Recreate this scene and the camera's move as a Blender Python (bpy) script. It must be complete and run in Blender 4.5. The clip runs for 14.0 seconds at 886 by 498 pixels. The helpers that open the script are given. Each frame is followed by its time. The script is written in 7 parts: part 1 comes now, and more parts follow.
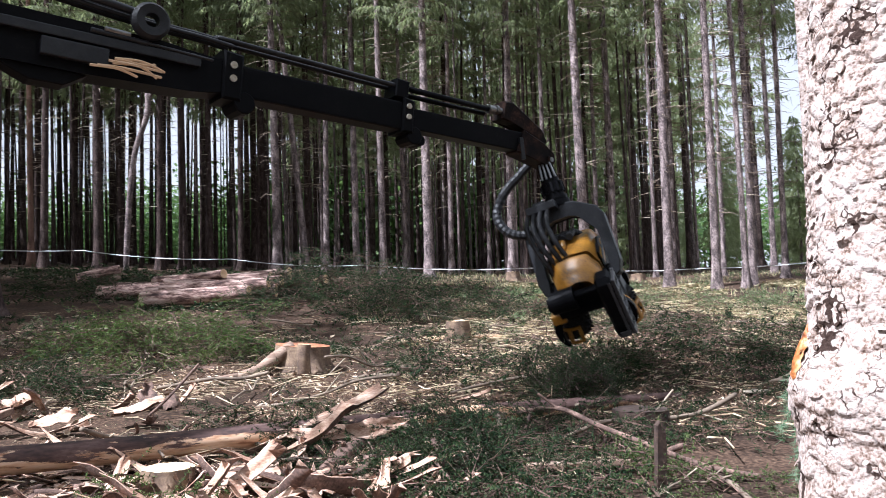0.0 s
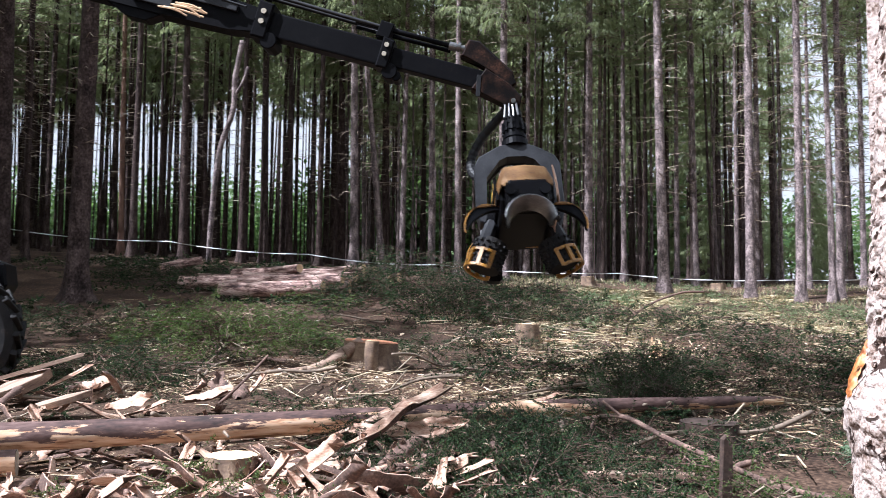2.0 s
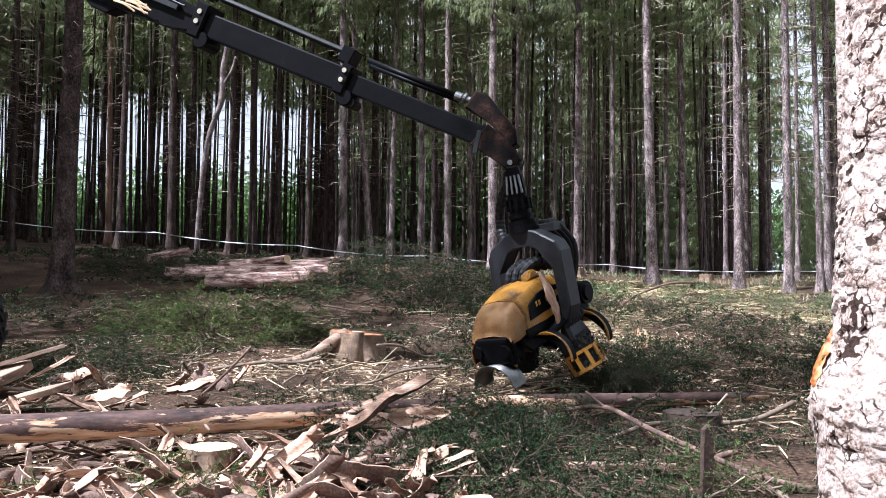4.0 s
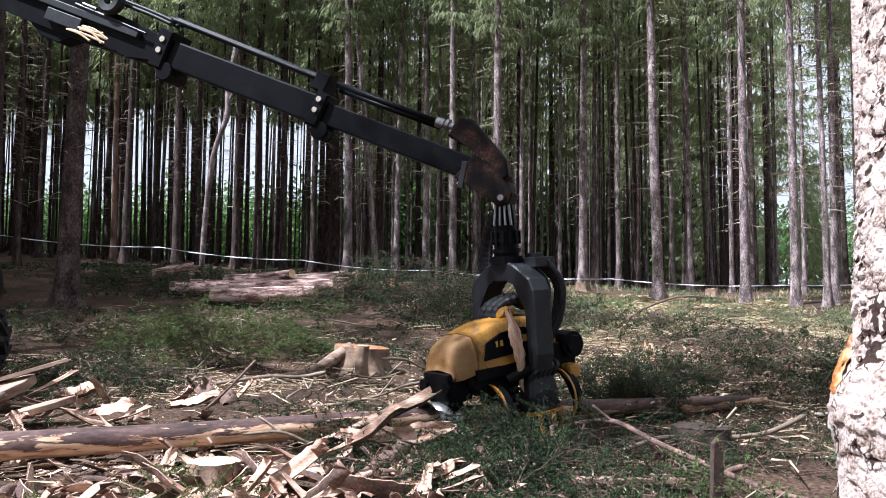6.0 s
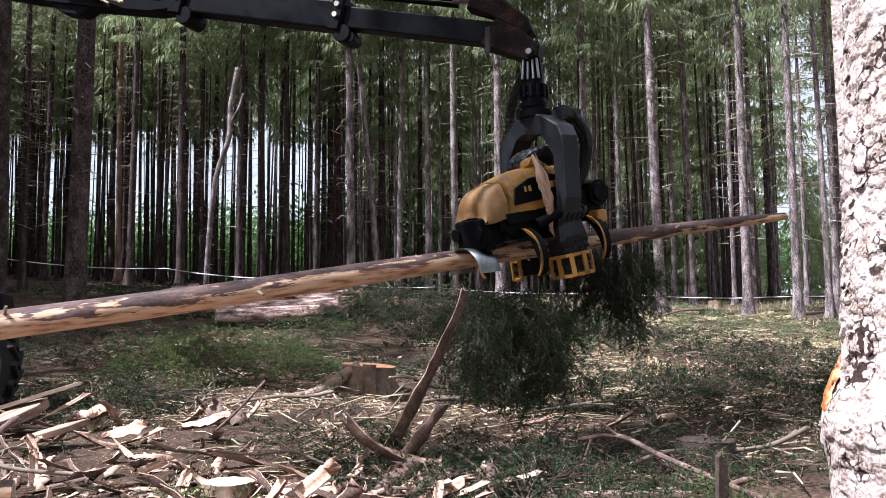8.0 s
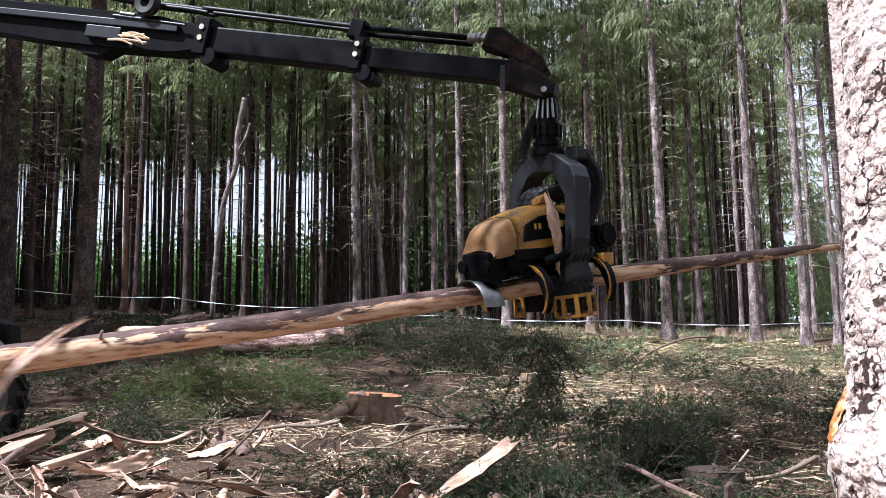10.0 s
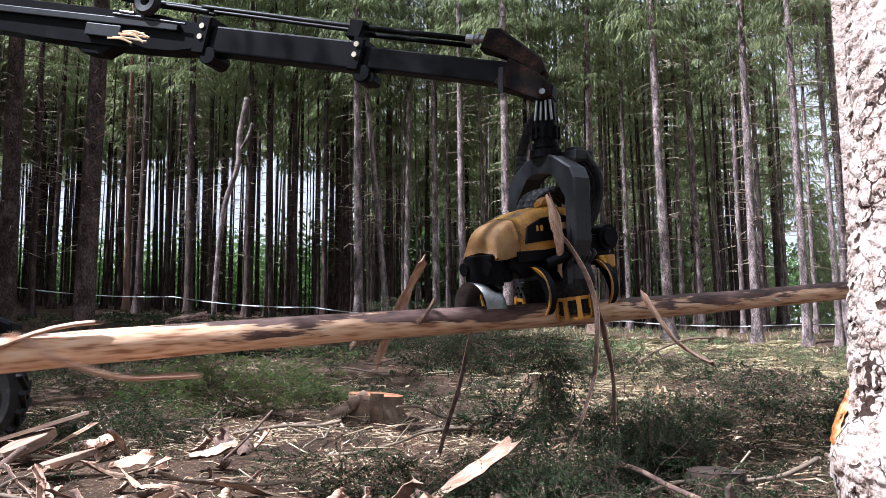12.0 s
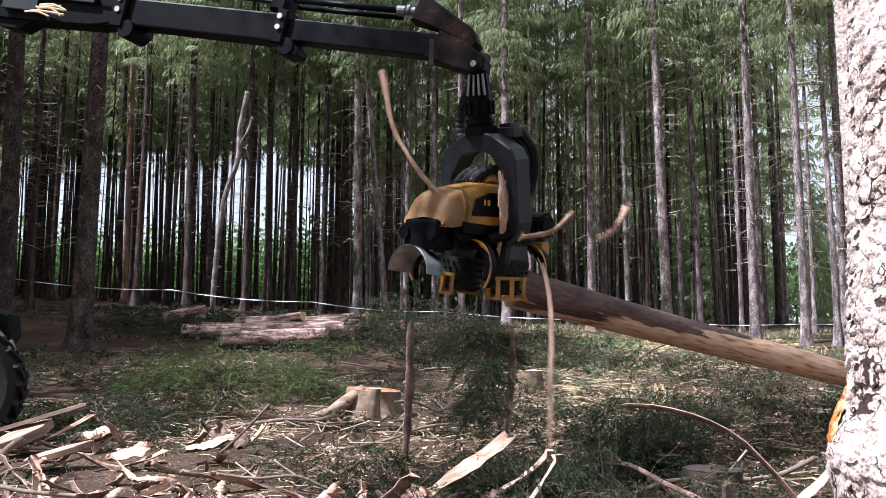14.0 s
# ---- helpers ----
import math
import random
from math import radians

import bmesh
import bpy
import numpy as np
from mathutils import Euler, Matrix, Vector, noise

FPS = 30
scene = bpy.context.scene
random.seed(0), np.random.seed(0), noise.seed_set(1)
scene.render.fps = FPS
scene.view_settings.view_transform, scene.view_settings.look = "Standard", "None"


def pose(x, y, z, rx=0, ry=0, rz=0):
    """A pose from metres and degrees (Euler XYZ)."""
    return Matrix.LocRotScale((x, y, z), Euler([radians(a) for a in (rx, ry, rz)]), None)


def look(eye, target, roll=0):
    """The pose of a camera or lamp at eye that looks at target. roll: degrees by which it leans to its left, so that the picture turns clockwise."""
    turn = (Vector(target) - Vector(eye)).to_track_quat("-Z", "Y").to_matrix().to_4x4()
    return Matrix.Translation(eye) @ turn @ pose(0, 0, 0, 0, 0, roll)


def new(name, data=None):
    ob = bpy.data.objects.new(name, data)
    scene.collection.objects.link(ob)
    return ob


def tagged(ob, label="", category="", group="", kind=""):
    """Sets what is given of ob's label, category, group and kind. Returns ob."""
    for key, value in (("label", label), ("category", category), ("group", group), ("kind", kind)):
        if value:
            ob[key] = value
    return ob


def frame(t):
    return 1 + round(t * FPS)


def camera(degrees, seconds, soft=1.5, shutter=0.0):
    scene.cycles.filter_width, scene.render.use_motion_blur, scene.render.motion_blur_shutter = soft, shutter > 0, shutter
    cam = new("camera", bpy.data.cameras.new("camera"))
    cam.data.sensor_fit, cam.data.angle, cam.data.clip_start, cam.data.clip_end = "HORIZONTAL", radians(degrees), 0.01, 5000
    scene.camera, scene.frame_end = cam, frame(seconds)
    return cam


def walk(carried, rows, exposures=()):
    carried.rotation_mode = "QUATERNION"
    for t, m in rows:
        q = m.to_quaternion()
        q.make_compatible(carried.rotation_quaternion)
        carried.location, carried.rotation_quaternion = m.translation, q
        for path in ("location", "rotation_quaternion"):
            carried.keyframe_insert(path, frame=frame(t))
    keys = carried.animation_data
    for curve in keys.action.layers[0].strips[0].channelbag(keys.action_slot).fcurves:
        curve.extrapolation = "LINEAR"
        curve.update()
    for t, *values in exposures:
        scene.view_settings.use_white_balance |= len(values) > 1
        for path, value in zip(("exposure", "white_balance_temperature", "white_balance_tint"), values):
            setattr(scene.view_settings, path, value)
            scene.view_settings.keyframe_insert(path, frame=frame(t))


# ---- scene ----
cam = camera(55.8, 14.0, soft=0.8, shutter=0.35)
PATH = [
    (0, (-0.207, -0.258, 1.579), (-0.191, 1.738, 1.701), -1.7),
    (0.5, (-0.303, -0.261, 1.614), (-0.222, 1.735, 1.712), -2.5),
    (1, (-0.362, -0.278, 1.629), (-0.295, 1.718, 1.729), -2.5),
    (1.5, (-0.284, -0.274, 1.605), (-0.313, 1.722, 1.729), -1.3),
    (2, (-0.125, -0.221, 1.572), (-0.293, 1.768, 1.699), 0.5),
    (2.5, (-0.073, -0.164, 1.561), (-0.313, 1.818, 1.676), 0.6),
    (3, (-0.061, -0.158, 1.549), (-0.277, 1.829, 1.639), 0.2),
    (3.5, (-0.054, -0.156, 1.562), (-0.217, 1.836, 1.65), 0.4),
    (3.7, (-0.055, -0.167, 1.565), (-0.204, 1.826, 1.659), 0.4),
    (5.8, (-0.067, -0.126, 1.549), (-0.212, 1.863, 1.701), 0.6),
    (6, (-0.065, -0.121, 1.544), (-0.224, 1.868, 1.687), 0.4),
    (6.5, (-0.065, -0.135, 1.534), (-0.245, 1.855, 1.631), -0.2),
    (7, (-0.066, -0.168, 1.546), (-0.243, 1.822, 1.639), -0.4),
    (7.5, (-0.065, -0.181, 1.559), (-0.232, 1.808, 1.695), -0.4),
    (8, (-0.087, -0.262, 1.572), (-0.25, 1.723, 1.752), -0.5),
    (8.5, (-0.095, -0.288, 1.582), (-0.259, 1.694, 1.797), -0.6),
    (9, (-0.08, -0.266, 1.58), (-0.249, 1.713, 1.816), -0.8),
    (11.5, (-0.092, -0.302, 1.584), (-0.278, 1.674, 1.832), -0.4),
    (12, (-0.089, -0.285, 1.583), (-0.268, 1.691, 1.829), -0.5),
    (12.5, (-0.086, -0.281, 1.584), (-0.264, 1.696, 1.826), -0.4),
    (13, (-0.065, -0.227, 1.575), (-0.241, 1.751, 1.814), -0.3),
    (13.5, (-0.068, -0.227, 1.577), (-0.242, 1.752, 1.811), -0.3),
    (14, (-0.084, -0.271, 1.577), (-0.262, 1.706, 1.814), 0.1),
]
walk(cam, [(t, look(eye, target, roll)) for t, eye, target, roll in PATH])

# ---- world, sun, exposure ----
world = bpy.data.worlds.new("sky")
scene.world = world
world.use_nodes = True
wn = world.node_tree
wn.nodes.clear()
sky = wn.nodes.new("ShaderNodeTexSky")
sky.sky_type, sky.sun_disc = "NISHITA", False
sky.sun_elevation, sky.sun_rotation = radians(53), radians(242)
sky.air_density, sky.dust_density = 1.0, 4.0
wbg = wn.nodes.new("ShaderNodeBackground")
wbg.inputs["Strength"].default_value = 0.031
wout = wn.nodes.new("ShaderNodeOutputWorld")
# thin white haze over the blue
veil = wn.nodes.new("ShaderNodeMix")
veil.data_type = "RGBA"
veil.inputs[0].default_value = 0.78
veil.inputs[7].default_value = (15.6, 15.5, 15.3, 1)
wn.links.new(sky.outputs[0], veil.inputs[6])
wn.links.new(veil.outputs[2], wbg.inputs[0])
wn.links.new(wbg.outputs[0], wout.inputs[0])
sun = new("sun", bpy.data.lights.new("sun", "SUN"))
sun.data.energy, sun.data.angle, sun.data.color = 5.2, radians(0.6), (1.0, 0.97, 0.93)
# the sun stands high in the west, to the camera's left
SUN_FROM = Vector((-0.52, -0.28, 0.80)).normalized()
sun.matrix_world = look(SUN_FROM * 60, (0, 0, 0))
scene.view_settings.exposure = 1.33
scene.view_settings.use_white_balance = True
scene.view_settings.white_balance_temperature, scene.view_settings.white_balance_tint = 5530, 13


# ---- materials ----
def material(name, stops, scale=4.0, rough=0.85, bump=0.3, metal=0.0, stretch=(1, 1, 1), fine=60.0, spread=0.0, coat=0.0, fine_mix=0.35, bump_size=0.01, gloss=0.5):
    """Two scales of noise through a ramp; stops are (place, colour)."""
    m = bpy.data.materials.new(name)
    m.use_nodes = True
    nt = m.node_tree
    b = nt.nodes["Principled BSDF"]
    tc = nt.nodes.new("ShaderNodeTexCoord")
    mp = nt.nodes.new("ShaderNodeMapping")
    mp.inputs["Scale"].default_value = stretch
    nt.links.new(tc.outputs["Object"], mp.inputs[0])
    info = nt.nodes.new("ShaderNodeObjectInfo")
    shift = nt.nodes.new("ShaderNodeVectorMath")
    shift.operation = "MULTIPLY_ADD"
    shift.inputs[1].default_value = (1, 1, 1)
    times = nt.nodes.new("ShaderNodeMath")
    times.operation = "MULTIPLY"
    times.inputs[1].default_value = 37.0
    nt.links.new(info.outputs["Random"], times.inputs[0])
    nt.links.new(mp.outputs[0], shift.inputs[0])
    nt.links.new(times.outputs[0], shift.inputs[2])
    n1 = nt.nodes.new("ShaderNodeTexNoise")
    n1.inputs["Scale"].default_value, n1.inputs["Detail"].default_value = scale, 6
    n2 = nt.nodes.new("ShaderNodeTexNoise")
    n2.inputs["Scale"].default_value, n2.inputs["Detail"].default_value = fine, 4
    for n in (n1, n2):
        nt.links.new(shift.outputs[0], n.inputs["Vector"])
    mix = nt.nodes.new("ShaderNodeMix")
    mix.data_type = "FLOAT"
    mix.inputs[0].default_value = fine_mix
    nt.links.new(n1.outputs[0], mix.inputs[2])
    nt.links.new(n2.outputs[0], mix.inputs[3])
    fac = mix.outputs[0]
    if spread:
        geo = nt.nodes.new("ShaderNodeNewGeometry")
        add = nt.nodes.new("ShaderNodeMath")
        add.operation = "MULTIPLY_ADD"
        add.inputs[1].default_value = spread
        nt.links.new(geo.outputs["Random Per Island"], add.inputs[0])
        nt.links.new(fac, add.inputs[2])
        sub = nt.nodes.new("ShaderNodeMath")
        sub.operation = "SUBTRACT"
        sub.inputs[1].default_value = spread / 2
        nt.links.new(add.outputs[0], sub.inputs[0])
        fac = sub.outputs[0]
    ramp = nt.nodes.new("ShaderNodeValToRGB")
    els = ramp.color_ramp.elements
    while len(els) < len(stops):
        els.new(0.5)
    for e, (p, c) in zip(els, stops):
        e.position, e.color = p, (*c, 1)
    nt.links.new(fac, ramp.inputs[0])
    nt.links.new(ramp.outputs[0], b.inputs["Base Color"])
    b.inputs["Roughness"].default_value, b.inputs["Metallic"].default_value = rough, metal
    b.inputs["Coat Weight"].default_value = coat
    b.inputs["Specular IOR Level"].default_value = gloss
    if bump:
        bp = nt.nodes.new("ShaderNodeBump")
        bp.inputs["Strength"].default_value, bp.inputs["Distance"].default_value = bump, bump_size
        nt.links.new(mix.outputs[0], bp.inputs["Height"])
        nt.links.new(bp.outputs[0], b.inputs["Normal"])
    return m


def through_light(m, colour, weight=0.35):
    """Lets some light pass through leaves."""
    nt = m.node_tree
    b = nt.nodes["Principled BSDF"]
    out = nt.nodes["Material Output"]
    tr = nt.nodes.new("ShaderNodeBsdfTranslucent")
    tr.inputs[0].default_value = (*colour, 1)
    mx = nt.nodes.new("ShaderNodeMixShader")
    mx.inputs[0].default_value = weight
    nt.links.new(b.outputs[0], mx.inputs[1])
    nt.links.new(tr.outputs[0], mx.inputs[2])
    nt.links.new(mx.outputs[0], out.inputs[0])
    return m


M_SOIL = material("forest_soil", [(0.3, (0.012, 0.008, 0.006)), (0.45, (0.036, 0.022, 0.015)), (0.58, (0.09, 0.055, 0.037)), (0.74, (0.28, 0.2, 0.135))], 1.1, 0.95, 0.9, fine=30, bump_size=0.03, fine_mix=0.55, gloss=0.15)
M_SPRUCE_BARK = material("spruce_bark", [(0.34, (0.022, 0.016, 0.015)), (0.47, (0.1, 0.074, 0.072)), (0.56, (0.26, 0.2, 0.19)), (0.68, (0.47, 0.385, 0.365))], 5.0, 0.9, 1.0, stretch=(1, 1, 0.55), fine=34, fine_mix=0.5, bump_size=0.03)
# brown bark, darkened further to carry the shade inside the stand
M_SHADED_BARK = material("shaded_brown_bark", [(0.34, (0.010, 0.007, 0.006)), (0.47, (0.038, 0.025, 0.022)), (0.58, (0.085, 0.06, 0.053)), (0.72, (0.16, 0.12, 0.11))], 6.0, 0.95, 1.0, stretch=(1, 1, 0.5), fine=34, fine_mix=0.5, bump_size=0.03, gloss=0.2)
M_RED_BARK = material("pine_upper_bark", [(0.3, (0.08, 0.04, 0.028)), (0.5, (0.2, 0.11, 0.08)), (0.7, (0.33, 0.2, 0.15))], 3.0, 0.9, 0.6, stretch=(1, 1, 0.5), fine=30, bump_size=0.02)
M_NEAR_BARK = material("flaky_bark", [(0.28, (0.035, 0.02, 0.015)), (0.39, (0.16, 0.105, 0.08)), (0.47, (0.36, 0.28, 0.24)), (0.65, (0.53, 0.46, 0.425))], 24.0, 0.9, 1.0, fine=140, fine_mix=0.5, bump_size=0.008, gloss=0.2)
M_RESIN = material("fresh_wound", [(0.37, (0.14, 0.035, 0.012)), (0.5, (0.42, 0.15, 0.04)), (0.66, (0.6, 0.38, 0.2))], 25.0, 0.5, 0.6, fine=90)
M_WOOD = material("fresh_wood", [(0.3, (0.42, 0.24, 0.13)), (0.5, (0.62, 0.42, 0.25)), (0.7, (0.74, 0.58, 0.4))], 3.0, 0.7, 0.3, stretch=(0.25, 2, 2), fine=40)
M_CUT = material("sawn_wood", [(0.3, (0.45, 0.27, 0.14)), (0.5, (0.66, 0.46, 0.27)), (0.7, (0.78, 0.62, 0.42))], 10.0, 0.75, 0.25, fine=80)
M_OLD_CUT = material("grey_sawn_wood", [(0.3, (0.24, 0.19, 0.14)), (0.55, (0.45, 0.38, 0.29)), (0.75, (0.6, 0.53, 0.43))], 10.0, 0.85, 0.3, fine=80)
M_STUMP = material("stump_bark", [(0.3, (0.06, 0.04, 0.03)), (0.5, (0.16, 0.105, 0.07)), (0.7, (0.3, 0.21, 0.13))], 7.0, 0.9, 0.8, fine=50, bump_size=0.02)
M_STRIP_OUT = material("bark_outer_side", [(0.33, (0.035, 0.02, 0.016)), (0.5, (0.12, 0.072, 0.055)), (0.68, (0.27, 0.17, 0.13))], 8.0, 0.9, 0.8, fine=60, fine_mix=0.45)
M_STRIP_IN = material("bark_inner_side", [(0.3, (0.2, 0.1, 0.06)), (0.45, (0.38, 0.225, 0.155)), (0.57, (0.55, 0.385, 0.285)), (0.7, (0.76, 0.63, 0.52))], 7.0, 0.65, 0.6, stretch=(0.2, 3, 3), fine=40, fine_mix=0.45, gloss=0.3)
M_CHIP = material("wood_chip", [(0.3, (0.16, 0.09, 0.05)), (0.5, (0.48, 0.32, 0.2)), (0.7, (0.74, 0.6, 0.44))], 6.0, 0.8, 0.2, fine=60, spread=0.6)
M_TWIG = material("dead_twig", [(0.3, (0.08, 0.058, 0.042)), (0.5, (0.22, 0.165, 0.12)), (0.7, (0.42, 0.35, 0.26))], 5.0, 0.9, 0.3, fine=50, spread=0.35)
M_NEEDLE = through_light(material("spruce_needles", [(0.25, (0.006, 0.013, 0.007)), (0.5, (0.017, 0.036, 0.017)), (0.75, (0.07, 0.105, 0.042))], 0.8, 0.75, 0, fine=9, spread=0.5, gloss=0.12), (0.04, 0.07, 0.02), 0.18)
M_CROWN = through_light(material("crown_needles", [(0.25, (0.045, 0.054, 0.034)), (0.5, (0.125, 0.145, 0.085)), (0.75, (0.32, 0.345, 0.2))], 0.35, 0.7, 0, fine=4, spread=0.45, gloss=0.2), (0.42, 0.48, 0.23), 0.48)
M_PINE = through_light(material("pine_needles", [(0.25, (0.06, 0.13, 0.08)), (0.5, (0.14, 0.26, 0.15)), (0.75, (0.28, 0.42, 0.26))], 3, 0.5, 0, fine=20, spread=0.4), (0.12, 0.22, 0.08), 0.3)
M_FRESH = through_light(material("fresh_green", [(0.25, (0.02, 0.04, 0.013)), (0.5, (0.06, 0.1, 0.032)), (0.75, (0.18, 0.22, 0.085))], 0.7, 0.7, 0, fine=9, spread=0.5, gloss=0.15), (0.13, 0.19, 0.04), 0.3)
# paler copy of the greens, with the far right's sunlight in its colour
M_SUNLIT_GREEN = through_light(material("sunlit_needles", [(0.25, (0.05, 0.075, 0.035)), (0.5, (0.13, 0.17, 0.085)), (0.75, (0.3, 0.34, 0.2))], 0.7, 0.75, 0, fine=9, spread=0.5, gloss=0.15), (0.2, 0.26, 0.1), 0.3)
M_SHRUB = through_light(material("broad_leaves", [(0.25, (0.03, 0.06, 0.022)), (0.5, (0.075, 0.13, 0.05)), (0.75, (0.17, 0.25, 0.1))], 0.5, 0.6, 0, fine=5, spread=0.5, gloss=0.3), (0.17, 0.28, 0.08), 0.4)
M_SPLIT = material("weathered_split_wood", [(0.3, (0.09, 0.05, 0.035)), (0.45, (0.22, 0.14, 0.1)), (0.6, (0.36, 0.26, 0.19)), (0.72, (0.55, 0.45, 0.36))], 5.0, 0.8, 0.7, stretch=(0.3, 2.5, 2.5), fine=50)
M_DRYTWIG = material("dry_twig", [(0.3, (0.07, 0.04, 0.025)), (0.5, (0.24, 0.165, 0.1)), (0.7, (0.52, 0.42, 0.28))], 5.0, 0.9, 0, fine=50, spread=0.6, gloss=0.2)
# dark wood of stake and twigs; stands in for shade on one stump
M_DARK_WOOD = material("dark_wood", [(0.3, (0.02, 0.012, 0.009)), (0.55, (0.06, 0.036, 0.026)), (0.75, (0.14, 0.09, 0.06))], 12.0, 0.9, 0.8, fine=60)
M_ORANGE_CUT = material("orange_sawn_wood", [(0.36, (0.07, 0.024, 0.014)), (0.47, (0.25, 0.09, 0.04)), (0.58, (0.4, 0.18, 0.085)), (0.72, (0.55, 0.33, 0.19))], 14.0, 0.75, 0.5, fine=70)
M_DRY = material("dry_grass", [(0.3, (0.21, 0.16, 0.08)), (0.5, (0.4, 0.33, 0.185)), (0.7, (0.57, 0.49, 0.32))], 3, 0.9, 0, fine=20, spread=0.5, gloss=0.2)
M_BLACK = material("black_paint", [(0.35, (0.003, 0.003, 0.004)), (0.6, (0.005, 0.005, 0.006)), (0.8, (0.016, 0.014, 0.013))], 5, 0.42, 0.08, fine=40, gloss=0.06)
M_GREY = material("dark_grey_paint", [(0.35, (0.009, 0.009, 0.011)), (0.6, (0.02, 0.021, 0.024)), (0.8, (0.06, 0.058, 0.056))], 6, 0.42, 0.1, fine=50, gloss=0.3)
M_PALE_GREY = material("worn_grey_paint", [(0.35, (0.022, 0.022, 0.025)), (0.6, (0.05, 0.05, 0.054)), (0.8, (0.13, 0.125, 0.12))], 9, 0.38, 0.15, fine=60)
M_RUSTY = material("worn_black_paint", [(0.42, (0.005, 0.004, 0.004)), (0.55, (0.016, 0.009, 0.007)), (0.7, (0.06, 0.028, 0.018))], 7, 0.55, 0.3, fine=50, gloss=0.06)
M_YELLOW = material("dusty_yellow_paint", [(0.34, (0.05, 0.028, 0.014)), (0.46, (0.25, 0.115, 0.013)), (0.58, (0.37, 0.17, 0.016)), (0.75, (0.2, 0.12, 0.055))], 4, 0.42, 0.08, fine=45, coat=0.1)
M_DUSTY = material("sawdust_on_yellow_paint", [(0.32, (0.08, 0.035, 0.01)), (0.46, (0.16, 0.072, 0.015)), (0.58, (0.19, 0.1, 0.03)), (0.75, (0.22, 0.15, 0.08))], 6, 0.7, 0.15, fine=60)
M_STEEL = material("worn_steel", [(0.3, (0.12, 0.12, 0.12)), (0.6, (0.26, 0.26, 0.26)), (0.8, (0.4, 0.39, 0.38))], 8, 0.36, 0.1, metal=1.0, fine=60)
M_BRASS = material("bolt_steel", [(0.3, (0.3, 0.25, 0.18)), (0.7, (0.55, 0.5, 0.42))], 12, 0.45, 0, metal=0.6)
M_RUBBER = material("tyre_rubber", [(0.3, (0.008, 0.008, 0.009)), (0.55, (0.016, 0.015, 0.015)), (0.8, (0.06, 0.05, 0.04))], 6, 0.75, 0.2, fine=50, gloss=0.2)
M_HOSE = material("hose_rubber", [(0.3, (0.006, 0.006, 0.007)), (0.8, (0.026, 0.026, 0.028))], 8, 0.48, 0.1, fine=60, gloss=0.25)
M_TAPE = material("white_tape", [(0.3, (0.6, 0.6, 0.6)), (0.7, (0.82, 0.82, 0.82))], 2, 0.5, 0)
M_LAMP = material("orange_lens", [(0.3, (0.9, 0.16, 0.02)), (0.7, (0.95, 0.22, 0.03))], 2, 0.3, 0)
M_LABEL = material("faded_print", [(0.3, (0.35, 0.2, 0.04)), (0.7, (0.6, 0.36, 0.06))], 20, 0.6, 0)


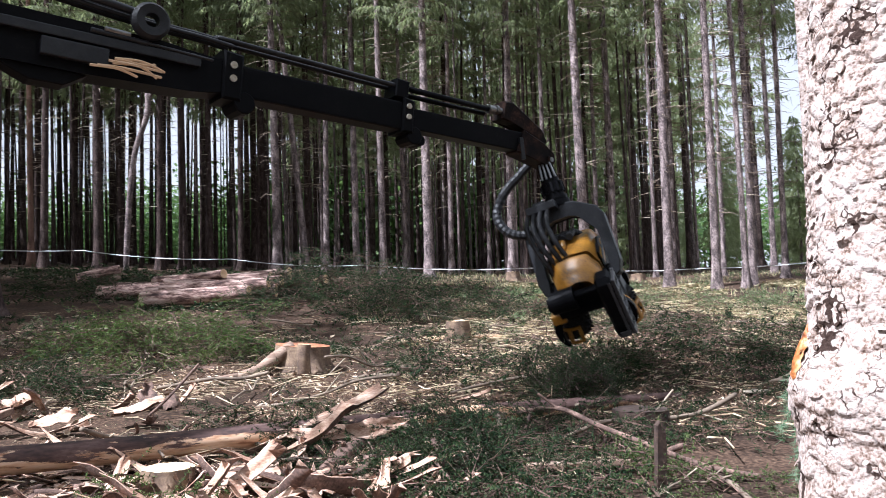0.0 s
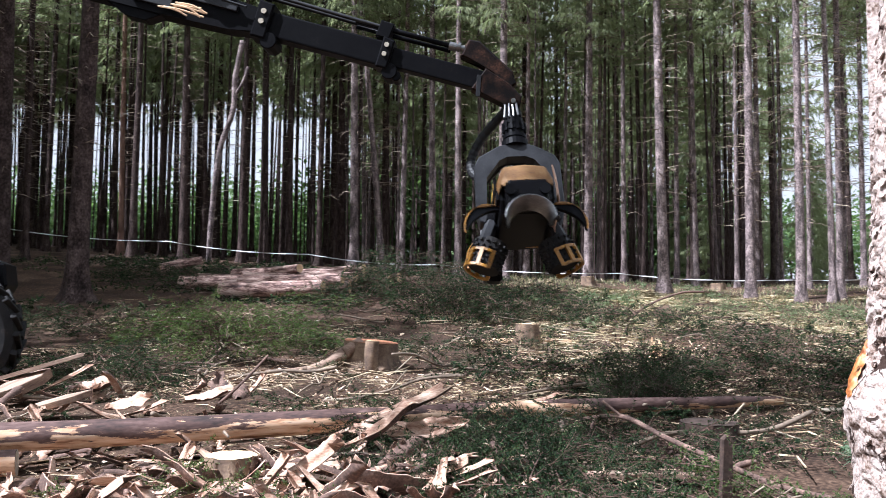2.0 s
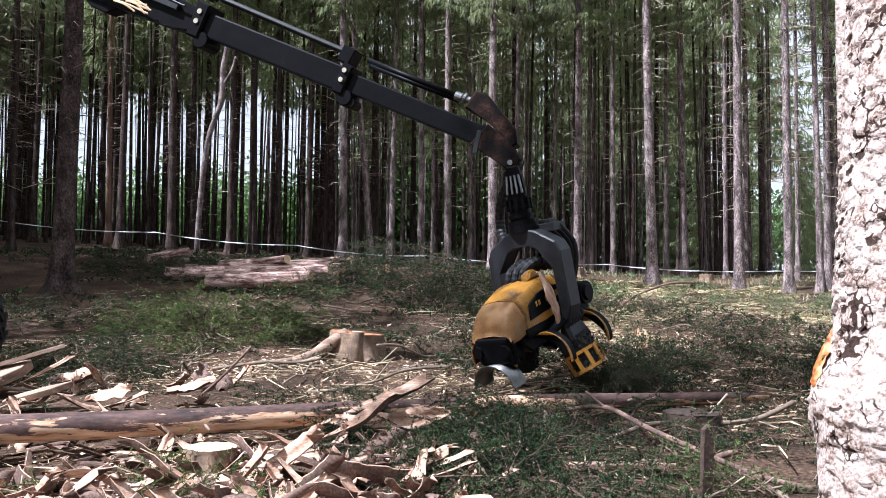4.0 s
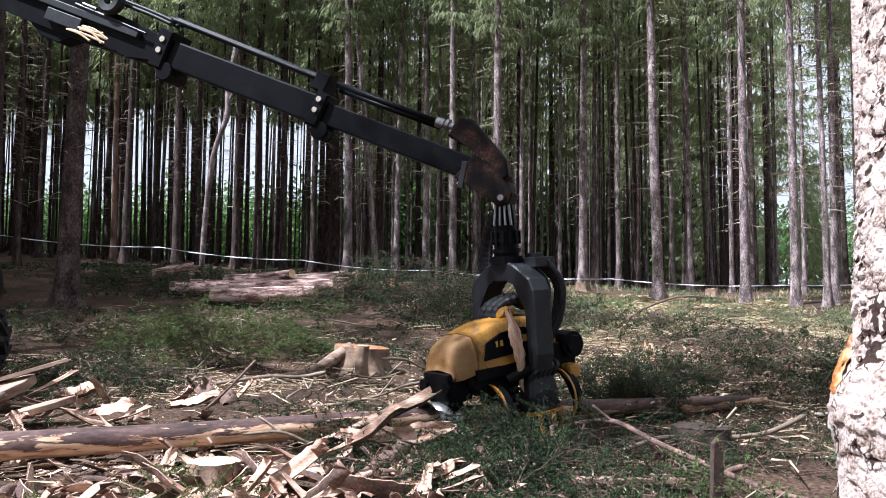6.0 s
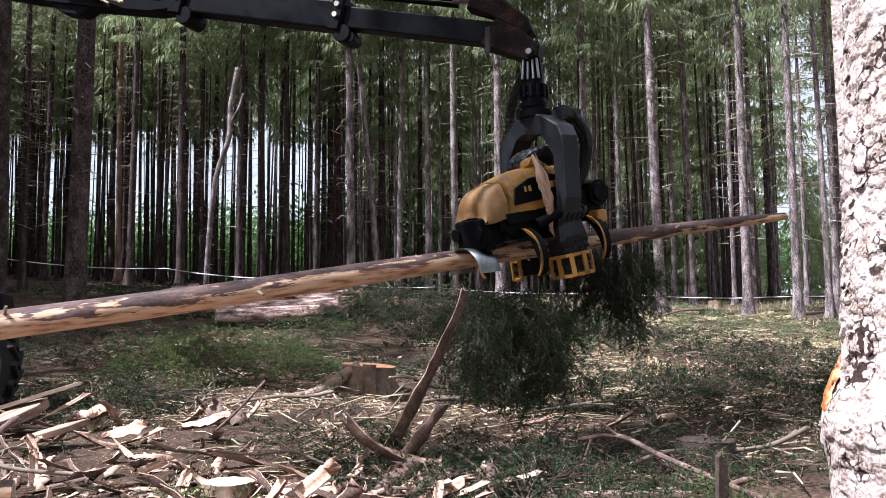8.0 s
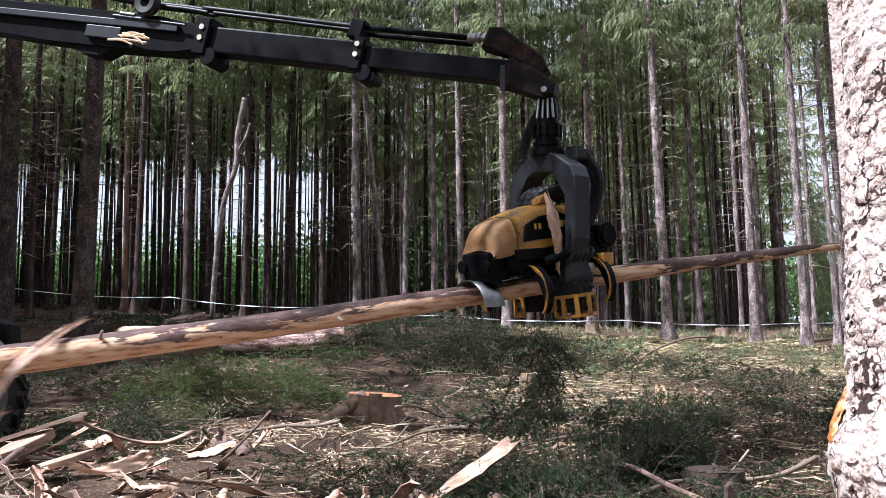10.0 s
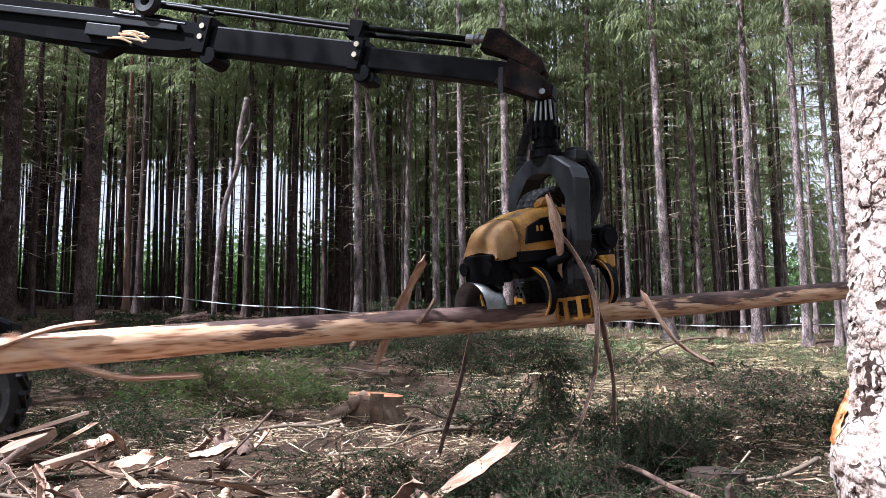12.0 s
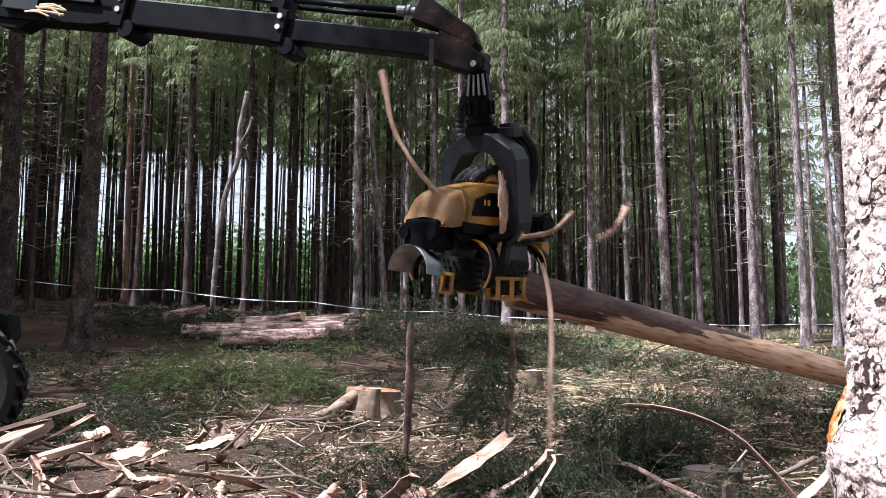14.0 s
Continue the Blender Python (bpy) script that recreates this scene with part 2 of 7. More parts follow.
def stem_material():
    """Brown bark on top, torn off in long ragged patches that bare pale wood."""
    m = material("half_peeled_bark", [(0.33, (0.02, 0.011, 0.009)), (0.5, (0.085, 0.045, 0.037)), (0.7, (0.2, 0.125, 0.108))], 7.0, 0.8, 0.5, stretch=(0.35, 1, 1), fine=40, fine_mix=0.4, bump_size=0.012)
    nt = m.node_tree
    b = nt.nodes["Principled BSDF"]
    bark = b.inputs["Base Color"].links[0].from_socket
    tc = nt.nodes.new("ShaderNodeTexCoord")
    mp = nt.nodes.new("ShaderNodeMapping")
    mp.inputs["Scale"].default_value = (0.55, 3.2, 3.2)
    nt.links.new(tc.outputs["Object"], mp.inputs[0])
    n = nt.nodes.new("ShaderNodeTexNoise")
    n.inputs["Scale"].default_value, n.inputs["Detail"].default_value, n.inputs["Roughness"].default_value = 1.6, 7, 0.62
    nt.links.new(mp.outputs[0], n.inputs["Vector"])
    sep = nt.nodes.new("ShaderNodeSeparateXYZ")
    nt.links.new(tc.outputs["Object"], sep.inputs[0])
    # the feed rollers have torn the flanks and the underside most
    low = nt.nodes.new("ShaderNodeMath")
    low.operation = "MULTIPLY_ADD"
    low.inputs[1].default_value = -1.5
    nt.links.new(sep.outputs["Z"], low.inputs[0])
    nt.links.new(n.outputs[0], low.inputs[2])
    # nearly bare where the rollers have passed twice, mostly whole at the butt
    part_way = nt.nodes.new("ShaderNodeMath")
    part_way.operation = "MULTIPLY"
    part_way.inputs[1].default_value = -1 / 18.0
    nt.links.new(sep.outputs["X"], part_way.inputs[0])
    worn = nt.nodes.new("ShaderNodeValToRGB")
    w_els = worn.color_ramp.elements
    for place in (0.2, 0.3, 0.6, 0.66, 0.82):
        w_els.new(place)
    for el, (place, v) in zip(w_els, ((0.0, 0.49), (0.2, 0.5), (0.3, 0.515), (0.6, 0.515), (0.66, 0.7), (0.85, 0.62), (0.95, 0.3))):
        el.position, el.color = place, (v, v, v, 1)
    nt.links.new(part_way.outputs[0], worn.inputs[0])
    shifted = nt.nodes.new("ShaderNodeMath")
    nt.links.new(low.outputs[0], shifted.inputs[0])
    nt.links.new(worn.outputs[0], shifted.inputs[1])
    low = shifted
    cut = nt.nodes.new("ShaderNodeValToRGB")
    cut.color_ramp.elements[0].position, cut.color_ramp.elements[0].color = 0.965, (0, 0, 0, 1)
    cut.color_ramp.elements[1].position, cut.color_ramp.elements[1].color = 0.98, (1, 1, 1, 1)
    nt.links.new(low.outputs[0], cut.inputs[0])
    n2 = nt.nodes.new("ShaderNodeTexNoise")
    n2.inputs["Scale"].default_value, n2.inputs["Detail"].default_value = 9, 6
    nt.links.new(mp.outputs[0], n2.inputs["Vector"])
    wood = nt.nodes.new("ShaderNodeValToRGB")
    wood.color_ramp.elements[0].position, wood.color_ramp.elements[0].color = 0.33, (0.26, 0.12, 0.06, 1)
    wood.color_ramp.elements[1].position, wood.color_ramp.elements[1].color = 0.66, (0.7, 0.5, 0.35, 1)
    mid = wood.color_ramp.elements.new(0.46)
    mid.color = (0.58, 0.35, 0.21, 1)
    nt.links.new(n2.outputs[0], wood.inputs[0])
    mx = nt.nodes.new("ShaderNodeMix")
    mx.data_type = "RGBA"
    nt.links.new(cut.outputs[0], mx.inputs[0])
    nt.links.new(bark, mx.inputs[6])
    nt.links.new(wood.outputs[0], mx.inputs[7])
    nt.links.new(mx.outputs[2], b.inputs["Base Color"])
    return m


M_STEM = stem_material()


def crevices(m, scale, width, dark):
    """Dark dirt in the cracks between the plates of bark."""
    nt = m.node_tree
    b = nt.nodes["Principled BSDF"]
    base = b.inputs["Base Color"].links[0].from_socket
    tc = nt.nodes.new("ShaderNodeTexCoord")
    wob = nt.nodes.new("ShaderNodeTexNoise")
    wob.inputs["Scale"].default_value, wob.inputs["Detail"].default_value = scale * 0.9, 6
    nt.links.new(tc.outputs["Object"], wob.inputs["Vector"])
    add = nt.nodes.new("ShaderNodeVectorMath")
    add.operation = "MULTIPLY_ADD"
    add.inputs[1].default_value = (0.075, 0.075, 0.06)
    nt.links.new(wob.outputs["Color"], add.inputs[0])
    nt.links.new(tc.outputs["Object"], add.inputs[2])
    vo = nt.nodes.new("ShaderNodeTexVoronoi")
    vo.feature = "DISTANCE_TO_EDGE"
    vo.inputs["Scale"].default_value = scale
    nt.links.new(add.outputs[0], vo.inputs["Vector"])
    gate = nt.nodes.new("ShaderNodeTexNoise")
    gate.inputs["Scale"].default_value = scale * 0.45
    nt.links.new(tc.outputs["Object"], gate.inputs["Vector"])
    lift = nt.nodes.new("ShaderNodeMath")
    lift.operation = "MULTIPLY_ADD"
    lift.inputs[1].default_value = 0.7
    nt.links.new(gate.outputs[0], lift.inputs[0])
    nt.links.new(vo.outputs["Distance"], lift.inputs[2])
    ramp = nt.nodes.new("ShaderNodeValToRGB")
    ramp.color_ramp.elements[0].position, ramp.color_ramp.elements[0].color = 0.3, (1, 1, 1, 1)
    ramp.color_ramp.elements[1].position, ramp.color_ramp.elements[1].color = 0.3 + width, (0, 0, 0, 1)
    nt.links.new(lift.outputs[0], ramp.inputs[0])
    mx = nt.nodes.new("ShaderNodeMix")
    mx.data_type = "RGBA"
    nt.links.new(ramp.outputs[0], mx.inputs[0])
    nt.links.new(base, mx.inputs[6])
    mx.inputs[7].default_value = (*dark, 1)
    nt.links.new(mx.outputs[2], b.inputs["Base Color"])


crevices(M_NEAR_BARK, 24, 0.05, (0.035, 0.02, 0.015))
M_PILE = material("rosy_peeled_bark", [(0.38, (0.035, 0.016, 0.013)), (0.47, (0.16, 0.085, 0.068)), (0.54, (0.45, 0.3, 0.25)), (0.68, (0.66, 0.51, 0.44))], 6.0, 0.8, 0.6, stretch=(0.4, 2, 2), fine=40)


# ---- mesh tools ----
def mesh(name, verts, faces, mats, index=None, smooth=False):
    me = bpy.data.meshes.new(name)
    me.from_pydata([tuple(v) for v in verts], [], [tuple(f) for f in faces])
    for m in (mats if isinstance(mats, (list, tuple)) else [mats]):
        me.materials.append(m)
    if index is not None:
        me.polygons.foreach_set("material_index", np.asarray(index, dtype=np.int32))
    if smooth:
        me.polygons.foreach_set("use_smooth", np.ones(len(me.polygons), dtype=bool))
    me.update()
    return me


def part(name, data, parent=None, label="", at=None):
    """Links mesh data, or a bmesh with its material, as one object under a thing or a part."""
    ob = new(name, data)
    if parent is not None:
        ob.parent = parent
    if at is not None:
        ob.matrix_basis = at
    return tagged(ob, label)


class Shape:
    """Collects boxes, tubes and plates of one mesh."""

    def __init__(self):
        self.bm = bmesh.new()

    def box(self, lo, hi, bevel=0.01, m=None):
        r = bmesh.ops.create_cube(self.bm, size=1)
        c = [(a + b) / 2 for a, b in zip(lo, hi)]
        s = [max(abs(b - a), 1e-4) for a, b in zip(lo, hi)]
        for v in r["verts"]:
            v.co = Vector(v.co[i] * s[i] + c[i] for i in range(3))
        if bevel:
            es = list({e for v in r["verts"] for e in v.link_edges})
            out = bmesh.ops.bevel(self.bm, geom=es, offset=min(bevel, min(s) * 0.4), segments=2, affect="EDGES", profile=0.6)
            vs = list({v for f in out["faces"] for v in f.verts} | {v for v in r["verts"] if v.is_valid})
        else:
            vs = r["verts"]
        if m is not None:
            bmesh.ops.transform(self.bm, matrix=m, verts=vs)
        return self

    def tube(self, a, b, r1, r2=None, n=14, caps=True):
        a, b = Vector(a), Vector(b)
        r2 = r1 if r2 is None else r2
        d = b - a
        q = d.to_track_quat("Z", "Y").to_matrix().to_4x4()
        bmesh.ops.create_cone(self.bm, cap_ends=caps, segments=n, radius1=r1, radius2=r2, depth=d.length, matrix=Matrix.Translation((a + b) / 2) @ q)
        return self

    def pipe(self, pts, r, n=8, ribs=0.0):
        """A tube along a smooth line through the points."""
        pts = [Vector(p) for p in pts]
        line = []
        for i in range(len(pts) - 1):
            p0, p1, p2, p3 = pts[max(i - 1, 0)], pts[i], pts[i + 1], pts[min(i + 2, len(pts) - 1)]
            for k in range(8):
                t = k / 8
                line.append(0.5 * (2 * p1 + (p2 - p0) * t + (2 * p0 - 5 * p1 + 4 * p2 - p3) * t * t + (3 * p1 - p0 - 3 * p2 + p3) * t ** 3))
        line.append(pts[-1])
        rings, up = [], Vector((0.31, 0.2, 0.93))
        for i, p in enumerate(line):
            d = (line[min(i + 1, len(line) - 1)] - line[max(i - 1, 0)]).normalized()
            s = d.cross(up)
            if s.length < 0.05:
                s = d.cross(Vector((1, 0, 0)))
            s.normalize()
            u = s.cross(d)
            rr = r * (1 + (ribs if i % 2 else 0))
            rings.append([self.bm.verts.new(p + (s * math.cos(a) + u * math.sin(a)) * rr) for a in (2 * math.pi * k / n for k in range(n))])
        for a, b in zip(rings, rings[1:]):
            for k in range(n):
                self.bm.faces.new((a[k], a[(k + 1) % n], b[(k + 1) % n], b[k]))
        self.bm.faces.new(rings[0][::-1])
        self.bm.faces.new(rings[-1])
        return self

    def plate(self, outline, lo, hi, axis="y", bevel=0.006):
        """An outline of two coordinates, drawn out along the axis from lo to hi."""
        def put(a, b, c):
            return {"x": (c, a, b), "y": (a, c, b), "z": (a, b, c)}[axis]
        f0 = [self.bm.verts.new(put(a, b, lo)) for a, b in outline]
        f1 = [self.bm.verts.new(put(a, b, hi)) for a, b in outline]
        n = len(outline)
        faces = [self.bm.faces.new(f0[::-1]), self.bm.faces.new(f1)]
        for k in range(n):
            faces.append(self.bm.faces.new((f0[k], f0[(k + 1) % n], f1[(k + 1) % n], f1[k])))
        if bevel:
            es = list({e for f in faces[:2] for e in f.edges})
            bmesh.ops.bevel(self.bm, geom=es, offset=bevel, segments=1, affect="EDGES")
        return self

    def data(self, name, mat, smooth=False):
        bmesh.ops.recalc_face_normals(self.bm, faces=self.bm.faces)
        me = bpy.data.meshes.new(name)
        self.bm.to_mesh(me)
        self.bm.free()
        me.materials.append(mat)
        if smooth:
            me.polygons.foreach_set("use_smooth", np.ones(len(me.polygons), dtype=bool))
        return me


def arc(c, r, a0, a1, n):
    return [(c[0] + r * math.cos(radians(a0 + (a1 - a0) * i / n)), c[1] + r * math.sin(radians(a0 + (a1 - a0) * i / n))) for i in range(n + 1)]


def turn(arr, x, y, z, yaw, pitch, roll, size):
    m = np.array((Matrix.Translation((x, y, z)) @ pose(0, 0, 0, roll, pitch, yaw)).to_4x4())
    return (arr * size) @ m[:3, :3].T + m[:3, 3]


def tri_mesh(name, sets, mats):
    V, idx = [], []
    for i, arrs in enumerate(sets):
        for a in arrs:
            V.append(a)
            idx.append(np.full(len(a), i))
    V, idx = np.concatenate(V), np.concatenate(idx)
    n = len(V)
    me = bpy.data.meshes.new(name)
    me.vertices.add(n * 3)
    me.vertices.foreach_set("co", V.reshape(-1).astype(np.float32))
    me.loops.add(n * 3)
    me.loops.foreach_set("vertex_index", np.arange(n * 3, dtype=np.int32))
    me.polygons.add(n)
    me.polygons.foreach_set("loop_start", np.arange(0, n * 3, 3, dtype=np.int32))
    me.polygons.foreach_set("loop_total", np.full(n, 3, dtype=np.int32))
    for m in mats:
        me.materials.append(m)
    me.polygons.foreach_set("material_index", idx.astype(np.int32))
    me.update(calc_edges=True)
    return me


def corners(me):
    """The triangles of a mesh, corner by corner."""
    co = np.empty(len(me.vertices) * 3)
    me.vertices.foreach_get("co", co)
    faces = [tuple(f.vertices) for f in me.polygons]
    tris = [t for f in faces for t in ((f[0], f[1], f[2]),) + (((f[0], f[2], f[3]),) if len(f) == 4 else ())]
    return co.reshape(-1, 3)[np.array(tris)]


def placed(me, m):
    a = np.array(m)
    return corners(me) @ a[:3, :3].T + a[:3, 3]


def thing(name, label, category, group="", at=None, data=None):
    ob = new(name, data)
    if at is not None:
        ob.matrix_basis = at
    return tagged(ob, label, category, group)


# ---- ground ----
SLOPE_Y = [-400, -5, 0, 5, 10, 15, 23, 30, 45, 90, 800]
SLOPE_Z = [-1.2, -0.2, 0, 0.3, 0.66, 1.06, 1.8, 2.35, 3.1, 4.5, 5.5]


def lie(x, y):
    """The even lie of the land: it rises away from the clearing and to the west."""
    s = min(max((y - 10) / 12, 0), 1)
    s = s * s * (3 - 2 * s)
    return float(np.interp(y, SLOPE_Y, SLOPE_Z)) - 0.05 * (min(max(x, -30), 6) - 3) * s


def land(x, y):
    b = 0.07 * noise.noise((x * 0.45, y * 0.45, 3.1)) + 0.035 * noise.noise((x * 1.7, y * 1.7, 7.7))
    return lie(x, y) + b - 0.03


def build_ground():
    xs = np.concatenate([[-400, -150, -80], np.arange(-50, -12, 1.0), np.arange(-12, 10, 0.16), np.arange(10, 40, 1.0), [60, 120, 400]])
    ys = np.concatenate([[-400, -100, -30], np.arange(-8, 3, 0.8), np.arange(3, 14, 0.16), np.arange(14, 30, 0.35), np.arange(30, 92, 1.5), [150, 300, 800]])
    near = lambda x, y: 0.02 * noise.noise((x * 6, y * 6, 1.0)) if 3 < y < 14 and -12 < x < 10 else 0
    verts = [(x, y, land(x, y) + near(x, y)) for y in ys for x in xs]
    w = len(xs)
    faces = [(j * w + i, j * w + i + 1, (j + 1) * w + i + 1, (j + 1) * w + i) for j in range(len(ys) - 1) for i in range(w - 1)]
    tagged(new("ground", mesh("ground", verts, faces, M_SOIL, smooth=True)), "brown forest soil strewn with needles and sawdust", "ground", kind="structure")


build_ground()

# ---- forest ----
rng = random.Random(11)


def trunk_data(name, height, r0, mat, bend, seed, n=12, levels=26):
    r = random.Random(seed)
    ph = r.uniform(0, 6.28)
    verts, faces = [], []
    for i in range(levels + 1):
        t = (i / levels) ** 1.5
        z = t * height - 0.3
        rad = r0 * (1 - 0.8 * t) + r0 * 0.75 * math.exp(-max(z, 0) / 0.28)
        cx, cy = bend * math.sin(t * 2.4 + ph) - bend * math.sin(ph), bend * math.cos(t * 2.0 + ph) - bend * math.cos(ph)
        for k in range(n):
            a = 2 * math.pi * k / n
            flare = 1 + 0.35 * math.exp(-max(z, 0) / 0.2) * math.sin(a * 4 + ph) + 0.05 * noise.noise((math.cos(a) * 2, math.sin(a) * 2, z * 1.5 + seed))
            verts.append((cx + rad * flare * math.cos(a), cy + rad * flare * math.sin(a), z))
    for i in range(levels):
        for k in range(n):
            faces.append((i * n + k, i * n + (k + 1) % n, (i + 1) * n + (k + 1) % n, (i + 1) * n + k))
    return mesh(name, verts, faces, mat, smooth=True)


def twigs_data(name, lo, hi, r0, count, length, seed):
    """Thin dead branches, drooping, each forked once."""
    r = random.Random(seed)
    verts, faces = [], []

    def rod(a, b, w0, w1):
        d = (b - a).normalized()
        s = d.cross(Vector((0.2, 0.3, 1))).normalized()
        u = s.cross(d)
        base = len(verts)
        for p, w in ((a, w0), (b, w1)):
            for q in range(3):
                an = 2.1 * q
                verts.append(p + (s * math.cos(an) + u * math.sin(an)) * w)
        for q in range(3):
            faces.append((base + q, base + (q + 1) % 3, base + 3 + (q + 1) % 3, base + 3 + q))

    for _ in range(count):
        z = lo + (hi - lo) * r.random() ** 0.8
        a = r.uniform(0, 6.28)
        ln = length * r.uniform(0.3, 1.0) * (0.5 + 0.5 * (z - lo) / (hi - lo))
        o = Vector((math.cos(a) * r0 * 0.7, math.sin(a) * r0 * 0.7, z))
        mid = o + Vector((math.cos(a), math.sin(a), r.uniform(-0.25, 0.25))) * ln * 0.55
        end = mid + Vector((math.cos(a + r.uniform(-0.5, 0.5)), math.sin(a + r.uniform(-0.5, 0.5)), r.uniform(-0.7, 0.1))) * ln * 0.5
        rod(o, mid, 0.013, 0.008)
        rod(mid, end, 0.008, 0.003)
        if r.random() < 0.7:
            rod(mid, mid + Vector((math.cos(a + 0.8), math.sin(a + 0.8), r.uniform(-0.7, 0))) * ln * 0.35, 0.006, 0.003)
    return mesh(name, verts, faces, M_TWIG)


def crown_data(name, lo, hi, reach, step, blades, seed, size=1.0, fine_to=0.0):
    """Whorls of drooping boughs, hung with narrow sprays; finer below fine_to."""
    r = np.random.RandomState(seed)
    V, F = [], []
    z = lo
    while z < hi:
        t = (z - lo) / (hi - lo)
        rad = reach * min(1.0, 0.45 + 2.2 * t) * (1 - t) ** 0.7 + 0.25
        many, small = (2.3, 0.52) if z < fine_to else (0.6, 1.35) if fine_to else (1.0, 1.0)
        nb = r.randint(4, 7)
        for _ in range(nb):
            a = r.uniform(0, 6.283)
            ln = rad * r.uniform(0.45, 1.15)
            zz = z + r.uniform(-0.25, 0.25)
            d = np.array([math.cos(a), math.sin(a), 0])
            side = np.array([-d[1], d[0], 0])
            k = max(4, int(blades * many * ln / reach))
            # side twigs stand off the bough, each one hung with a row of sprays
            tw = r.randint(0, max(3, int(6 * ln)), k) / max(3, int(6 * ln))
            s = np.clip(0.12 + 0.88 * tw + r.normal(0, 0.02, k), 0.1, 1)
            off = r.uniform(-1, 1, k) * (1.15 - 0.8 * s) * ln * 0.42
            droop = -0.35 * s ** 2 * ln + 0.1 * s * ln - 0.28 * np.abs(off)
            p = d * (s * ln + 0.4 * np.abs(off))[:, None] + np.stack([np.zeros(k), np.zeros(k), zz + droop], 1) + side * off[:, None]
            out = d * r.uniform(0.0, 0.5, (k, 1)) + side * (np.sign(off) * 0.35 + r.normal(0, 0.25, k))[:, None] + np.array([0, 0, -1]) * r.uniform(0.35, 1.2, (k, 1))
            out /= np.linalg.norm(out, axis=1)[:, None]
            wd = np.cross(out, r.normal(0, 1, (k, 3)))
            wd /= np.linalg.norm(wd, axis=1)[:, None]
            L = r.uniform(0.22, 0.55, (k, 1)) * size * small
            W = r.uniform(0.02, 0.045, (k, 1)) * size * small
            V.append(np.stack([p - wd * W, p + wd * W, p + out * L], 1).reshape(-1, 3))
        z += step * r.uniform(0.7, 1.3)
    V = np.concatenate(V)
    F = [(i, i + 1, i + 2) for i in range(0, len(V), 3)]
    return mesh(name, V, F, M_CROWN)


TRUNKS = [trunk_data("trunk", 24, 0.18, M_SPRUCE_BARK, b, s) for b, s in ((0.1, 1), (0.22, 2), (0.16, 3), (0.3, 4))]
POLES = [trunk_data("trunk", 22, 0.18, M_SHADED_BARK, b, s, 7, 10) for b, s in ((0.15, 21), (0.3, 22))]
GREY_POLES = [trunk_data("trunk", 22, 0.18, M_SPRUCE_BARK, b, s, 7, 10) for b, s in ((0.15, 24), (0.3, 25))]
SHADED_TRUNK = trunk_data("trunk", 24, 0.18, M_SHADED_BARK, 0.12, 9, 18, 40)
STAND = [trunk_data("trunk", 24, 0.18, M_SHADED_BARK, b, s) for b, s in ((0.1, 31), (0.22, 32), (0.16, 33))]
RED_TRUNK = trunk_data("trunk", 24, 0.18, M_RED_BARK, 0.25, 8)
TWIGS = [twigs_data("deadwood", 2.0, 11, 0.17, 105, 1.3, s) for s in (1, 2, 3)]
HIGH_CROWN = [crown_data("crown", 9.0, 24, 2.3, 0.6, 52, s, 1.3, 15.0) for s in (1, 2, 3)]
LOW_CROWN = [crown_data("crown", 6.6, 22, 2.3, 0.62, 50, s, 1.15) for s in (11, 12, 13)]
TALL_CROWN = [crown_data("crown", 8.6, 25, 2.4, 0.5, 52, s, 1.25) for s in (16, 17)]
FAR_CROWN = [crown_data("crown", 6.6, 22, 2.3, 0.66, 30, s, 1.6) for s in (28, 29)]
TOP_CROWN = [crown_data("crown", 11.4, 25, 2.4, 0.55, 34, s, 1.8) for s in (18, 19)]
LOOSE_CROWN = [crown_data("crown", 6.2, 22, 2.5, 0.7, 30, s, 2.6) for s in (14, 15)]
SMALL_CROWN = [crown_data("crown", 0.4, 7, 1.5, 0.28, 60, s, 0.8) for s in (21, 22)]


def spruce(x, y, diam, crown, group, label, trunk=None, lean=(0, 0), size=1.0, twigs=True):
    t = thing("spruce_tree", label, "tree", group, Matrix.Translation((x, y, land(x, y))) @ pose(0, 0, 0, lean[0], lean[1], rng.uniform(0, 360) if lean == (0, 0) else 0))
    wide = diam / 0.36
    part("trunk", trunk or rng.choice(TRUNKS), t, at=Matrix.Diagonal((wide, wide, size, 1)))
    if twigs:
        tagged(part("deadwood", rng.choice(TWIGS), t, at=pose(0, 0, 0, 0, 0, rng.uniform(0, 360)) @ Matrix.Diagonal((1, 1, size, 1))), kind="stuff")
    if crown:
        part("crown", rng.choice(crown), t, at=pose(0, 0, 0, 0, 0, rng.uniform(0, 360)) @ Matrix.Diagonal((size, size, size, 1)))
    return t


FRONT = "bare grey-brown spruce trunk at the clearing's edge"
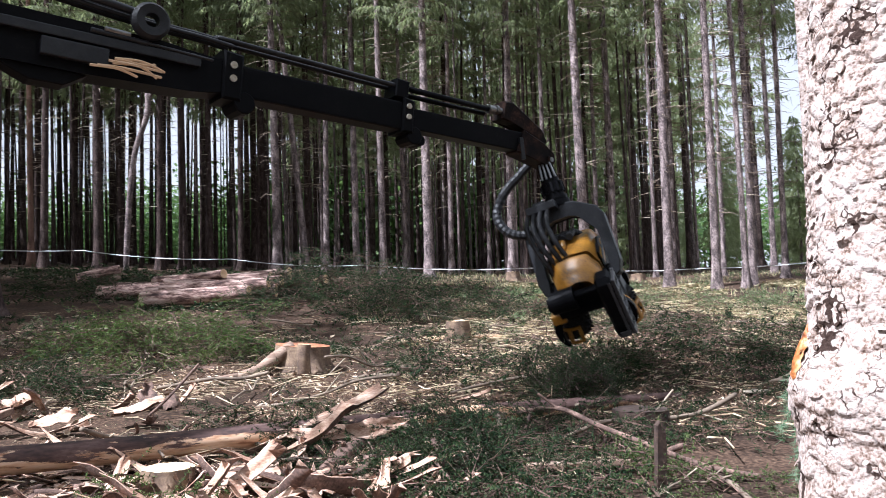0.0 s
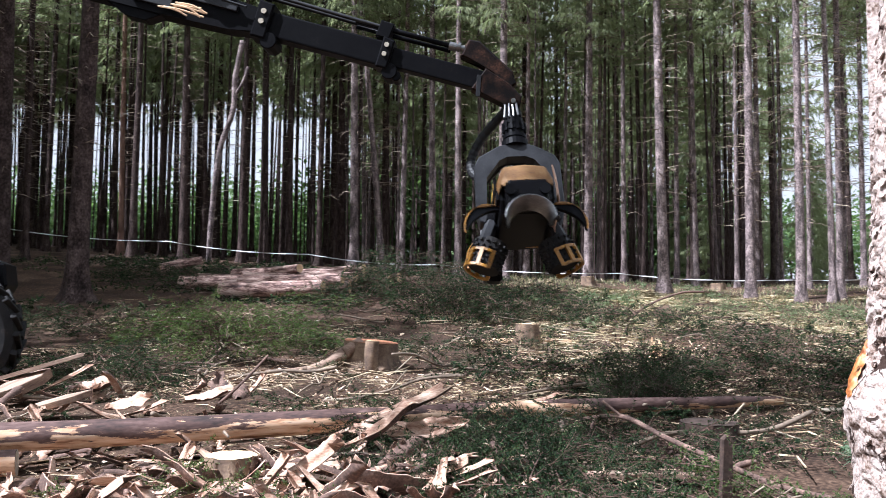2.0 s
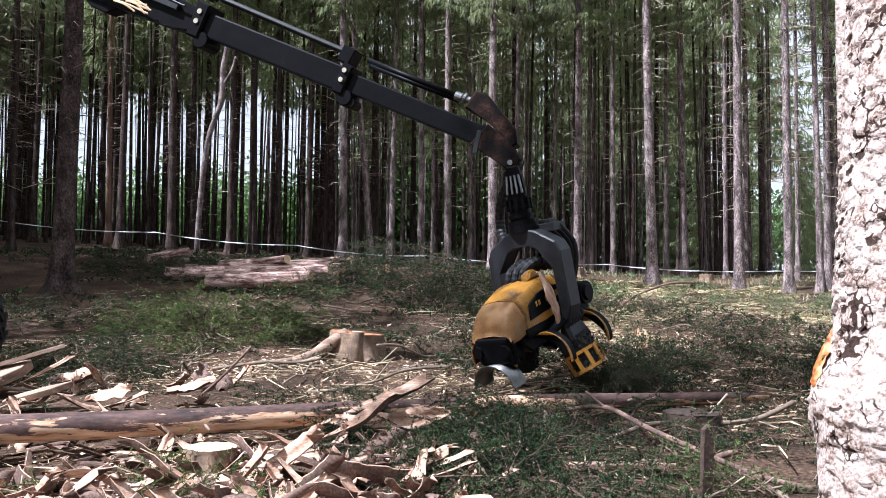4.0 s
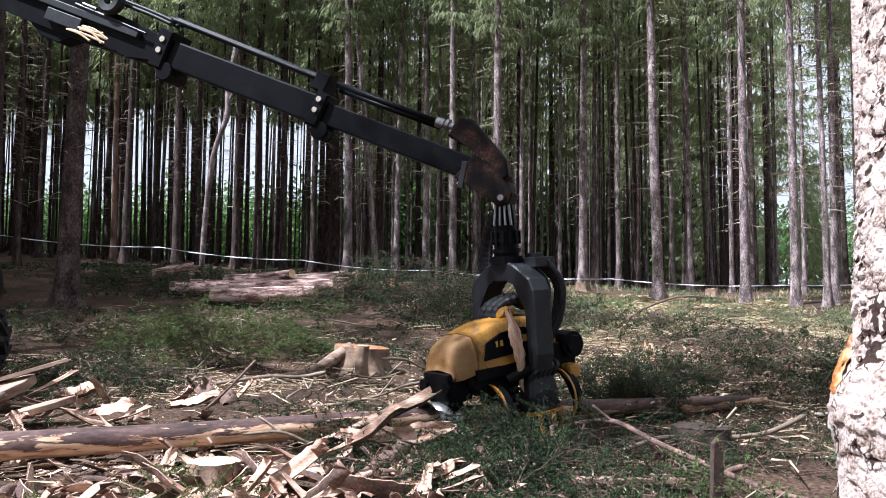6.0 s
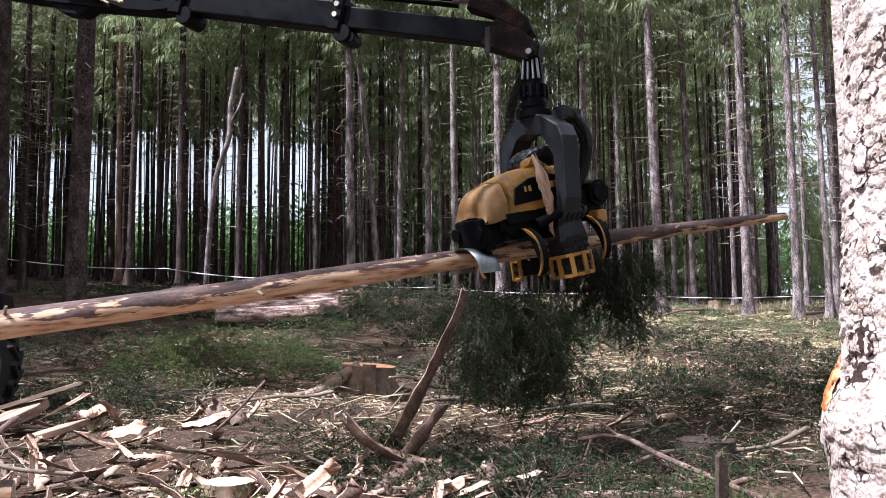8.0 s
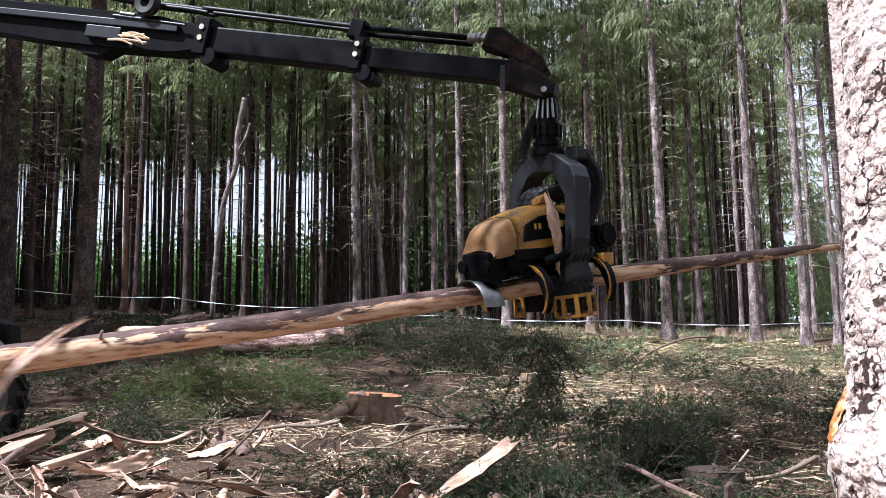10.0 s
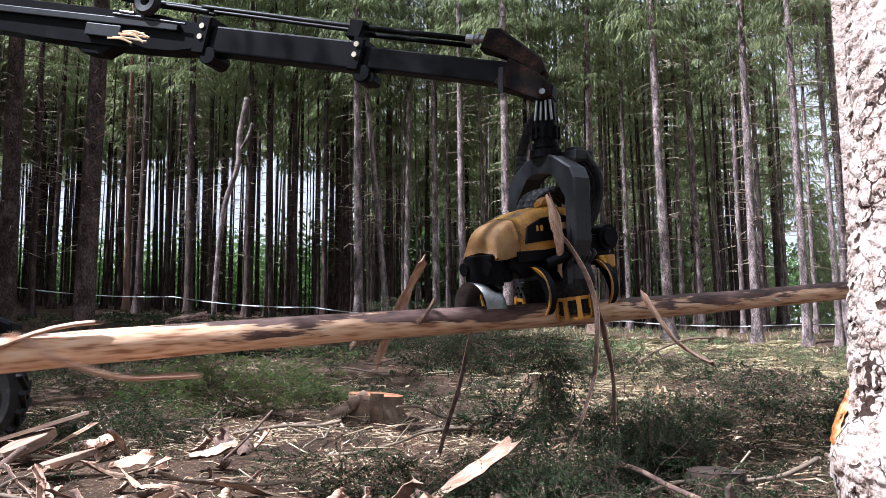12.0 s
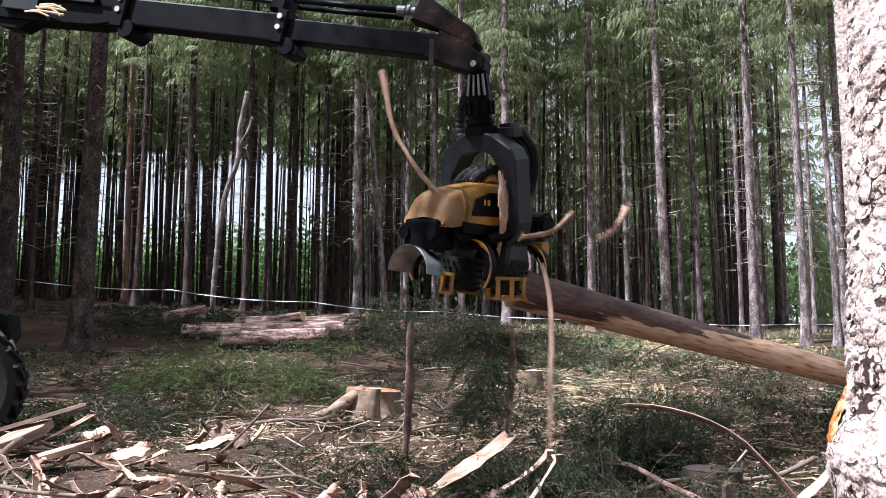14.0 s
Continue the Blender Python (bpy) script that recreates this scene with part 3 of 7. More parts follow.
# x, y, diameter of the trees that can be told apart, by their feet
EDGE = [(-9.25, 16.6, .56), (-19.5, 31.3, .3), (-18.6, 31.4, .3), (-14.2, 29.6, .34), (-13.2, 31.6, .26), (-12.4, 30.0, .4), (-12.6, 32.6, .32),
        (-10.1, 32.6, .42), (-10.4, 30.6, .3), (-8.9, 32.0, .32), (-7.6, 31.4, .3), (-6.0, 30.2, .4), (-4.4, 31.5, .3), (-3.2, 31.0, .32),
        (-2.1, 29.6, .32), (-1.4, 32.5, .24), (-0.45, 27.6, .41), (0.35, 31.5, .26), (1.9, 33, .22), (2.5, 29.6, .4), (3.2, 33, .22), (4.0, 31.5, .26),
        (4.16, 24.1, .38), (6.3, 33.5, .24), (6.56, 31.2, .25), (7.8, 30.3, .2), (6.48, 23.8, .34), (9.0, 32, .3), (7.41, 22.5, .3), (9.99, 29.4, .2),
        (8.71, 23.8, .23), (9.12, 24.4, .26), (13.4, 35.4, .27), (12.64, 31.5, .28), (11.52, 27.8, .27), (15.5, 34, .26), (16.67, 33.2, .3), (-11.6, 17.6, .55), (-15.1, 24.3, .25), (-15.3, 23.2, .22)]
for x, y, d in EDGE:
    # thick and western trunks have shade put into their bark colour
    spruce(x, y, d * 0.82, HIGH_CROWN, "spruces at the clearing's edge", FRONT, trunk=SHADED_TRUNK if d > 0.5 else rng.choice(STAND) if x < -7 else None, size=rng.uniform(0.95, 1.1))
spruce(-15.6, 31.6, 0.24, None, "", "thin reddish trunk of a dead pine", trunk=RED_TRUNK)
spruce(-5.0, 30.6, 0.26, HIGH_CROWN, "spruces at the clearing's edge", "spruce trunk leaning against its neighbours", lean=(0, -4.5))


def crooked_tree():
    t = thing("dead_tree", "crooked pale dead trunk with a forked broken top", "tree", at=Matrix.Translation((-11.2, 29.4, land(-11.2, 29.4))))
    s = Shape()
    s.pipe([(0, 0, -0.2), (0.05, 0, 1.2), (0.15, 0, 2.6), (0.35, 0, 4.2), (0.75, 0.1, 5.6), (0.8, 0.1, 6.8), (1.05, 0.1, 8.2)], 0.1, 10)
    part("trunk", s.data("trunk", M_SPRUCE_BARK, True), t)
    s = Shape().pipe([(0.77, 0.1, 6.1), (1.1, 0.05, 6.6), (1.3, 0.05, 7.2)], 0.06, 8)
    part("limb", s.data("limb", M_SPRUCE_BARK, True), t)
    tagged(part("deadwood", TWIGS[0], t, at=Matrix.Translation((0.3, 0, -0.6)) @ Matrix.Diagonal((0.7, 0.7, 0.6, 1))), kind="stuff")


crooked_tree()

# the stand behind, closing the view
taken = [(x, y) for x, y, _ in EDGE]
made, tries = 0, 0
while made < 165 and tries < 6000:
    tries += 1
    x, y = rng.uniform(-48, 22), rng.uniform(33, 66)
    if x > 12 + (y - 33) * 0.15 and rng.random() < 0.93:
        continue
    if min((x - a) ** 2 + (y - b) ** 2 for a, b in taken) < 1.7 ** 2:
        continue
    taken.append((x, y))
    spruce(x, y, rng.uniform(0.2, 0.34), (TALL_CROWN if y < 45 else TOP_CROWN) if x < -0.19 * y else LOW_CROWN if y < 50 else FAR_CROWN, "spruces of the stand", "slender spruce in the dense stand, bark darkened for shade", trunk=rng.choice(STAND), size=rng.uniform(0.85, 1.1), twigs=y < 42)
    made += 1
# thin poles between them, their few branches above the view
pole_places = []
for _ in range(620):
    x, y = rng.uniform(-46, 16), 31.5 + 30 * rng.random() ** 1.2
    if x < 11 + (y - 33) * 0.15 and not (x < -0.19 * y and rng.random() < 0.25):
        pole_places.append((y, x, rng.uniform(-1.2, 1.2), rng.uniform(-1.2, 1.2), rng.uniform(0, 360), rng.uniform(0.08, 0.17) / 0.36, rng.uniform(0.75, 0.9), rng.random()))
pole_places.sort()
thicket = ([], [])
for k, (y, x, lx, ly, spin, wide, tall, dice) in enumerate(pole_places):
    # poles to the left, and half the rest, take the shade-darkened bark
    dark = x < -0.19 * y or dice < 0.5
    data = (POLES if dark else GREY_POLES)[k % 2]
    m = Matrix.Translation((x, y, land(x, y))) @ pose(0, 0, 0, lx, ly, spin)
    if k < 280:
        t = thing("spruce_pole", "thin suppressed spruce pole in the stand, bark darkened for shade" if dark else "thin grey suppressed spruce pole in the stand", "tree", "poles of the stand", m)
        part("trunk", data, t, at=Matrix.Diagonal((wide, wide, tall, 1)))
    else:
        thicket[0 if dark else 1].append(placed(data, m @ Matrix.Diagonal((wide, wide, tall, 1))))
tagged(new("pole_thicket", tri_mesh("pole_thicket", thicket, (M_SHADED_BARK, M_SPRUCE_BARK))), "dense thin spruce poles deep in the stand", "trees", kind="stuff")
# unseen trees beyond the clearing's western side, added to shade its left part
for x, y in ((-17, 14.5), (-16.1, 14.6), (-19.5, 15.5), (-15.6, 18.6), (-21, 12), (-12.4, 9.6), (-20, 23), (-24, 27), (-18, 18.5), (-15.2, 12.6), (-17.3, 12.2), (-19.4, 11), (-16.2, 16.6), (-18.6, 13.3), (-21.4, 14), (-23, 11.5), (-22, 17)):
    spruce(x, y, 0.36, LOW_CROWN, "spruces at the clearing's edge", FRONT)
# narrow-crowned spruce out of view, added to cast shade on the hanging head
shade_tree = spruce(-6.6, 3.7, 0.3, HIGH_CROWN, "spruces at the clearing's edge", FRONT, twigs=False)
shade_tree.children[-1].matrix_basis = Matrix.Diagonal((0.6, 0.6, 0.8, 1))
# unseen forest added west, behind and beside the clearing to block sun and sky
def far_woods():
    places = []
    while len(places) < 100:
        x, y = rng.uniform(-50, -20), rng.uniform(0, 48)
        if x < -0.6 * y - 8:
            places.append((x, y))
    for i in range(46):
        a, q = rng.uniform(-0.35, 3.35), rng.uniform(17, 34)
        x, y = 4 + q * math.cos(a) * 1.1, 3 - q * math.sin(a)
        if x > -11:
            places.append((x, y))

    crowns, trunks = [corners(c) for c in LOOSE_CROWN], [corners(t) for t in POLES]
    C, T = [], []
    for k, (x, y) in enumerate(places):
        m = (x, y, land(x, y), rng.uniform(0, 360), 0, 0, 1.0)
        C.append(turn(crowns[k % 2], *m))
        T.append(turn(trunks[k % 2] * (1.9, 1.9, 1.0), *m))
    tagged(new("far_woods", tri_mesh("far_woods", (C, T), (M_CROWN, M_SHADED_BARK))), "dense dark spruce woods added unseen round the clearing for shade", "woods", kind="stuff")


far_woods()
# young trees and shrubs in the light behind the stand
for i in range(26):
    x = rng.uniform(9, 36)
    y = rng.uniform(40, 62)
    t = thing("young_spruce", "young green spruce with branches to the ground", "tree", "young spruces", Matrix.Translation((x, y, land(x, y))) @ pose(0, 0, 0, 0, 0, rng.uniform(0, 360)) @ Matrix.Scale(rng.uniform(0.5, 1.25), 4))
    part("trunk", TRUNKS[0], t, at=Matrix.Diagonal((0.35, 0.35, 0.29, 1)))
    part("crown", rng.choice(SMALL_CROWN), t)


def shrub_data(seed):
    r = np.random.RandomState(seed)
    k = 1700
    c = r.normal(0, 1, (k, 3)) * (1.1, 1.1, 0.8) + (0, 0, 1.5)
    c[:, 2] = np.abs(c[:, 2])
    a, b = r.normal(0, 1, (2, k, 3))
    a *= 0.1 / np.linalg.norm(a, axis=1)[:, None]
    b *= 0.07 / np.linalg.norm(b, axis=1)[:, None]
    V = np.stack([c - a, c + b, c + a, c - b], 1).reshape(-1, 3)
    return mesh("foliage", V, [(i, i + 1, i + 2, i + 3) for i in range(0, len(V), 4)], M_SHRUB)


SHRUBS = [shrub_data(s) for s in (1, 2, 3)]
SHRUB_STEM = Shape().pipe([(0, 0, -0.2), (0.05, 0, 0.8), (0.2, 0.1, 1.7)], 0.05, 6).pipe([(0.05, 0, 0.7), (-0.3, 0.2, 1.6)], 0.03, 6).data("stem", M_TWIG)
for i in range(70):
    x, y = rng.uniform(-56, 44), rng.uniform(72, 86)
    if -0.17 * y < x < 0.24 * y and rng.random() < 0.75:
        continue
    t = thing("shrub", "sunlit green broadleaf shrub beyond the stand", "shrub", "shrubs beyond the stand", Matrix.Translation((x, y, land(x, y))) @ pose(0, 0, 0, 0, 0, rng.uniform(0, 360)) @ Matrix.Scale(rng.uniform(1.5, 2.6), 4))
    part("stem", SHRUB_STEM, t)
    part("foliage", rng.choice(SHRUBS), t)


for i in range(26):
    y = rng.uniform(58, 68)
    x = y * rng.uniform(-0.19, 0.22)
    t = thing("shrub", "dark green undergrowth shrub deep in the stand", "shrub", "shrubs in the stand", Matrix.Translation((x, y, land(x, y))) @ pose(0, 0, 0, 0, 0, rng.uniform(0, 360)) @ Matrix.Scale(rng.uniform(1.8, 2.8), 4))
    part("stem", SHRUB_STEM, t)
    part("foliage", rng.choice(SHRUBS), t)


def tape():
    t = thing("barrier_tape", "white plastic barrier tape strung between the trunks", "tape")
    pts = [(-19, 24.3, 3.95), (-15.7, 24.5, 3.72), (-10.9, 25, 3.4), (-6.5, 25.4, 3.03), (-2.5, 25.8, 2.74), (3.1, 26.3, 2.52), (8.4, 26.8, 2.36), (13.5, 26, 2.62), (18, 25.8, 2.7)]
    verts, faces = [], []
    for (x0, y0, z0), (x1, y1, z1) in zip(pts, pts[1:]):
        for i in range(12):
            u = i / 12
            sag = -0.10 * 4 * u * (1 - u)
            tw = 0.8 * math.sin(i * 1.9 + x0)
            for e in (-1, 1):
                verts.append((x0 + (x1 - x0) * u, y0 + (y1 - y0) * u + e * 0.016 * math.sin(tw), z0 + (z1 - z0) * u + sag + e * 0.012 * math.cos(tw) + e * 0.003))
    for i in range(0, len(verts) - 2, 2):
        faces.append((i, i + 1, i + 3, i + 2))
    part("band", mesh("band", verts, faces, M_TAPE), t)


tape()


# ---- the trunk beside the camera ----
def near_trunk():
    cx, cy, R = 0.812, 1.52, 0.215
    t = thing("pine_tree", "thick sunlit trunk with pale flaky bark and an orange wound", "tree", at=Matrix.Translation((cx, cy, 0)))
    angles = list(np.radians(np.concatenate([np.arange(140, 310, 0.72), np.arange(310, 500, 9.0)])))
    heights = list(np.concatenate([np.arange(-0.05, 0.7, 0.05), np.arange(0.7, 2.5, 0.0048), np.arange(2.5, 3.21, 0.05)]))
    verts, faces, n, levels = [], [], len(angles), len(heights) - 1

    def swell(a, z):
        s = min(max((1.52 - z) / 0.16, 0), 1)
        return (0.034 * s * s * (3 - 2 * s) + 0.016 * math.exp(-((z - 1.36) / 0.07) ** 2)) * (0.6 + 0.4 * math.cos(a - math.pi * 0.95))

    def radius(a, z):
        r = R * (1 + 0.06 * (1.9 - z) * 0.25) - 0.006 - 0.05 * max(0.0, z - 1.55)
        r += swell(a, z)
        p = Vector((math.cos(a) * R, math.sin(a) * R, z))
        q = p + Vector((noise.noise(p * 16), noise.noise(p * 16 + Vector((7, 0, 0))), noise.noise(p * 16 + Vector((0, 9, 0))))) * 0.022
        q = Vector((q.x * 21, q.y * 21, q.z * 36))
        d, c = noise.voronoi(q, distance_metric="DISTANCE", exponent=2)
        crack = min(1.0, (d[1] - d[0]) * 11.0)
        # each scale has its own lift, and its lower edge stands off the stem
        own = noise.cell(c[0] * 3.7)
        tilt = max(-0.5, min(0.5, (c[0].z - q.z)))
        f = noise.fractal(p * 14, 1.0, 2.0, 3)
        return r + crack * (0.0045 + 0.003 * own + 0.005 * tilt) + 0.002 * f + 0.0012 * noise.noise(p * 70) + 0.0008 * noise.noise(p * 190)

    for z in heights:
        for a in angles:
            q = radius(a, z) if a < 5.42 else R
            verts.append((q * math.cos(a), q * math.sin(a), z))
    for j in range(levels):
        for k in range(n):
            faces.append((j * n + k, j * n + (k + 1) % n, (j + 1) * n + (k + 1) % n, (j + 1) * n + k))
    part("trunk", mesh("trunk", verts, faces, M_NEAR_BARK, smooth=True), t)
    # the stem above, tapering, with its crown out of view
    up = [(0, 0, 3.1), (0.05, 0, 8), (0.1, 0.1, 14), (0.1, 0.1, 21)]
    s = Shape()
    for (p, q), (r1, r2) in zip(zip(up, up[1:]), ((0.215, 0.17), (0.17, 0.11), (0.11, 0.03))):
        s.tube(p, q, r1, r2, 20)
    part("upper_stem", s.data("upper_stem", M_NEAR_BARK, True), t)
    # flakes that stand off the stem, lower edge free
    r = random.Random(5)
    V, F = [], []
    for _ in range(240):
        a, z = r.uniform(math.pi * 0.75, math.pi * 1.95), r.uniform(0.6, 2.6)
        if abs(z - 1.36) < 0.09 and r.random() < 0.8:
            continue
        w, h = 0.005 + 0.013 * r.random() ** 1.8, 0.004 + 0.01 * r.random() ** 1.6
        lift = r.uniform(0.002, 0.008)
        q = R * (1 + 0.06 * (1.9 - z) * 0.25) - 0.05 * max(0.0, z - 1.55) + swell(a, z)
        base = len(V)
        ring = [(-0.9, 0.5), (-0.3, 1.0), (0.5, 0.9), (1.0, 0.2), (0.75, -0.7), (0.1, -1.05), (-0.7, -0.8)]
        for e in (0.0015, -0.002):
            for u, v in ring:
                u, v = u * r.uniform(0.8, 1.2), v * r.uniform(0.8, 1.2)
                rr = q + e + lift * (0.5 - 0.5 * v)
                aa = a + u * w / R
                V.append((rr * math.cos(aa), rr * math.sin(aa), z + v * h))
        F.append(tuple(range(base, base + 7)))
        for i in range(7):
            F.append((base + i, base + 7 + i, base + 7 + (i + 1) % 7, base + (i + 1) % 7))
    tagged(part("loose_bark", mesh("loose_bark", V, F, M_NEAR_BARK), t, "loose pale bark flakes"), kind="stuff")
    # wound: bare resinous wood in a torn hollow
    V, F = [], []
    for j in range(16):
        for k in range(9):
            v, u = j / 15 * 2 - 1, k / 8 * 2 - 1
            wide = 0.075 * math.sqrt(max(0.02, 1 - v * v)) * (1 + 0.3 * math.sin(j * 2.1))
            a = math.pi * 0.94 + u * wide * 1.3 - 0.05 * v
            z = 1.445 + v * 0.055 + 0.008 * math.sin(k * 2.3)
            q = R + swell(a, z) + 0.012 + 0.006 * noise.noise((u * 3, v * 4, 0.3)) - 0.008 * (u * u + v * v)
            V.append((q * math.cos(a), q * math.sin(a), z))
    F = [(j * 9 + k, j * 9 + k + 1, (j + 1) * 9 + k + 1, (j + 1) * 9 + k) for j in range(15) for k in range(8)]
    part("wound", mesh("wound", V, F, M_RESIN, smooth=True), t, "orange resin-stained torn patch")


near_trunk()


# ---- sprays, strips, sticks ----
def spray_arrays(r, length, twigs, needles, needle, width, flat=0.35, arch=0.12):
    """A needled bough along +x: triangles of the needles, and of its woody stem."""
    N, S = [], []
    stem = np.array([[length * u, 0.06 * length * math.sin(3 * u), arch * length * math.sin(math.pi * u)] for u in np.linspace(0, 1, 6)])

    def woody(pts, w):
        for a, b in zip(pts, pts[1:]):
            side = np.cross(b - a, (0, 0, 1.0))
            side = side / (np.linalg.norm(side) + 1e-6) * w
            for q in ((a - side, a + side, b), (a + (0, 0, w), a - (0, 0, w), b)):
                S.append(np.array(q))

    woody(stem, 0.006 * length / 0.6)
    lines = [(stem[2], stem[5], 1.0)]
    for i in range(twigs):
        u = r.uniform(0.15, 1.0)
        o = np.array([np.interp(u, np.linspace(0, 1, 6), stem[:, c]) for c in range(3)])
        s = -1 if i % 2 else 1
        d = np.array([r.uniform(0.5, 1.0), s * r.uniform(0.5, 1.0), r.normal(0, flat)])
        d /= np.linalg.norm(d)
        e = o + d * length * r.uniform(0.25, 0.5) * (1.15 - 0.7 * u) + (0, 0, -0.04 * length)
        woody([o, e], 0.003 * length / 0.6)
        lines.append((o, e, 1.0))
    for o, e, _ in lines:
        d = e - o
        L = np.linalg.norm(d)
        d = d / L
        k = max(6, int(needles * L / length * 2.2))
        u = r.uniform(0, 1, k)
        p = o + d * (u * L)[:, None]
        v = r.normal(0, 1, (k, 3))
        v -= (v @ d)[:, None] * d
        v /= np.linalg.norm(v, axis=1)[:, None]
        way = v * 0.9 + d * r.uniform(0.15, 0.6, (k, 1))
        tip = p + way * needle * r.uniform(0.7, 1.2, (k, 1))
        w = np.cross(way, r.normal(0, 1, (k, 3)))
        w *= width / (np.linalg.norm(w, axis=1)[:, None] + 1e-6)
        N.append(np.stack([p - w, p + w, tip], 1))
    return np.concatenate(N), np.array(S)


nr = np.random.RandomState(3)
FINE = [spray_arrays(nr, 0.6, 12, 52, 0.019, 0.0034) for _ in range(5)]
COARSE = [spray_arrays(nr, 0.7, 9, 26, 0.036, 0.0048) for _ in range(5)]
FAR = [spray_arrays(nr, 0.8, 6, 7, 0.11, 0.018) for _ in range(4)]


def heap_mesh(name, kinds, count, rx, ry, height, seed, green=M_NEEDLE, hang=False, base=None):
    """Boughs thrown over each other in a low mound, or hanging in a bunch."""
    r = random.Random(seed)
    N, S = [], []
    for _ in range(count):
        a, q = r.uniform(0, 6.283), r.random() ** 0.6
        x, y = math.cos(a) * q * rx, math.sin(a) * q * ry
        n, s = kinds[r.randrange(len(kinds))]
        if hang:
            m = (x, y, -height * r.random() ** 1.2, r.uniform(0, 360), r.uniform(25, 80), r.uniform(-40, 40), r.uniform(0.5, 1.0))
        else:
            z = height * (1 - q * q) * r.uniform(0.2, 1.0) + 0.03
            if base:
                z += land(base[0] + x, base[1] + y) - land(*base)
            m = (x, y, z, math.degrees(a) + r.uniform(-90, 90), r.uniform(-14, 22), r.uniform(-50, 50), r.uniform(0.7, 1.5))
        N.append(turn(n, *m))
        S.append(turn(s, *m))
    return tri_mesh(name, (N, S), (green, M_DARK_WOOD if hang else M_STRIP_OUT))


def heap(x, y, kinds, count, rx, ry, height, seed, label, green=M_NEEDLE):
    t = thing("brash_heap", label, "branch heap", "heaps of cut branches", Matrix.Translation((x, y, land(x, y))))
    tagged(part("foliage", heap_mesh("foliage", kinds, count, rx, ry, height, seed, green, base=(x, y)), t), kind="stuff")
    return t


GREEN_HEAP = "heap of cut green spruce boughs on the ground"
heap(-0.1, 5.75, FINE, 92, 0.8, 0.5, 0.16, 1, GREEN_HEAP)
heap(0.85, 6.5, FINE, 67, 0.85, 0.45, 0.16, 2, GREEN_HEAP)
heap(-5.0, 9.3, FINE, 101, 0.8, 0.55, 0.42, 3, GREEN_HEAP)
heap(-4.4, 12.0, COARSE, 193, 1.4, 0.85, 0.75, 4, GREEN_HEAP, M_FRESH)
heap(-2.3, 17.2, COARSE, 252, 1.9, 1.1, 1.25, 5, "dark heap of dry and green spruce boughs")
heap(-0.3, 16.4, COARSE, 176, 1.6, 1.0, 0.85, 6, "dark heap of dry and green spruce boughs")
heap(2.0, 15.2, COARSE, 92, 1.5, 0.9, 0.4, 7, GREEN_HEAP)
heap(1.0, 10.2, COARSE, 101, 1.5, 0.8, 0.25, 8, GREEN_HEAP)
heap(3.0, 9.9, COARSE, 109, 1.4, 1.2, 0.3, 9, GREEN_HEAP)
heap(4.3, 12.6, COARSE, 109, 1.5, 1.0, 0.4, 10, GREEN_HEAP)
heap(5.2, 18.4, COARSE, 92, 1.8, 0.9, 0.4, 11, "pale heap of cut boughs, colour lightened for sun", M_SUNLIT_GREEN)
heap(1.5, 4.9, FINE, 22, 0.5, 0.4, 0.08, 12, GREEN_HEAP, M_FRESH)
heap(2.7, 7.0, FINE, 34, 0.9, 0.5, 0.1, 13, GREEN_HEAP)
heap(-0.75, 6.35, FINE, 59, 0.6, 0.4, 0.12, 26, GREEN_HEAP)
heap(0.3, 4.95, FINE, 34, 0.45, 0.3, 0.1, 27, GREEN_HEAP)
heap(-2.3, 4.5, FINE, 29, 0.5, 0.35, 0.22, 14, GREEN_HEAP, M_FRESH)
heap(-1.2, 7.4, FINE, 34, 1.2, 0.5, 0.1, 25, GREEN_HEAP)
heap(-0.1, 5.1, FINE, 25, 0.5, 0.3, 0.15, 15, GREEN_HEAP)
heap(-8.5, 19.5, COARSE, 109, 2.2, 1.0, 0.4, 16, GREEN_HEAP)
heap(-7.0, 13.6, COARSE, 84, 1.6, 0.7, 0.2, 17, GREEN_HEAP)
heap(-1.0, 12.4, COARSE, 84, 1.8, 0.7, 0.2, 18, GREEN_HEAP)


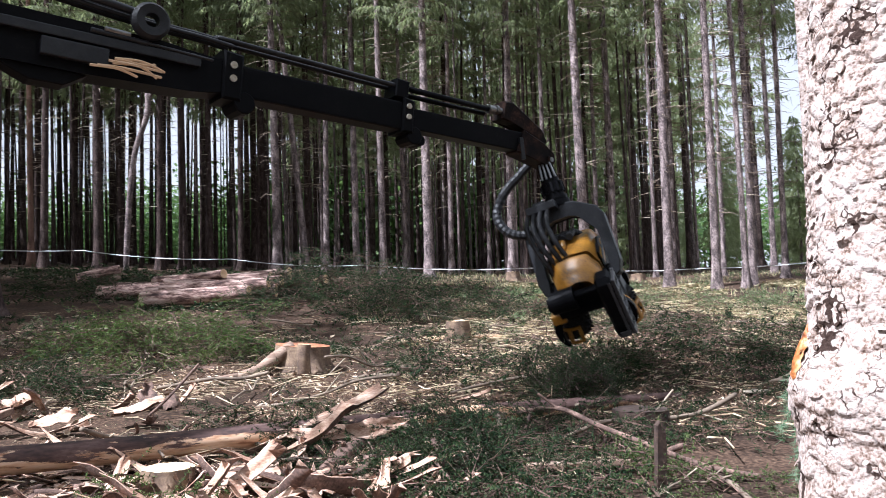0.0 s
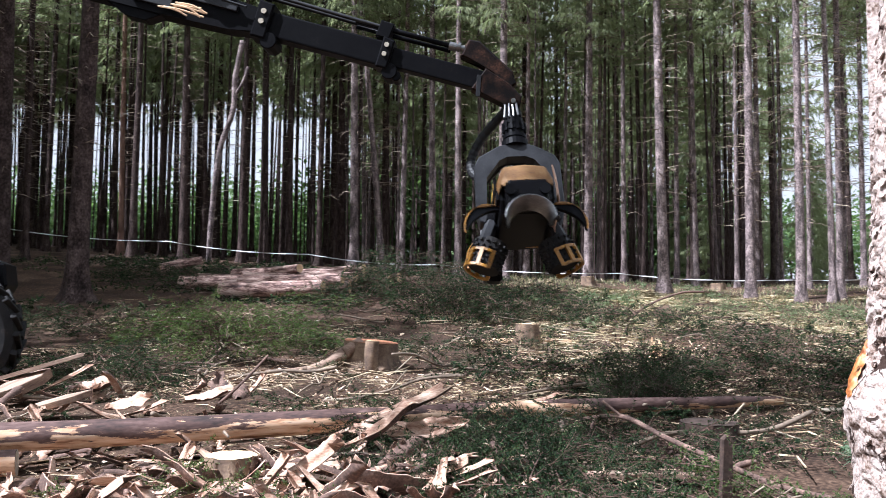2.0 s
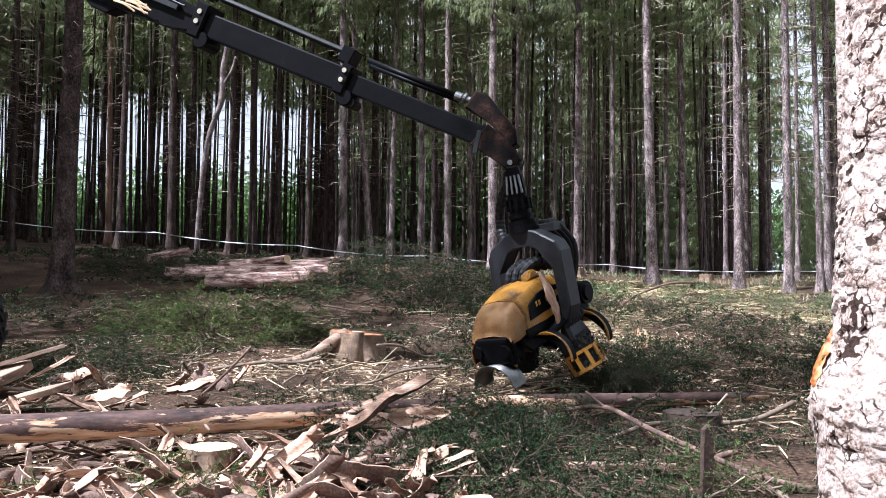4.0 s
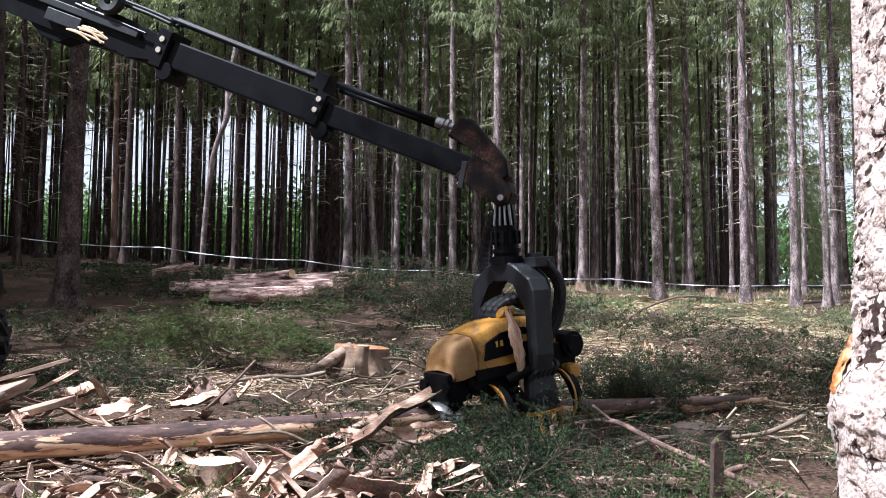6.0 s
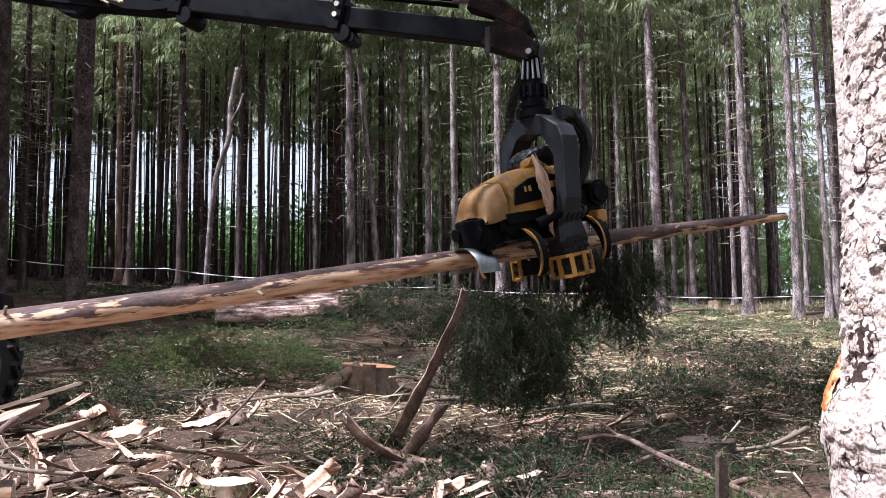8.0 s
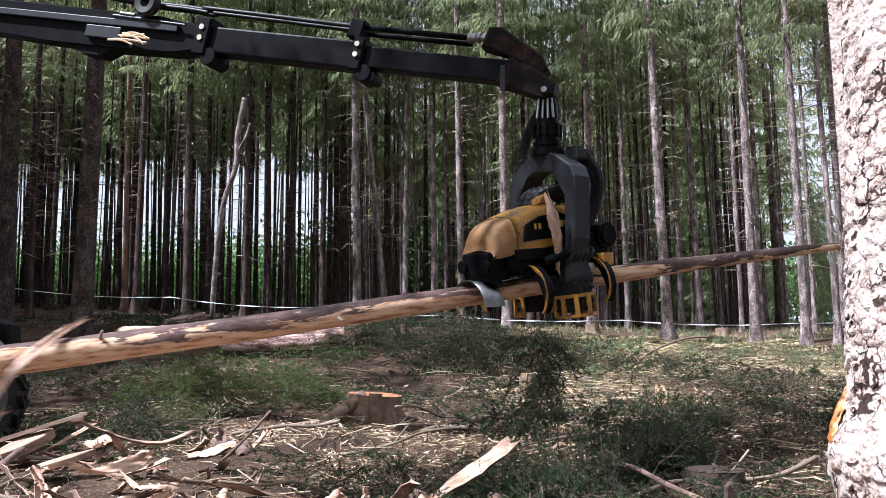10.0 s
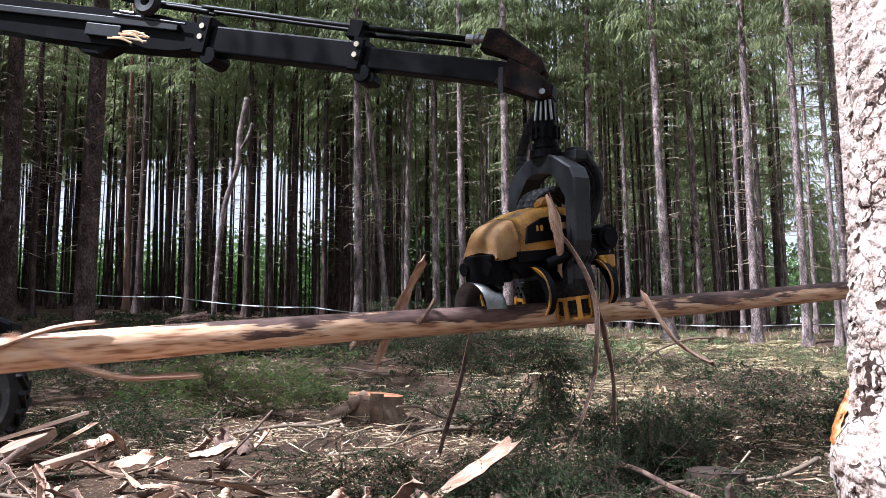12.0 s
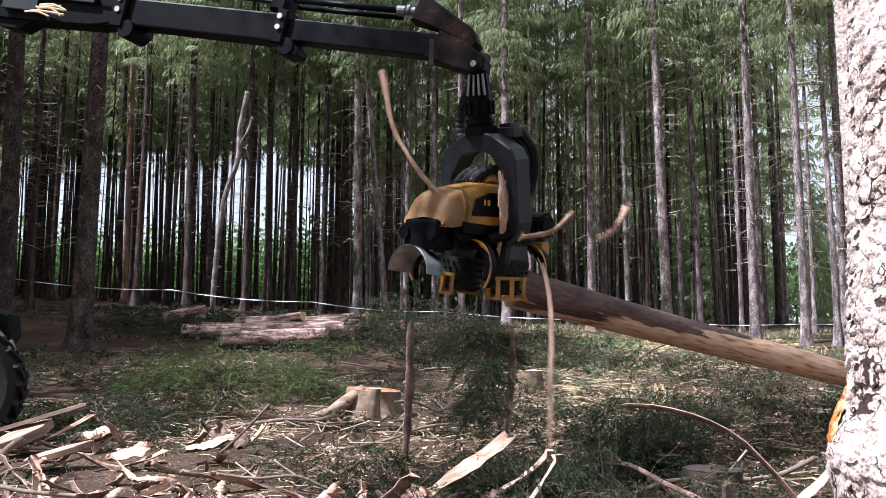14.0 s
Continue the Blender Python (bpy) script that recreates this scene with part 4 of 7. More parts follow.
def litter():
    """Boughs, needles and twigs spread over the whole clearing."""
    r = random.Random(21)
    near, nstem, far, fstem, bright = [], [], [], [], []
    for _ in range(620):
        x, y = r.uniform(-6.5, 5.5), 4.2 + 8.5 * r.random()
        if y < 7.2 and r.random() < (0.6 if x > -0.5 else 0.85):
            continue
        if noise.noise((x * 0.6, y * 0.6, 2.0)) < (0.22 if x > -0.5 and 8 < y < 12.5 else 0.1):
            continue
        n, s = FINE[r.randrange(5)] if y < 7.5 else COARSE[r.randrange(5)]
        m = (x, y, land(x, y) + 0.025, r.uniform(0, 360), r.uniform(-6, 6), r.uniform(-25, 25), r.uniform(0.5, 1.1))
        near.append(turn(n, *m))
        nstem.append(turn(s, *m))
    for _ in range(1500):
        x, y = r.uniform(-16, 14), 11.5 + 17 * r.random() ** 1.2
        if noise.noise((x * 0.3, y * 0.4, 5.0)) < (0.2 if x > -1 else -0.12):
            continue
        n, s = (COARSE[r.randrange(5)] if y < 15 else FAR[r.randrange(4)])
        m = (x, y, land(x, y) + 0.04, r.uniform(0, 360), r.uniform(-8, 8), r.uniform(-30, 30), r.uniform(0.6, 1.2))
        # boughs on the sunny far right get the sun-lightened green
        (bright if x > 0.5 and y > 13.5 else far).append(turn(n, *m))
        fstem.append(turn(s, *m))
    tagged(new("bough_litter", tri_mesh("bough_litter", (near, nstem), (M_NEEDLE, M_TWIG))), "scattered green needle twigs over the soil", "branch litter", kind="stuff")
    tagged(new("bough_litter", tri_mesh("bough_litter", (far, fstem, bright), (M_NEEDLE, M_TWIG, M_SUNLIT_GREEN))), "scattered cut boughs across the far clearing", "branch litter", kind="stuff")
    # dry stalks and small green plants at the sunlit far edge
    k = 22000
    q = np.random.RandomState(9)
    x, y = q.uniform(-2, 15, k), 15.5 + 17 * q.random_sample(k) ** 1.4
    keep = np.array([noise.noise((a * 0.35, b * 0.35, 9.0)) > -0.1 for a, b in zip(x, y)])
    x, y = x[keep], y[keep]
    z = np.array([land(a, b) for a, b in zip(x, y)])
    h, w = q.uniform(0.05, 0.22, len(x)), q.uniform(0.005, 0.014, len(x))
    a = q.uniform(0, 6.28, len(x))
    p = np.stack([x, y, z - 0.02], 1)
    d = np.stack([np.cos(a), np.sin(a), np.zeros(len(x))], 1) * w[:, None]
    tip = p + np.stack([q.normal(0, 0.08, len(x)), q.normal(0, 0.08, len(x)), h], 1)
    blades = np.stack([p - d, p + d, tip], 1)
    half = len(blades) // 2
    tagged(new("undergrowth", tri_mesh("undergrowth", ([blades[:half]], [blades[half:]]), (M_SUNLIT_GREEN, M_DRY))), "low green herbs and dry grass at the forest edge", "undergrowth", kind="stuff")
    # bleached straw and bark fibres over the sunny ground
    k = 42000
    x, y = q.uniform(-1.0, 13, k), 8.5 + 17 * q.random_sample(k) ** 0.75
    keep = np.array([noise.noise((a * 0.4, b * 0.4, 19.0)) > -0.12 and a > 0.22 * b - 3.5 for a, b in zip(x, y)])
    x, y = x[keep], y[keep]
    z = np.array([land(a, b) for a, b in zip(x, y)]) + q.uniform(0.015, 0.07, len(x))
    a, ln, w = q.uniform(0, 6.28, len(x)), q.uniform(0.08, 0.38, len(x)), q.uniform(0.003, 0.006, len(x)) + 0.0005 * (y - 8.5)
    p = np.stack([x, y, z], 1)
    d = np.stack([np.cos(a) * ln, np.sin(a) * ln, np.abs(q.normal(0, 0.12, len(x))) * ln], 1)
    sd = np.stack([-np.sin(a) * w, np.cos(a) * w, q.normal(0, 0.4, len(x)) * w], 1)
    tagged(new("straw_litter", tri_mesh("straw_litter", ([np.stack([p - sd, p + sd, p + d], 1)],), (M_DRY,))), "bleached straw and bark fibres on the sunny soil", "straw", kind="stuff")
    # thin grey and straw-coloured twigs lying criss-cross
    T = []
    for _ in range(5200):
        x, y = r.uniform(-8, 8), 4.3 + 15 * r.random() ** 1.3
        if noise.noise((x * 0.7, y * 0.7, 12.0)) < (0.25 if x > -0.8 and y < 7.4 else -0.02):
            continue
        ln, a, w = r.uniform(0.12, 0.75), r.uniform(0, 6.28), r.uniform(0.0025, 0.007)
        p = np.array((x, y, land(x, y) + r.uniform(0.01, 0.1)))
        e = p + np.array((math.cos(a) * ln, math.sin(a) * ln, r.gauss(0, 0.08) * ln))
        e[2] = max(e[2], land(e[0], e[1]) + 0.01)
        m = (p + e) / 2 + np.array((r.gauss(0, 0.04), r.gauss(0, 0.04), abs(r.gauss(0, 0.03)))) * ln * 2
        up, sd = np.array((0, 0, w)), np.array((-math.sin(a) * w, math.cos(a) * w, 0))
        for s0, s1 in ((p, m), (m, e)):
            for c, d in ((up, sd), (sd, -up), (-up - sd, up)):
                T.append(np.stack([s0 + c, s0 + d, s1 + d * 0.8]))
                T.append(np.stack([s0 + c, s1 + d * 0.8, s1 + c * 0.8]))
    tagged(new("twig_litter", tri_mesh("twig_litter", ([np.array(T)],), (M_DRYTWIG,))), "thin dry twigs lying criss-cross on the soil", "twigs", kind="stuff")
    # short brown and green needles on the soil
    k = 45000
    x, y = q.uniform(-7, 7, k), 4 + 9 * q.random_sample(k) ** 1.3
    y = np.where((x > -0.8) & (y < 7.4), y + 3.4, y)
    z = np.array([land(a, b) for a, b in zip(x, y)]) + q.uniform(0.002, 0.03, k)
    a, ln, w = q.uniform(0, 6.28, k), q.uniform(0.02, 0.06, k), q.uniform(0.002, 0.005, k)
    p = np.stack([x, y, z], 1)
    d = np.stack([np.cos(a) * ln, np.sin(a) * ln, q.normal(0, 0.3, k) * ln], 1)
    s = np.stack([-np.sin(a) * w, np.cos(a) * w, np.zeros(k)], 1)
    t3 = np.stack([p - s, p + s, p + d], 1)
    tagged(new("needle_litter", tri_mesh("needle_litter", ([t3[:27000]], [t3[27000:]]), (M_DRYTWIG, M_NEEDLE))), "brown and green fallen needles on the soil", "needles", kind="stuff")
    # straw-coloured splinters, needles and chips
    k = 30000
    x, y = q.uniform(-7, 6, k), 4 + 10 * q.random_sample(k) ** 1.3
    # thickest where the stems were worked
    keep = np.array([noise.noise((a * 0.55, b * 0.8, 14.0)) + 0.6 * math.exp(-((b - 9.2) / 1.5) ** 2 - ((a + 1.2) / 2.5) ** 2) + 0.35 * math.exp(-((b - 11) / 2) ** 2 - ((a - 3) / 2.5) ** 2) - (0.6 if a > -0.8 and b < 7.4 else 0.25 if b < 6.4 else 0) > 0.09 for a, b in zip(x, y)])
    x, y = x[keep], y[keep]
    k = len(x)
    z = np.array([land(a, b) for a, b in zip(x, y)]) + q.uniform(0.004, 0.05, k)
    a, ln, w = q.uniform(0, 6.28, k), q.gamma(1.6, 0.03, k) + 0.012, q.uniform(0.002, 0.011, k)
    d = np.stack([np.cos(a) * ln, np.sin(a) * ln, q.normal(0, 0.25, k) * ln], 1)
    s = np.stack([-np.sin(a) * w, np.cos(a) * w, q.normal(0, 0.6, k) * w], 1)
    p = np.stack([x, y, z], 1)
    chips = np.concatenate([np.stack([p - s, p + s, p + d], 1), np.stack([p - s * 0.3, p + d * 0.9, p + d * 0.5 - s * 1.6], 1)])
    tagged(new("chip_litter", tri_mesh("chip_litter", ([chips],), (M_CHIP,))), "pale wood splinters and bark crumbs on the soil", "wood chips", kind="stuff")


litter()


def strip_data(length, width, curl, bend, twist, seed, ragged=0.6):
    """A torn ribbon of bark: rounded across, curved along, pale inside and brown outside."""
    r = random.Random(seed)
    n, k = 18, 4
    top, bot = [], []
    ang, x, z = 0.0, 0.0, 0.0
    ph = r.uniform(0, 6.28)
    for i in range(n + 1):
        u = i / n
        w = width * (0.65 + 0.35 * math.sin(math.pi * min(1, u * 1.15))) * (1 + ragged * noise.noise((u * 5, seed * 1.7, 0)) + 0.3 * noise.noise((u * 19, seed * 2.3, 4)))
        if i in (0, n):
            w *= 0.7
        tw = twist * (u - 0.5)
        for q in range(k + 1):
            v = (q / k - 0.5) * 2
            yy, zz = v * w / 2, curl * width * 0.5 * (v * v)
            y2, z2 = yy * math.cos(tw) - zz * math.sin(tw), yy * math.sin(tw) + zz * math.cos(tw)
            nx, nz = -math.sin(ang), math.cos(ang)
            jag = r.uniform(-0.1, 0.1) * min(length, 0.6) if i in (0, n) else r.uniform(-0.004, 0.004)
            p = Vector((x + nx * z2 + jag, y2, z + nz * z2))
            top.append(p)
            bot.append(p - Vector((nx, 0, nz)) * 0.006)
        ang += bend / n * (1 + 0.6 * math.sin(u * 6 + ph)) + 0.12 * noise.noise((u * 6, seed * 3.1, 8))
        x += length / n * math.cos(ang)
        z += length / n * math.sin(ang)
    c = sum(top, Vector()) / len(top)
    V = [p - c for p in top + bot]
    o, w, F, I = len(top), k + 1, [], []
    for i in range(n):
        for q in range(k):
            a = i * w + q
            F += [(a, a + w, a + w + 1, a + 1), (o + a, o + a + 1, o + a + w + 1, o + a + w)]
            I += [0, 1]
        for q in (0, k):
            a = i * w + q
            F.append((a, o + a, o + a + w, a + w) if q == 0 else (a, a + w, o + a + w, o + a))
            I.append(0)
    return mesh("bark_strip", V, F, [M_STRIP_IN, M_STRIP_OUT], I, smooth=True)


STRIPS = [strip_data(r0, w0, c0, b0, t0, i) for i, (r0, w0, c0, b0, t0) in enumerate([
    (0.55, 0.2, 0.6, 0.4, 0.5), (0.8, 0.14, 0.6, 0.8, 0.8), (0.45, 0.24, 0.8, 0.25, 0.3), (1.0, 0.11, 0.6, 0.7, 1.2), (0.6, 0.1, 0.7, 1.4, 0.5),
    (0.35, 0.18, 0.7, 0.4, 0.6), (0.7, 0.22, 0.9, 0.45, 0.4), (0.9, 0.08, 0.5, 0.7, 1.5), (0.4, 0.13, 0.6, 1.1, 0.9), (0.5, 0.17, -0.6, -0.6, 0.5), (0.65, 0.07, 0.5, 0.9, 1.6), (0.5, 0.12, -0.7, -0.8, 0.9)])]
STRIP_LABEL = "torn strip of bark, pale inside and brown outside"
r4 = random.Random(44)


small_strips = []


def scatter_strips(count, x0, x1, y0, y1, lift, size=(0.6, 1.1)):
    for _ in range(count):
        x, y = r4.uniform(x0, x1), r4.uniform(y0, y1)
        # small and flat where the felled stem lies
        under = -0.62 < y - 5.65 - (x + 3.7) * 0.49 < 0.3 and y < 9
        if under or size[1] <= 0.6 or y > 9:
            m = Matrix.Translation((x, y, land(x, y) + 0.015)) @ pose(0, 0, 0, r4.choice((0, 180)), 0, r4.uniform(0, 360)) @ Matrix.Diagonal((0.6, 0.7, 0.3, 1))
            small_strips.append((r4.choice(STRIPS), m))
            continue
        m = Matrix.Translation((x, y, land(x, y) + 0.03 + r4.random() * lift * (min(1, max(0.05, (4.9 + (x + 3.7) * 0.49 - y) / 0.9)) if y < 7 else 1))) @ pose(0, 0, 0, r4.choice((0, 0, 20, 160)) + r4.uniform(-30, 30), r4.uniform(-8, 8), r4.uniform(0, 360)) @ Matrix.Scale(r4.uniform(*size), 4)
        thing("bark_strip", STRIP_LABEL, "bark strip", "bark strips in the debris", m, r4.choice(STRIPS))


scatter_strips(240, -3.9, -0.2, 4.2, 6.2, 0.13, (0.6, 1.15))
scatter_strips(16, -3.9, -1.0, 4.3, 5.4, 0.06, (0.3, 0.6))
scatter_strips(60, -3.6, -0.2, 4.1, 5.0, 0.12, (0.8, 1.3))
scatter_strips(34, -3.9, -0.4, 4.3, 5.9, 0.1, (0.2, 0.4))
scatter_strips(30, -4.6, -0.8, 5.9, 7.4, 0.1, (0.4, 0.9))
scatter_strips(26, -5.6, -2.6, 6.6, 8.8, 0.18)
scatter_strips(14, -4.6, -1.4, 9.2, 11.4, 0.06)
scatter_strips(10, -0.6, 3.0, 5.0, 9.0, 0.05, (0.4, 0.8))
scatter_strips(8, -1, 6.0, 9.5, 14, 0.05, (0.5, 0.9))

# the small flat pieces in one heap
V, F, I = [], [], []
for me, m in small_strips:
    o = len(V)
    V += [m @ v.co for v in me.vertices]
    F += [tuple(o + i for i in f.vertices) for f in me.polygons]
    I += [f.material_index for f in me.polygons]
tagged(new("bark_litter", mesh("bark_litter", V, F, [M_STRIP_IN, M_STRIP_OUT], I, smooth=True)), "small flat bark scraps trodden into the soil", "bark scraps", kind="stuff")

STICKS = []
for i in range(6):
    q = random.Random(60 + i)
    pts = [(u * 1.0, q.uniform(-0.06, 0.06), q.uniform(-0.02, 0.07)) for u in (0, 0.25, 0.5, 0.75, 1)]
    s = Shape().pipe(pts, q.uniform(0.009, 0.016), 6)
    s.pipe([pts[2], (0.66, 0.12 * q.choice((-1, 1)), 0.06)], 0.006, 5).pipe([pts[3], (0.9, 0.1 * q.choice((-1, 1)), 0.03)], 0.005, 5)
    STICKS.append(s.data("stick", M_TWIG, True))
for _ in range(120):
    x, y = r4.uniform(-6, 6), 4.5 + 13 * r4.random() ** 1.3
    m = Matrix.Translation((x, y, land(x, y) + 0.03)) @ pose(0, 0, 0, r4.uniform(0, 360), r4.uniform(-9, 4), r4.uniform(0, 360)) @ Matrix.Scale(r4.uniform(0.6, 1.7), 4)
    thing("stick", "thin bare broken branch lying on the debris", "stick", "broken branches", m, r4.choice(STICKS))


# ---- stumps, logs and single pieces ----
def stump(x, y, diam, height, label, fresh=True, roots=5, seed=1, tilt=0.0, splinters=0, bark=M_STUMP):
    t = thing("tree_stump", label, "stump", "stumps", Matrix.Translation((x, y, land(x, y) - 0.04)) @ pose(0, 0, 0, tilt, tilt * 0.5, seed * 47))
    r = random.Random(seed)
    n, lv, R = 36, 10, diam / 2
    V, F = [], []
    ph = r.uniform(0, 6)
    for j in range(lv + 1):
        z = height * j / lv
        for k in range(n):
            a = 2 * math.pi * k / n
            fl = 1 + (0.3 + 0.5 * max(0, math.cos(a * roots + ph)) ** 2) * math.exp(-z / (0.28 * height + 0.03))
            q = R * fl * (1 + 0.05 * noise.noise((math.cos(a) * 3, math.sin(a) * 3, z * 6 + seed)) + 0.02 * noise.noise((math.cos(a) * 9, math.sin(a) * 9, z * 9)))
            V.append((q * math.cos(a), q * math.sin(a), z - 0.02))
    for j in range(lv):
        for k in range(n):
            F.append((j * n + k, j * n + (k + 1) % n, (j + 1) * n + (k + 1) % n, (j + 1) * n + k))
    part("bark", mesh("bark", V, F, bark, smooth=True), t)
    rim = V[-n:]
    V2 = [(a, b, c + 0.003 + 0.006 * noise.noise((a * 20, b * 20, 0))) for a, b, c in rim] + [(a * 0.5, b * 0.5, c + 0.008) for a, b, c in rim] + [(0, 0, height - 0.005)]
    F2 = [(k, (k + 1) % n, n + (k + 1) % n, n + k) for k in range(n)] + [(n + k, n + (k + 1) % n, 2 * n) for k in range(n)]
    part("cut_face", mesh("cut_face", V2, F2, M_ORANGE_CUT if fresh == "orange" else M_CUT if fresh else (M_DARK_WOOD if fresh is None else M_OLD_CUT)), t, "sawn top")
    if splinters:
        for i in range(splinters):
            u = (i / max(1, splinters - 1) - 0.5) * diam * 0.8
            h = r.uniform(0.12, 0.3)
            s = Shape().plate([(u - 0.03, 0), (u + 0.035, 0), (u + 0.02, h * 0.6), (u + 0.004, h), (u - 0.02, h * 0.7)], -0.012, 0.012, bevel=0)
            part("splinter", s.data("splinter", M_WOOD), t, at=Matrix.Translation((0, 0, height - 0.02)))
    return t


stump(-2.03, 10.85, 0.7, 0.4, "fresh spruce stump with spreading torn roots", "orange", seed=1, roots=4, tilt=4)
stump(-6.0, 13.9, 0.5, 0.26, "old grey sawn stump among boughs", False, seed=2)
stump(-3.85, 15.0, 0.5, 0.10, "low old stump sawn near the ground", False, seed=3)
stump(-5.3, 16.1, 0.45, 0.12, "low old stump sawn near the ground", False, seed=4)
stump(0.1, 13.0, 0.36, 0.40, "fresh stump with a flared foot", seed=5)
stump(1.87, 11.75, 0.42, 0.16, "fresh stump with upright splinters on its edge", seed=6, splinters=6)
# this brown stump is coloured darker in place of the shade on it
stump(1.47, 6.85, 0.46, 0.3, "broad brown stump with rough bark", None, seed=7, roots=6, bark=M_DARK_WOOD)
stump(-2.1, 5.62, 0.34, 0.22, "fresh pale stump buried in bark strips", seed=8)
stump(-0.12, 4.40, 0.5, 0.22, "broad fresh stump with an orange sawn face", "orange", seed=9)
stump(2.3, 27.4, 0.42, 0.34, "pale stump at the forest edge", seed=10)
stump(6.7, 28.5, 0.45, 0.3, "pale stump at the forest edge", seed=11)
stump(5.6, 24.9, 0.42, 0.25, "pale stump at the forest edge", seed=14)
stump(2.95, 16.9, 0.36, 0.36, "slanting torn stump in the sun", seed=12, tilt=24)
stump(4.9, 14.0, 0.4, 0.2, "low stump among boughs", False, seed=13)
# the long torn root of the fresh stump
root = [(-2.1, 10.65, 0.36, 0.08), (-2.3, 10.52, 0.24, 0.085), (-2.5, 10.46, 0.1, 0.075), (-2.75, 10.44, 0.03, 0.055), (-3.15, 10.35, 0.0, 0.02)]
s = Shape()
for (xa, ya, za, ra), (xb, yb, zb, rb) in zip(root, root[1:]):
    s.tube((xa, ya, land(xa, ya) + za), (xb, yb, land(xb, yb) + zb), ra, rb, 9)
thing("torn_root", "pale root torn open beside the stump", "root", data=s.data("torn_root", M_SPLIT, True))


def round_log(name, length, r1, r2, label, category, mat, m, group="", n=22, segs=14, cut=M_CUT, wob=0.03, seed=0):
    """A stem along +x with rough bark and sawn ends."""
    t = thing(name, label, category, group, m)
    V, F = [], []
    for i in range(segs + 1):
        u = i / segs
        q = r1 + (r2 - r1) * u
        cy, cz = wob * math.sin(u * 3.1 + seed), wob * math.sin(u * 2.3 + seed * 2)
        for k in range(n):
            a = 2 * math.pi * k / n
            rr = q * (1 + 0.05 * noise.noise((u * length * 2.0, math.cos(a) * 1.5 + seed, math.sin(a) * 1.5)))
            V.append((u * length, cy + rr * math.cos(a), cz + rr * math.sin(a)))
    F = [(i * n + k, (i + 1) * n + k, (i + 1) * n + (k + 1) % n, i * n + (k + 1) % n) for i in range(segs) for k in range(n)]
    part("bark", mesh("bark", V, F, mat, smooth=True), t)
    for e, side in ((0, -1), (segs, 1)):
        ring = V[e * n:(e + 1) * n]
        c = tuple(sum(p[i] for p in ring) / n for i in range(3))
        W = [(p[0] + side * 0.003, p[1], p[2]) for p in ring] + [(c[0] + side * 0.004, c[1], c[2])]
        FF = [(k, (k + 1) % n, n) if side < 0 else ((k + 1) % n, k, n) for k in range(n)]
        part("cut_end", mesh("cut_end", W, FF, cut), t, "pale sawn end")
    return t


# log pile: x, y of the near end, radius, length, heading, tier
for i, (x, y, r0, ln, yaw, up) in enumerate([
        (-6.45, 17.5, 0.18, 2.35, -8, 0), (-6.6, 18.2, 0.17, 2.9, -5, 0), (-7.9, 18.8, 0.15, 3.2, -3, 0), (-7.7, 19.4, 0.15, 3.3, -9, 0), (-6.7, 20.1, 0.16, 3.2, -14, 0), (-5.9, 20.7, 0.14, 3.0, -20, 0), (-5.4, 21.2, 0.13, 2.8, -27, 0),
        (-6.2, 17.95, 0.13, 2.5, -12, 1), (-6.3, 18.6, 0.13, 2.7, -9, 1), (-6.5, 19.2, 0.13, 2.7, -16, 1), (-6.1, 19.9, 0.12, 2.7, -21, 1), (-5.6, 20.4, 0.12, 2.5, -26, 1), (-5.7, 19.3, 0.1, 2.4, -30, 1), (-6.9, 19.6, 0.11, 2.4, -34, 1)]):
    z = land(x + 1.2, y) + 0.02 + r0 + up * 0.22
    round_log("log", ln, r0, r0 * 0.88, "spruce log with rosy half-peeled bark in a pile", "log", M_PILE, Matrix.Translation((x, y, z)) @ pose(0, 0, 0, i * 50, -1.5, yaw), "stacked logs", seed=i)
round_log("log", 1.1, 0.13, 0.12, "short pale log end at the forest edge", "log", M_PILE, Matrix.Translation((-9.6, 21.6, land(-9.6, 21.6) + 0.12)) @ pose(0, 0, 0, 0, -12, 30))
round_log("short_billet", 0.44, 0.085, 0.085, "short upright billet leaning on the stump", "billet", M_STUMP, Matrix.Translation((-1.9, 10.3, land(-1.9, 10.3) - 0.02)) @ pose(0, 0, 0, 0, -86, 0), seed=3)
round_log("log", 1.6, 0.06, 0.045, "thin bare pole lying in the debris", "log", M_WOOD, Matrix.Translation((-0.8, 13.2, land(-0.8, 13.2) + 0.06)) @ pose(0, 0, 0, 0, 0, 4))
round_log("log", 1.5, 0.11, 0.09, "broken half-peeled log end behind the stump", "log", M_STEM, Matrix.Translation((-4.9, 4.75, land(-4.9, 4.75) + 0.1)) @ pose(0, 0, 0, 0, -2, 24), cut=M_OLD_CUT)


def slab(x, y, ln, w, th, yaw, lift, tilt, label, seed=0, mat=M_SPLIT):
    q = random.Random(seed)
    o = [(0, -w * 0.3), (ln * 0.3, -w * 0.5), (ln * 0.7, -w * 0.45), (ln, -w * 0.1), (ln * 0.93, w * 0.15), (ln * 0.6, w * 0.5), (ln * 0.25, w * 0.45), (ln * 0.05, w * 0.2)]
    s = Shape().plate([(a, b * q.uniform(0.8, 1.2)) for a, b in o], 0, th, "z", 0.006)
    thing("split_slab", label, "wood slab", "split slabs", Matrix.Translation((x, y, land(x, y) + lift)) @ pose(0, 0, 0, 0, -tilt, yaw), s.data("split_slab", mat))


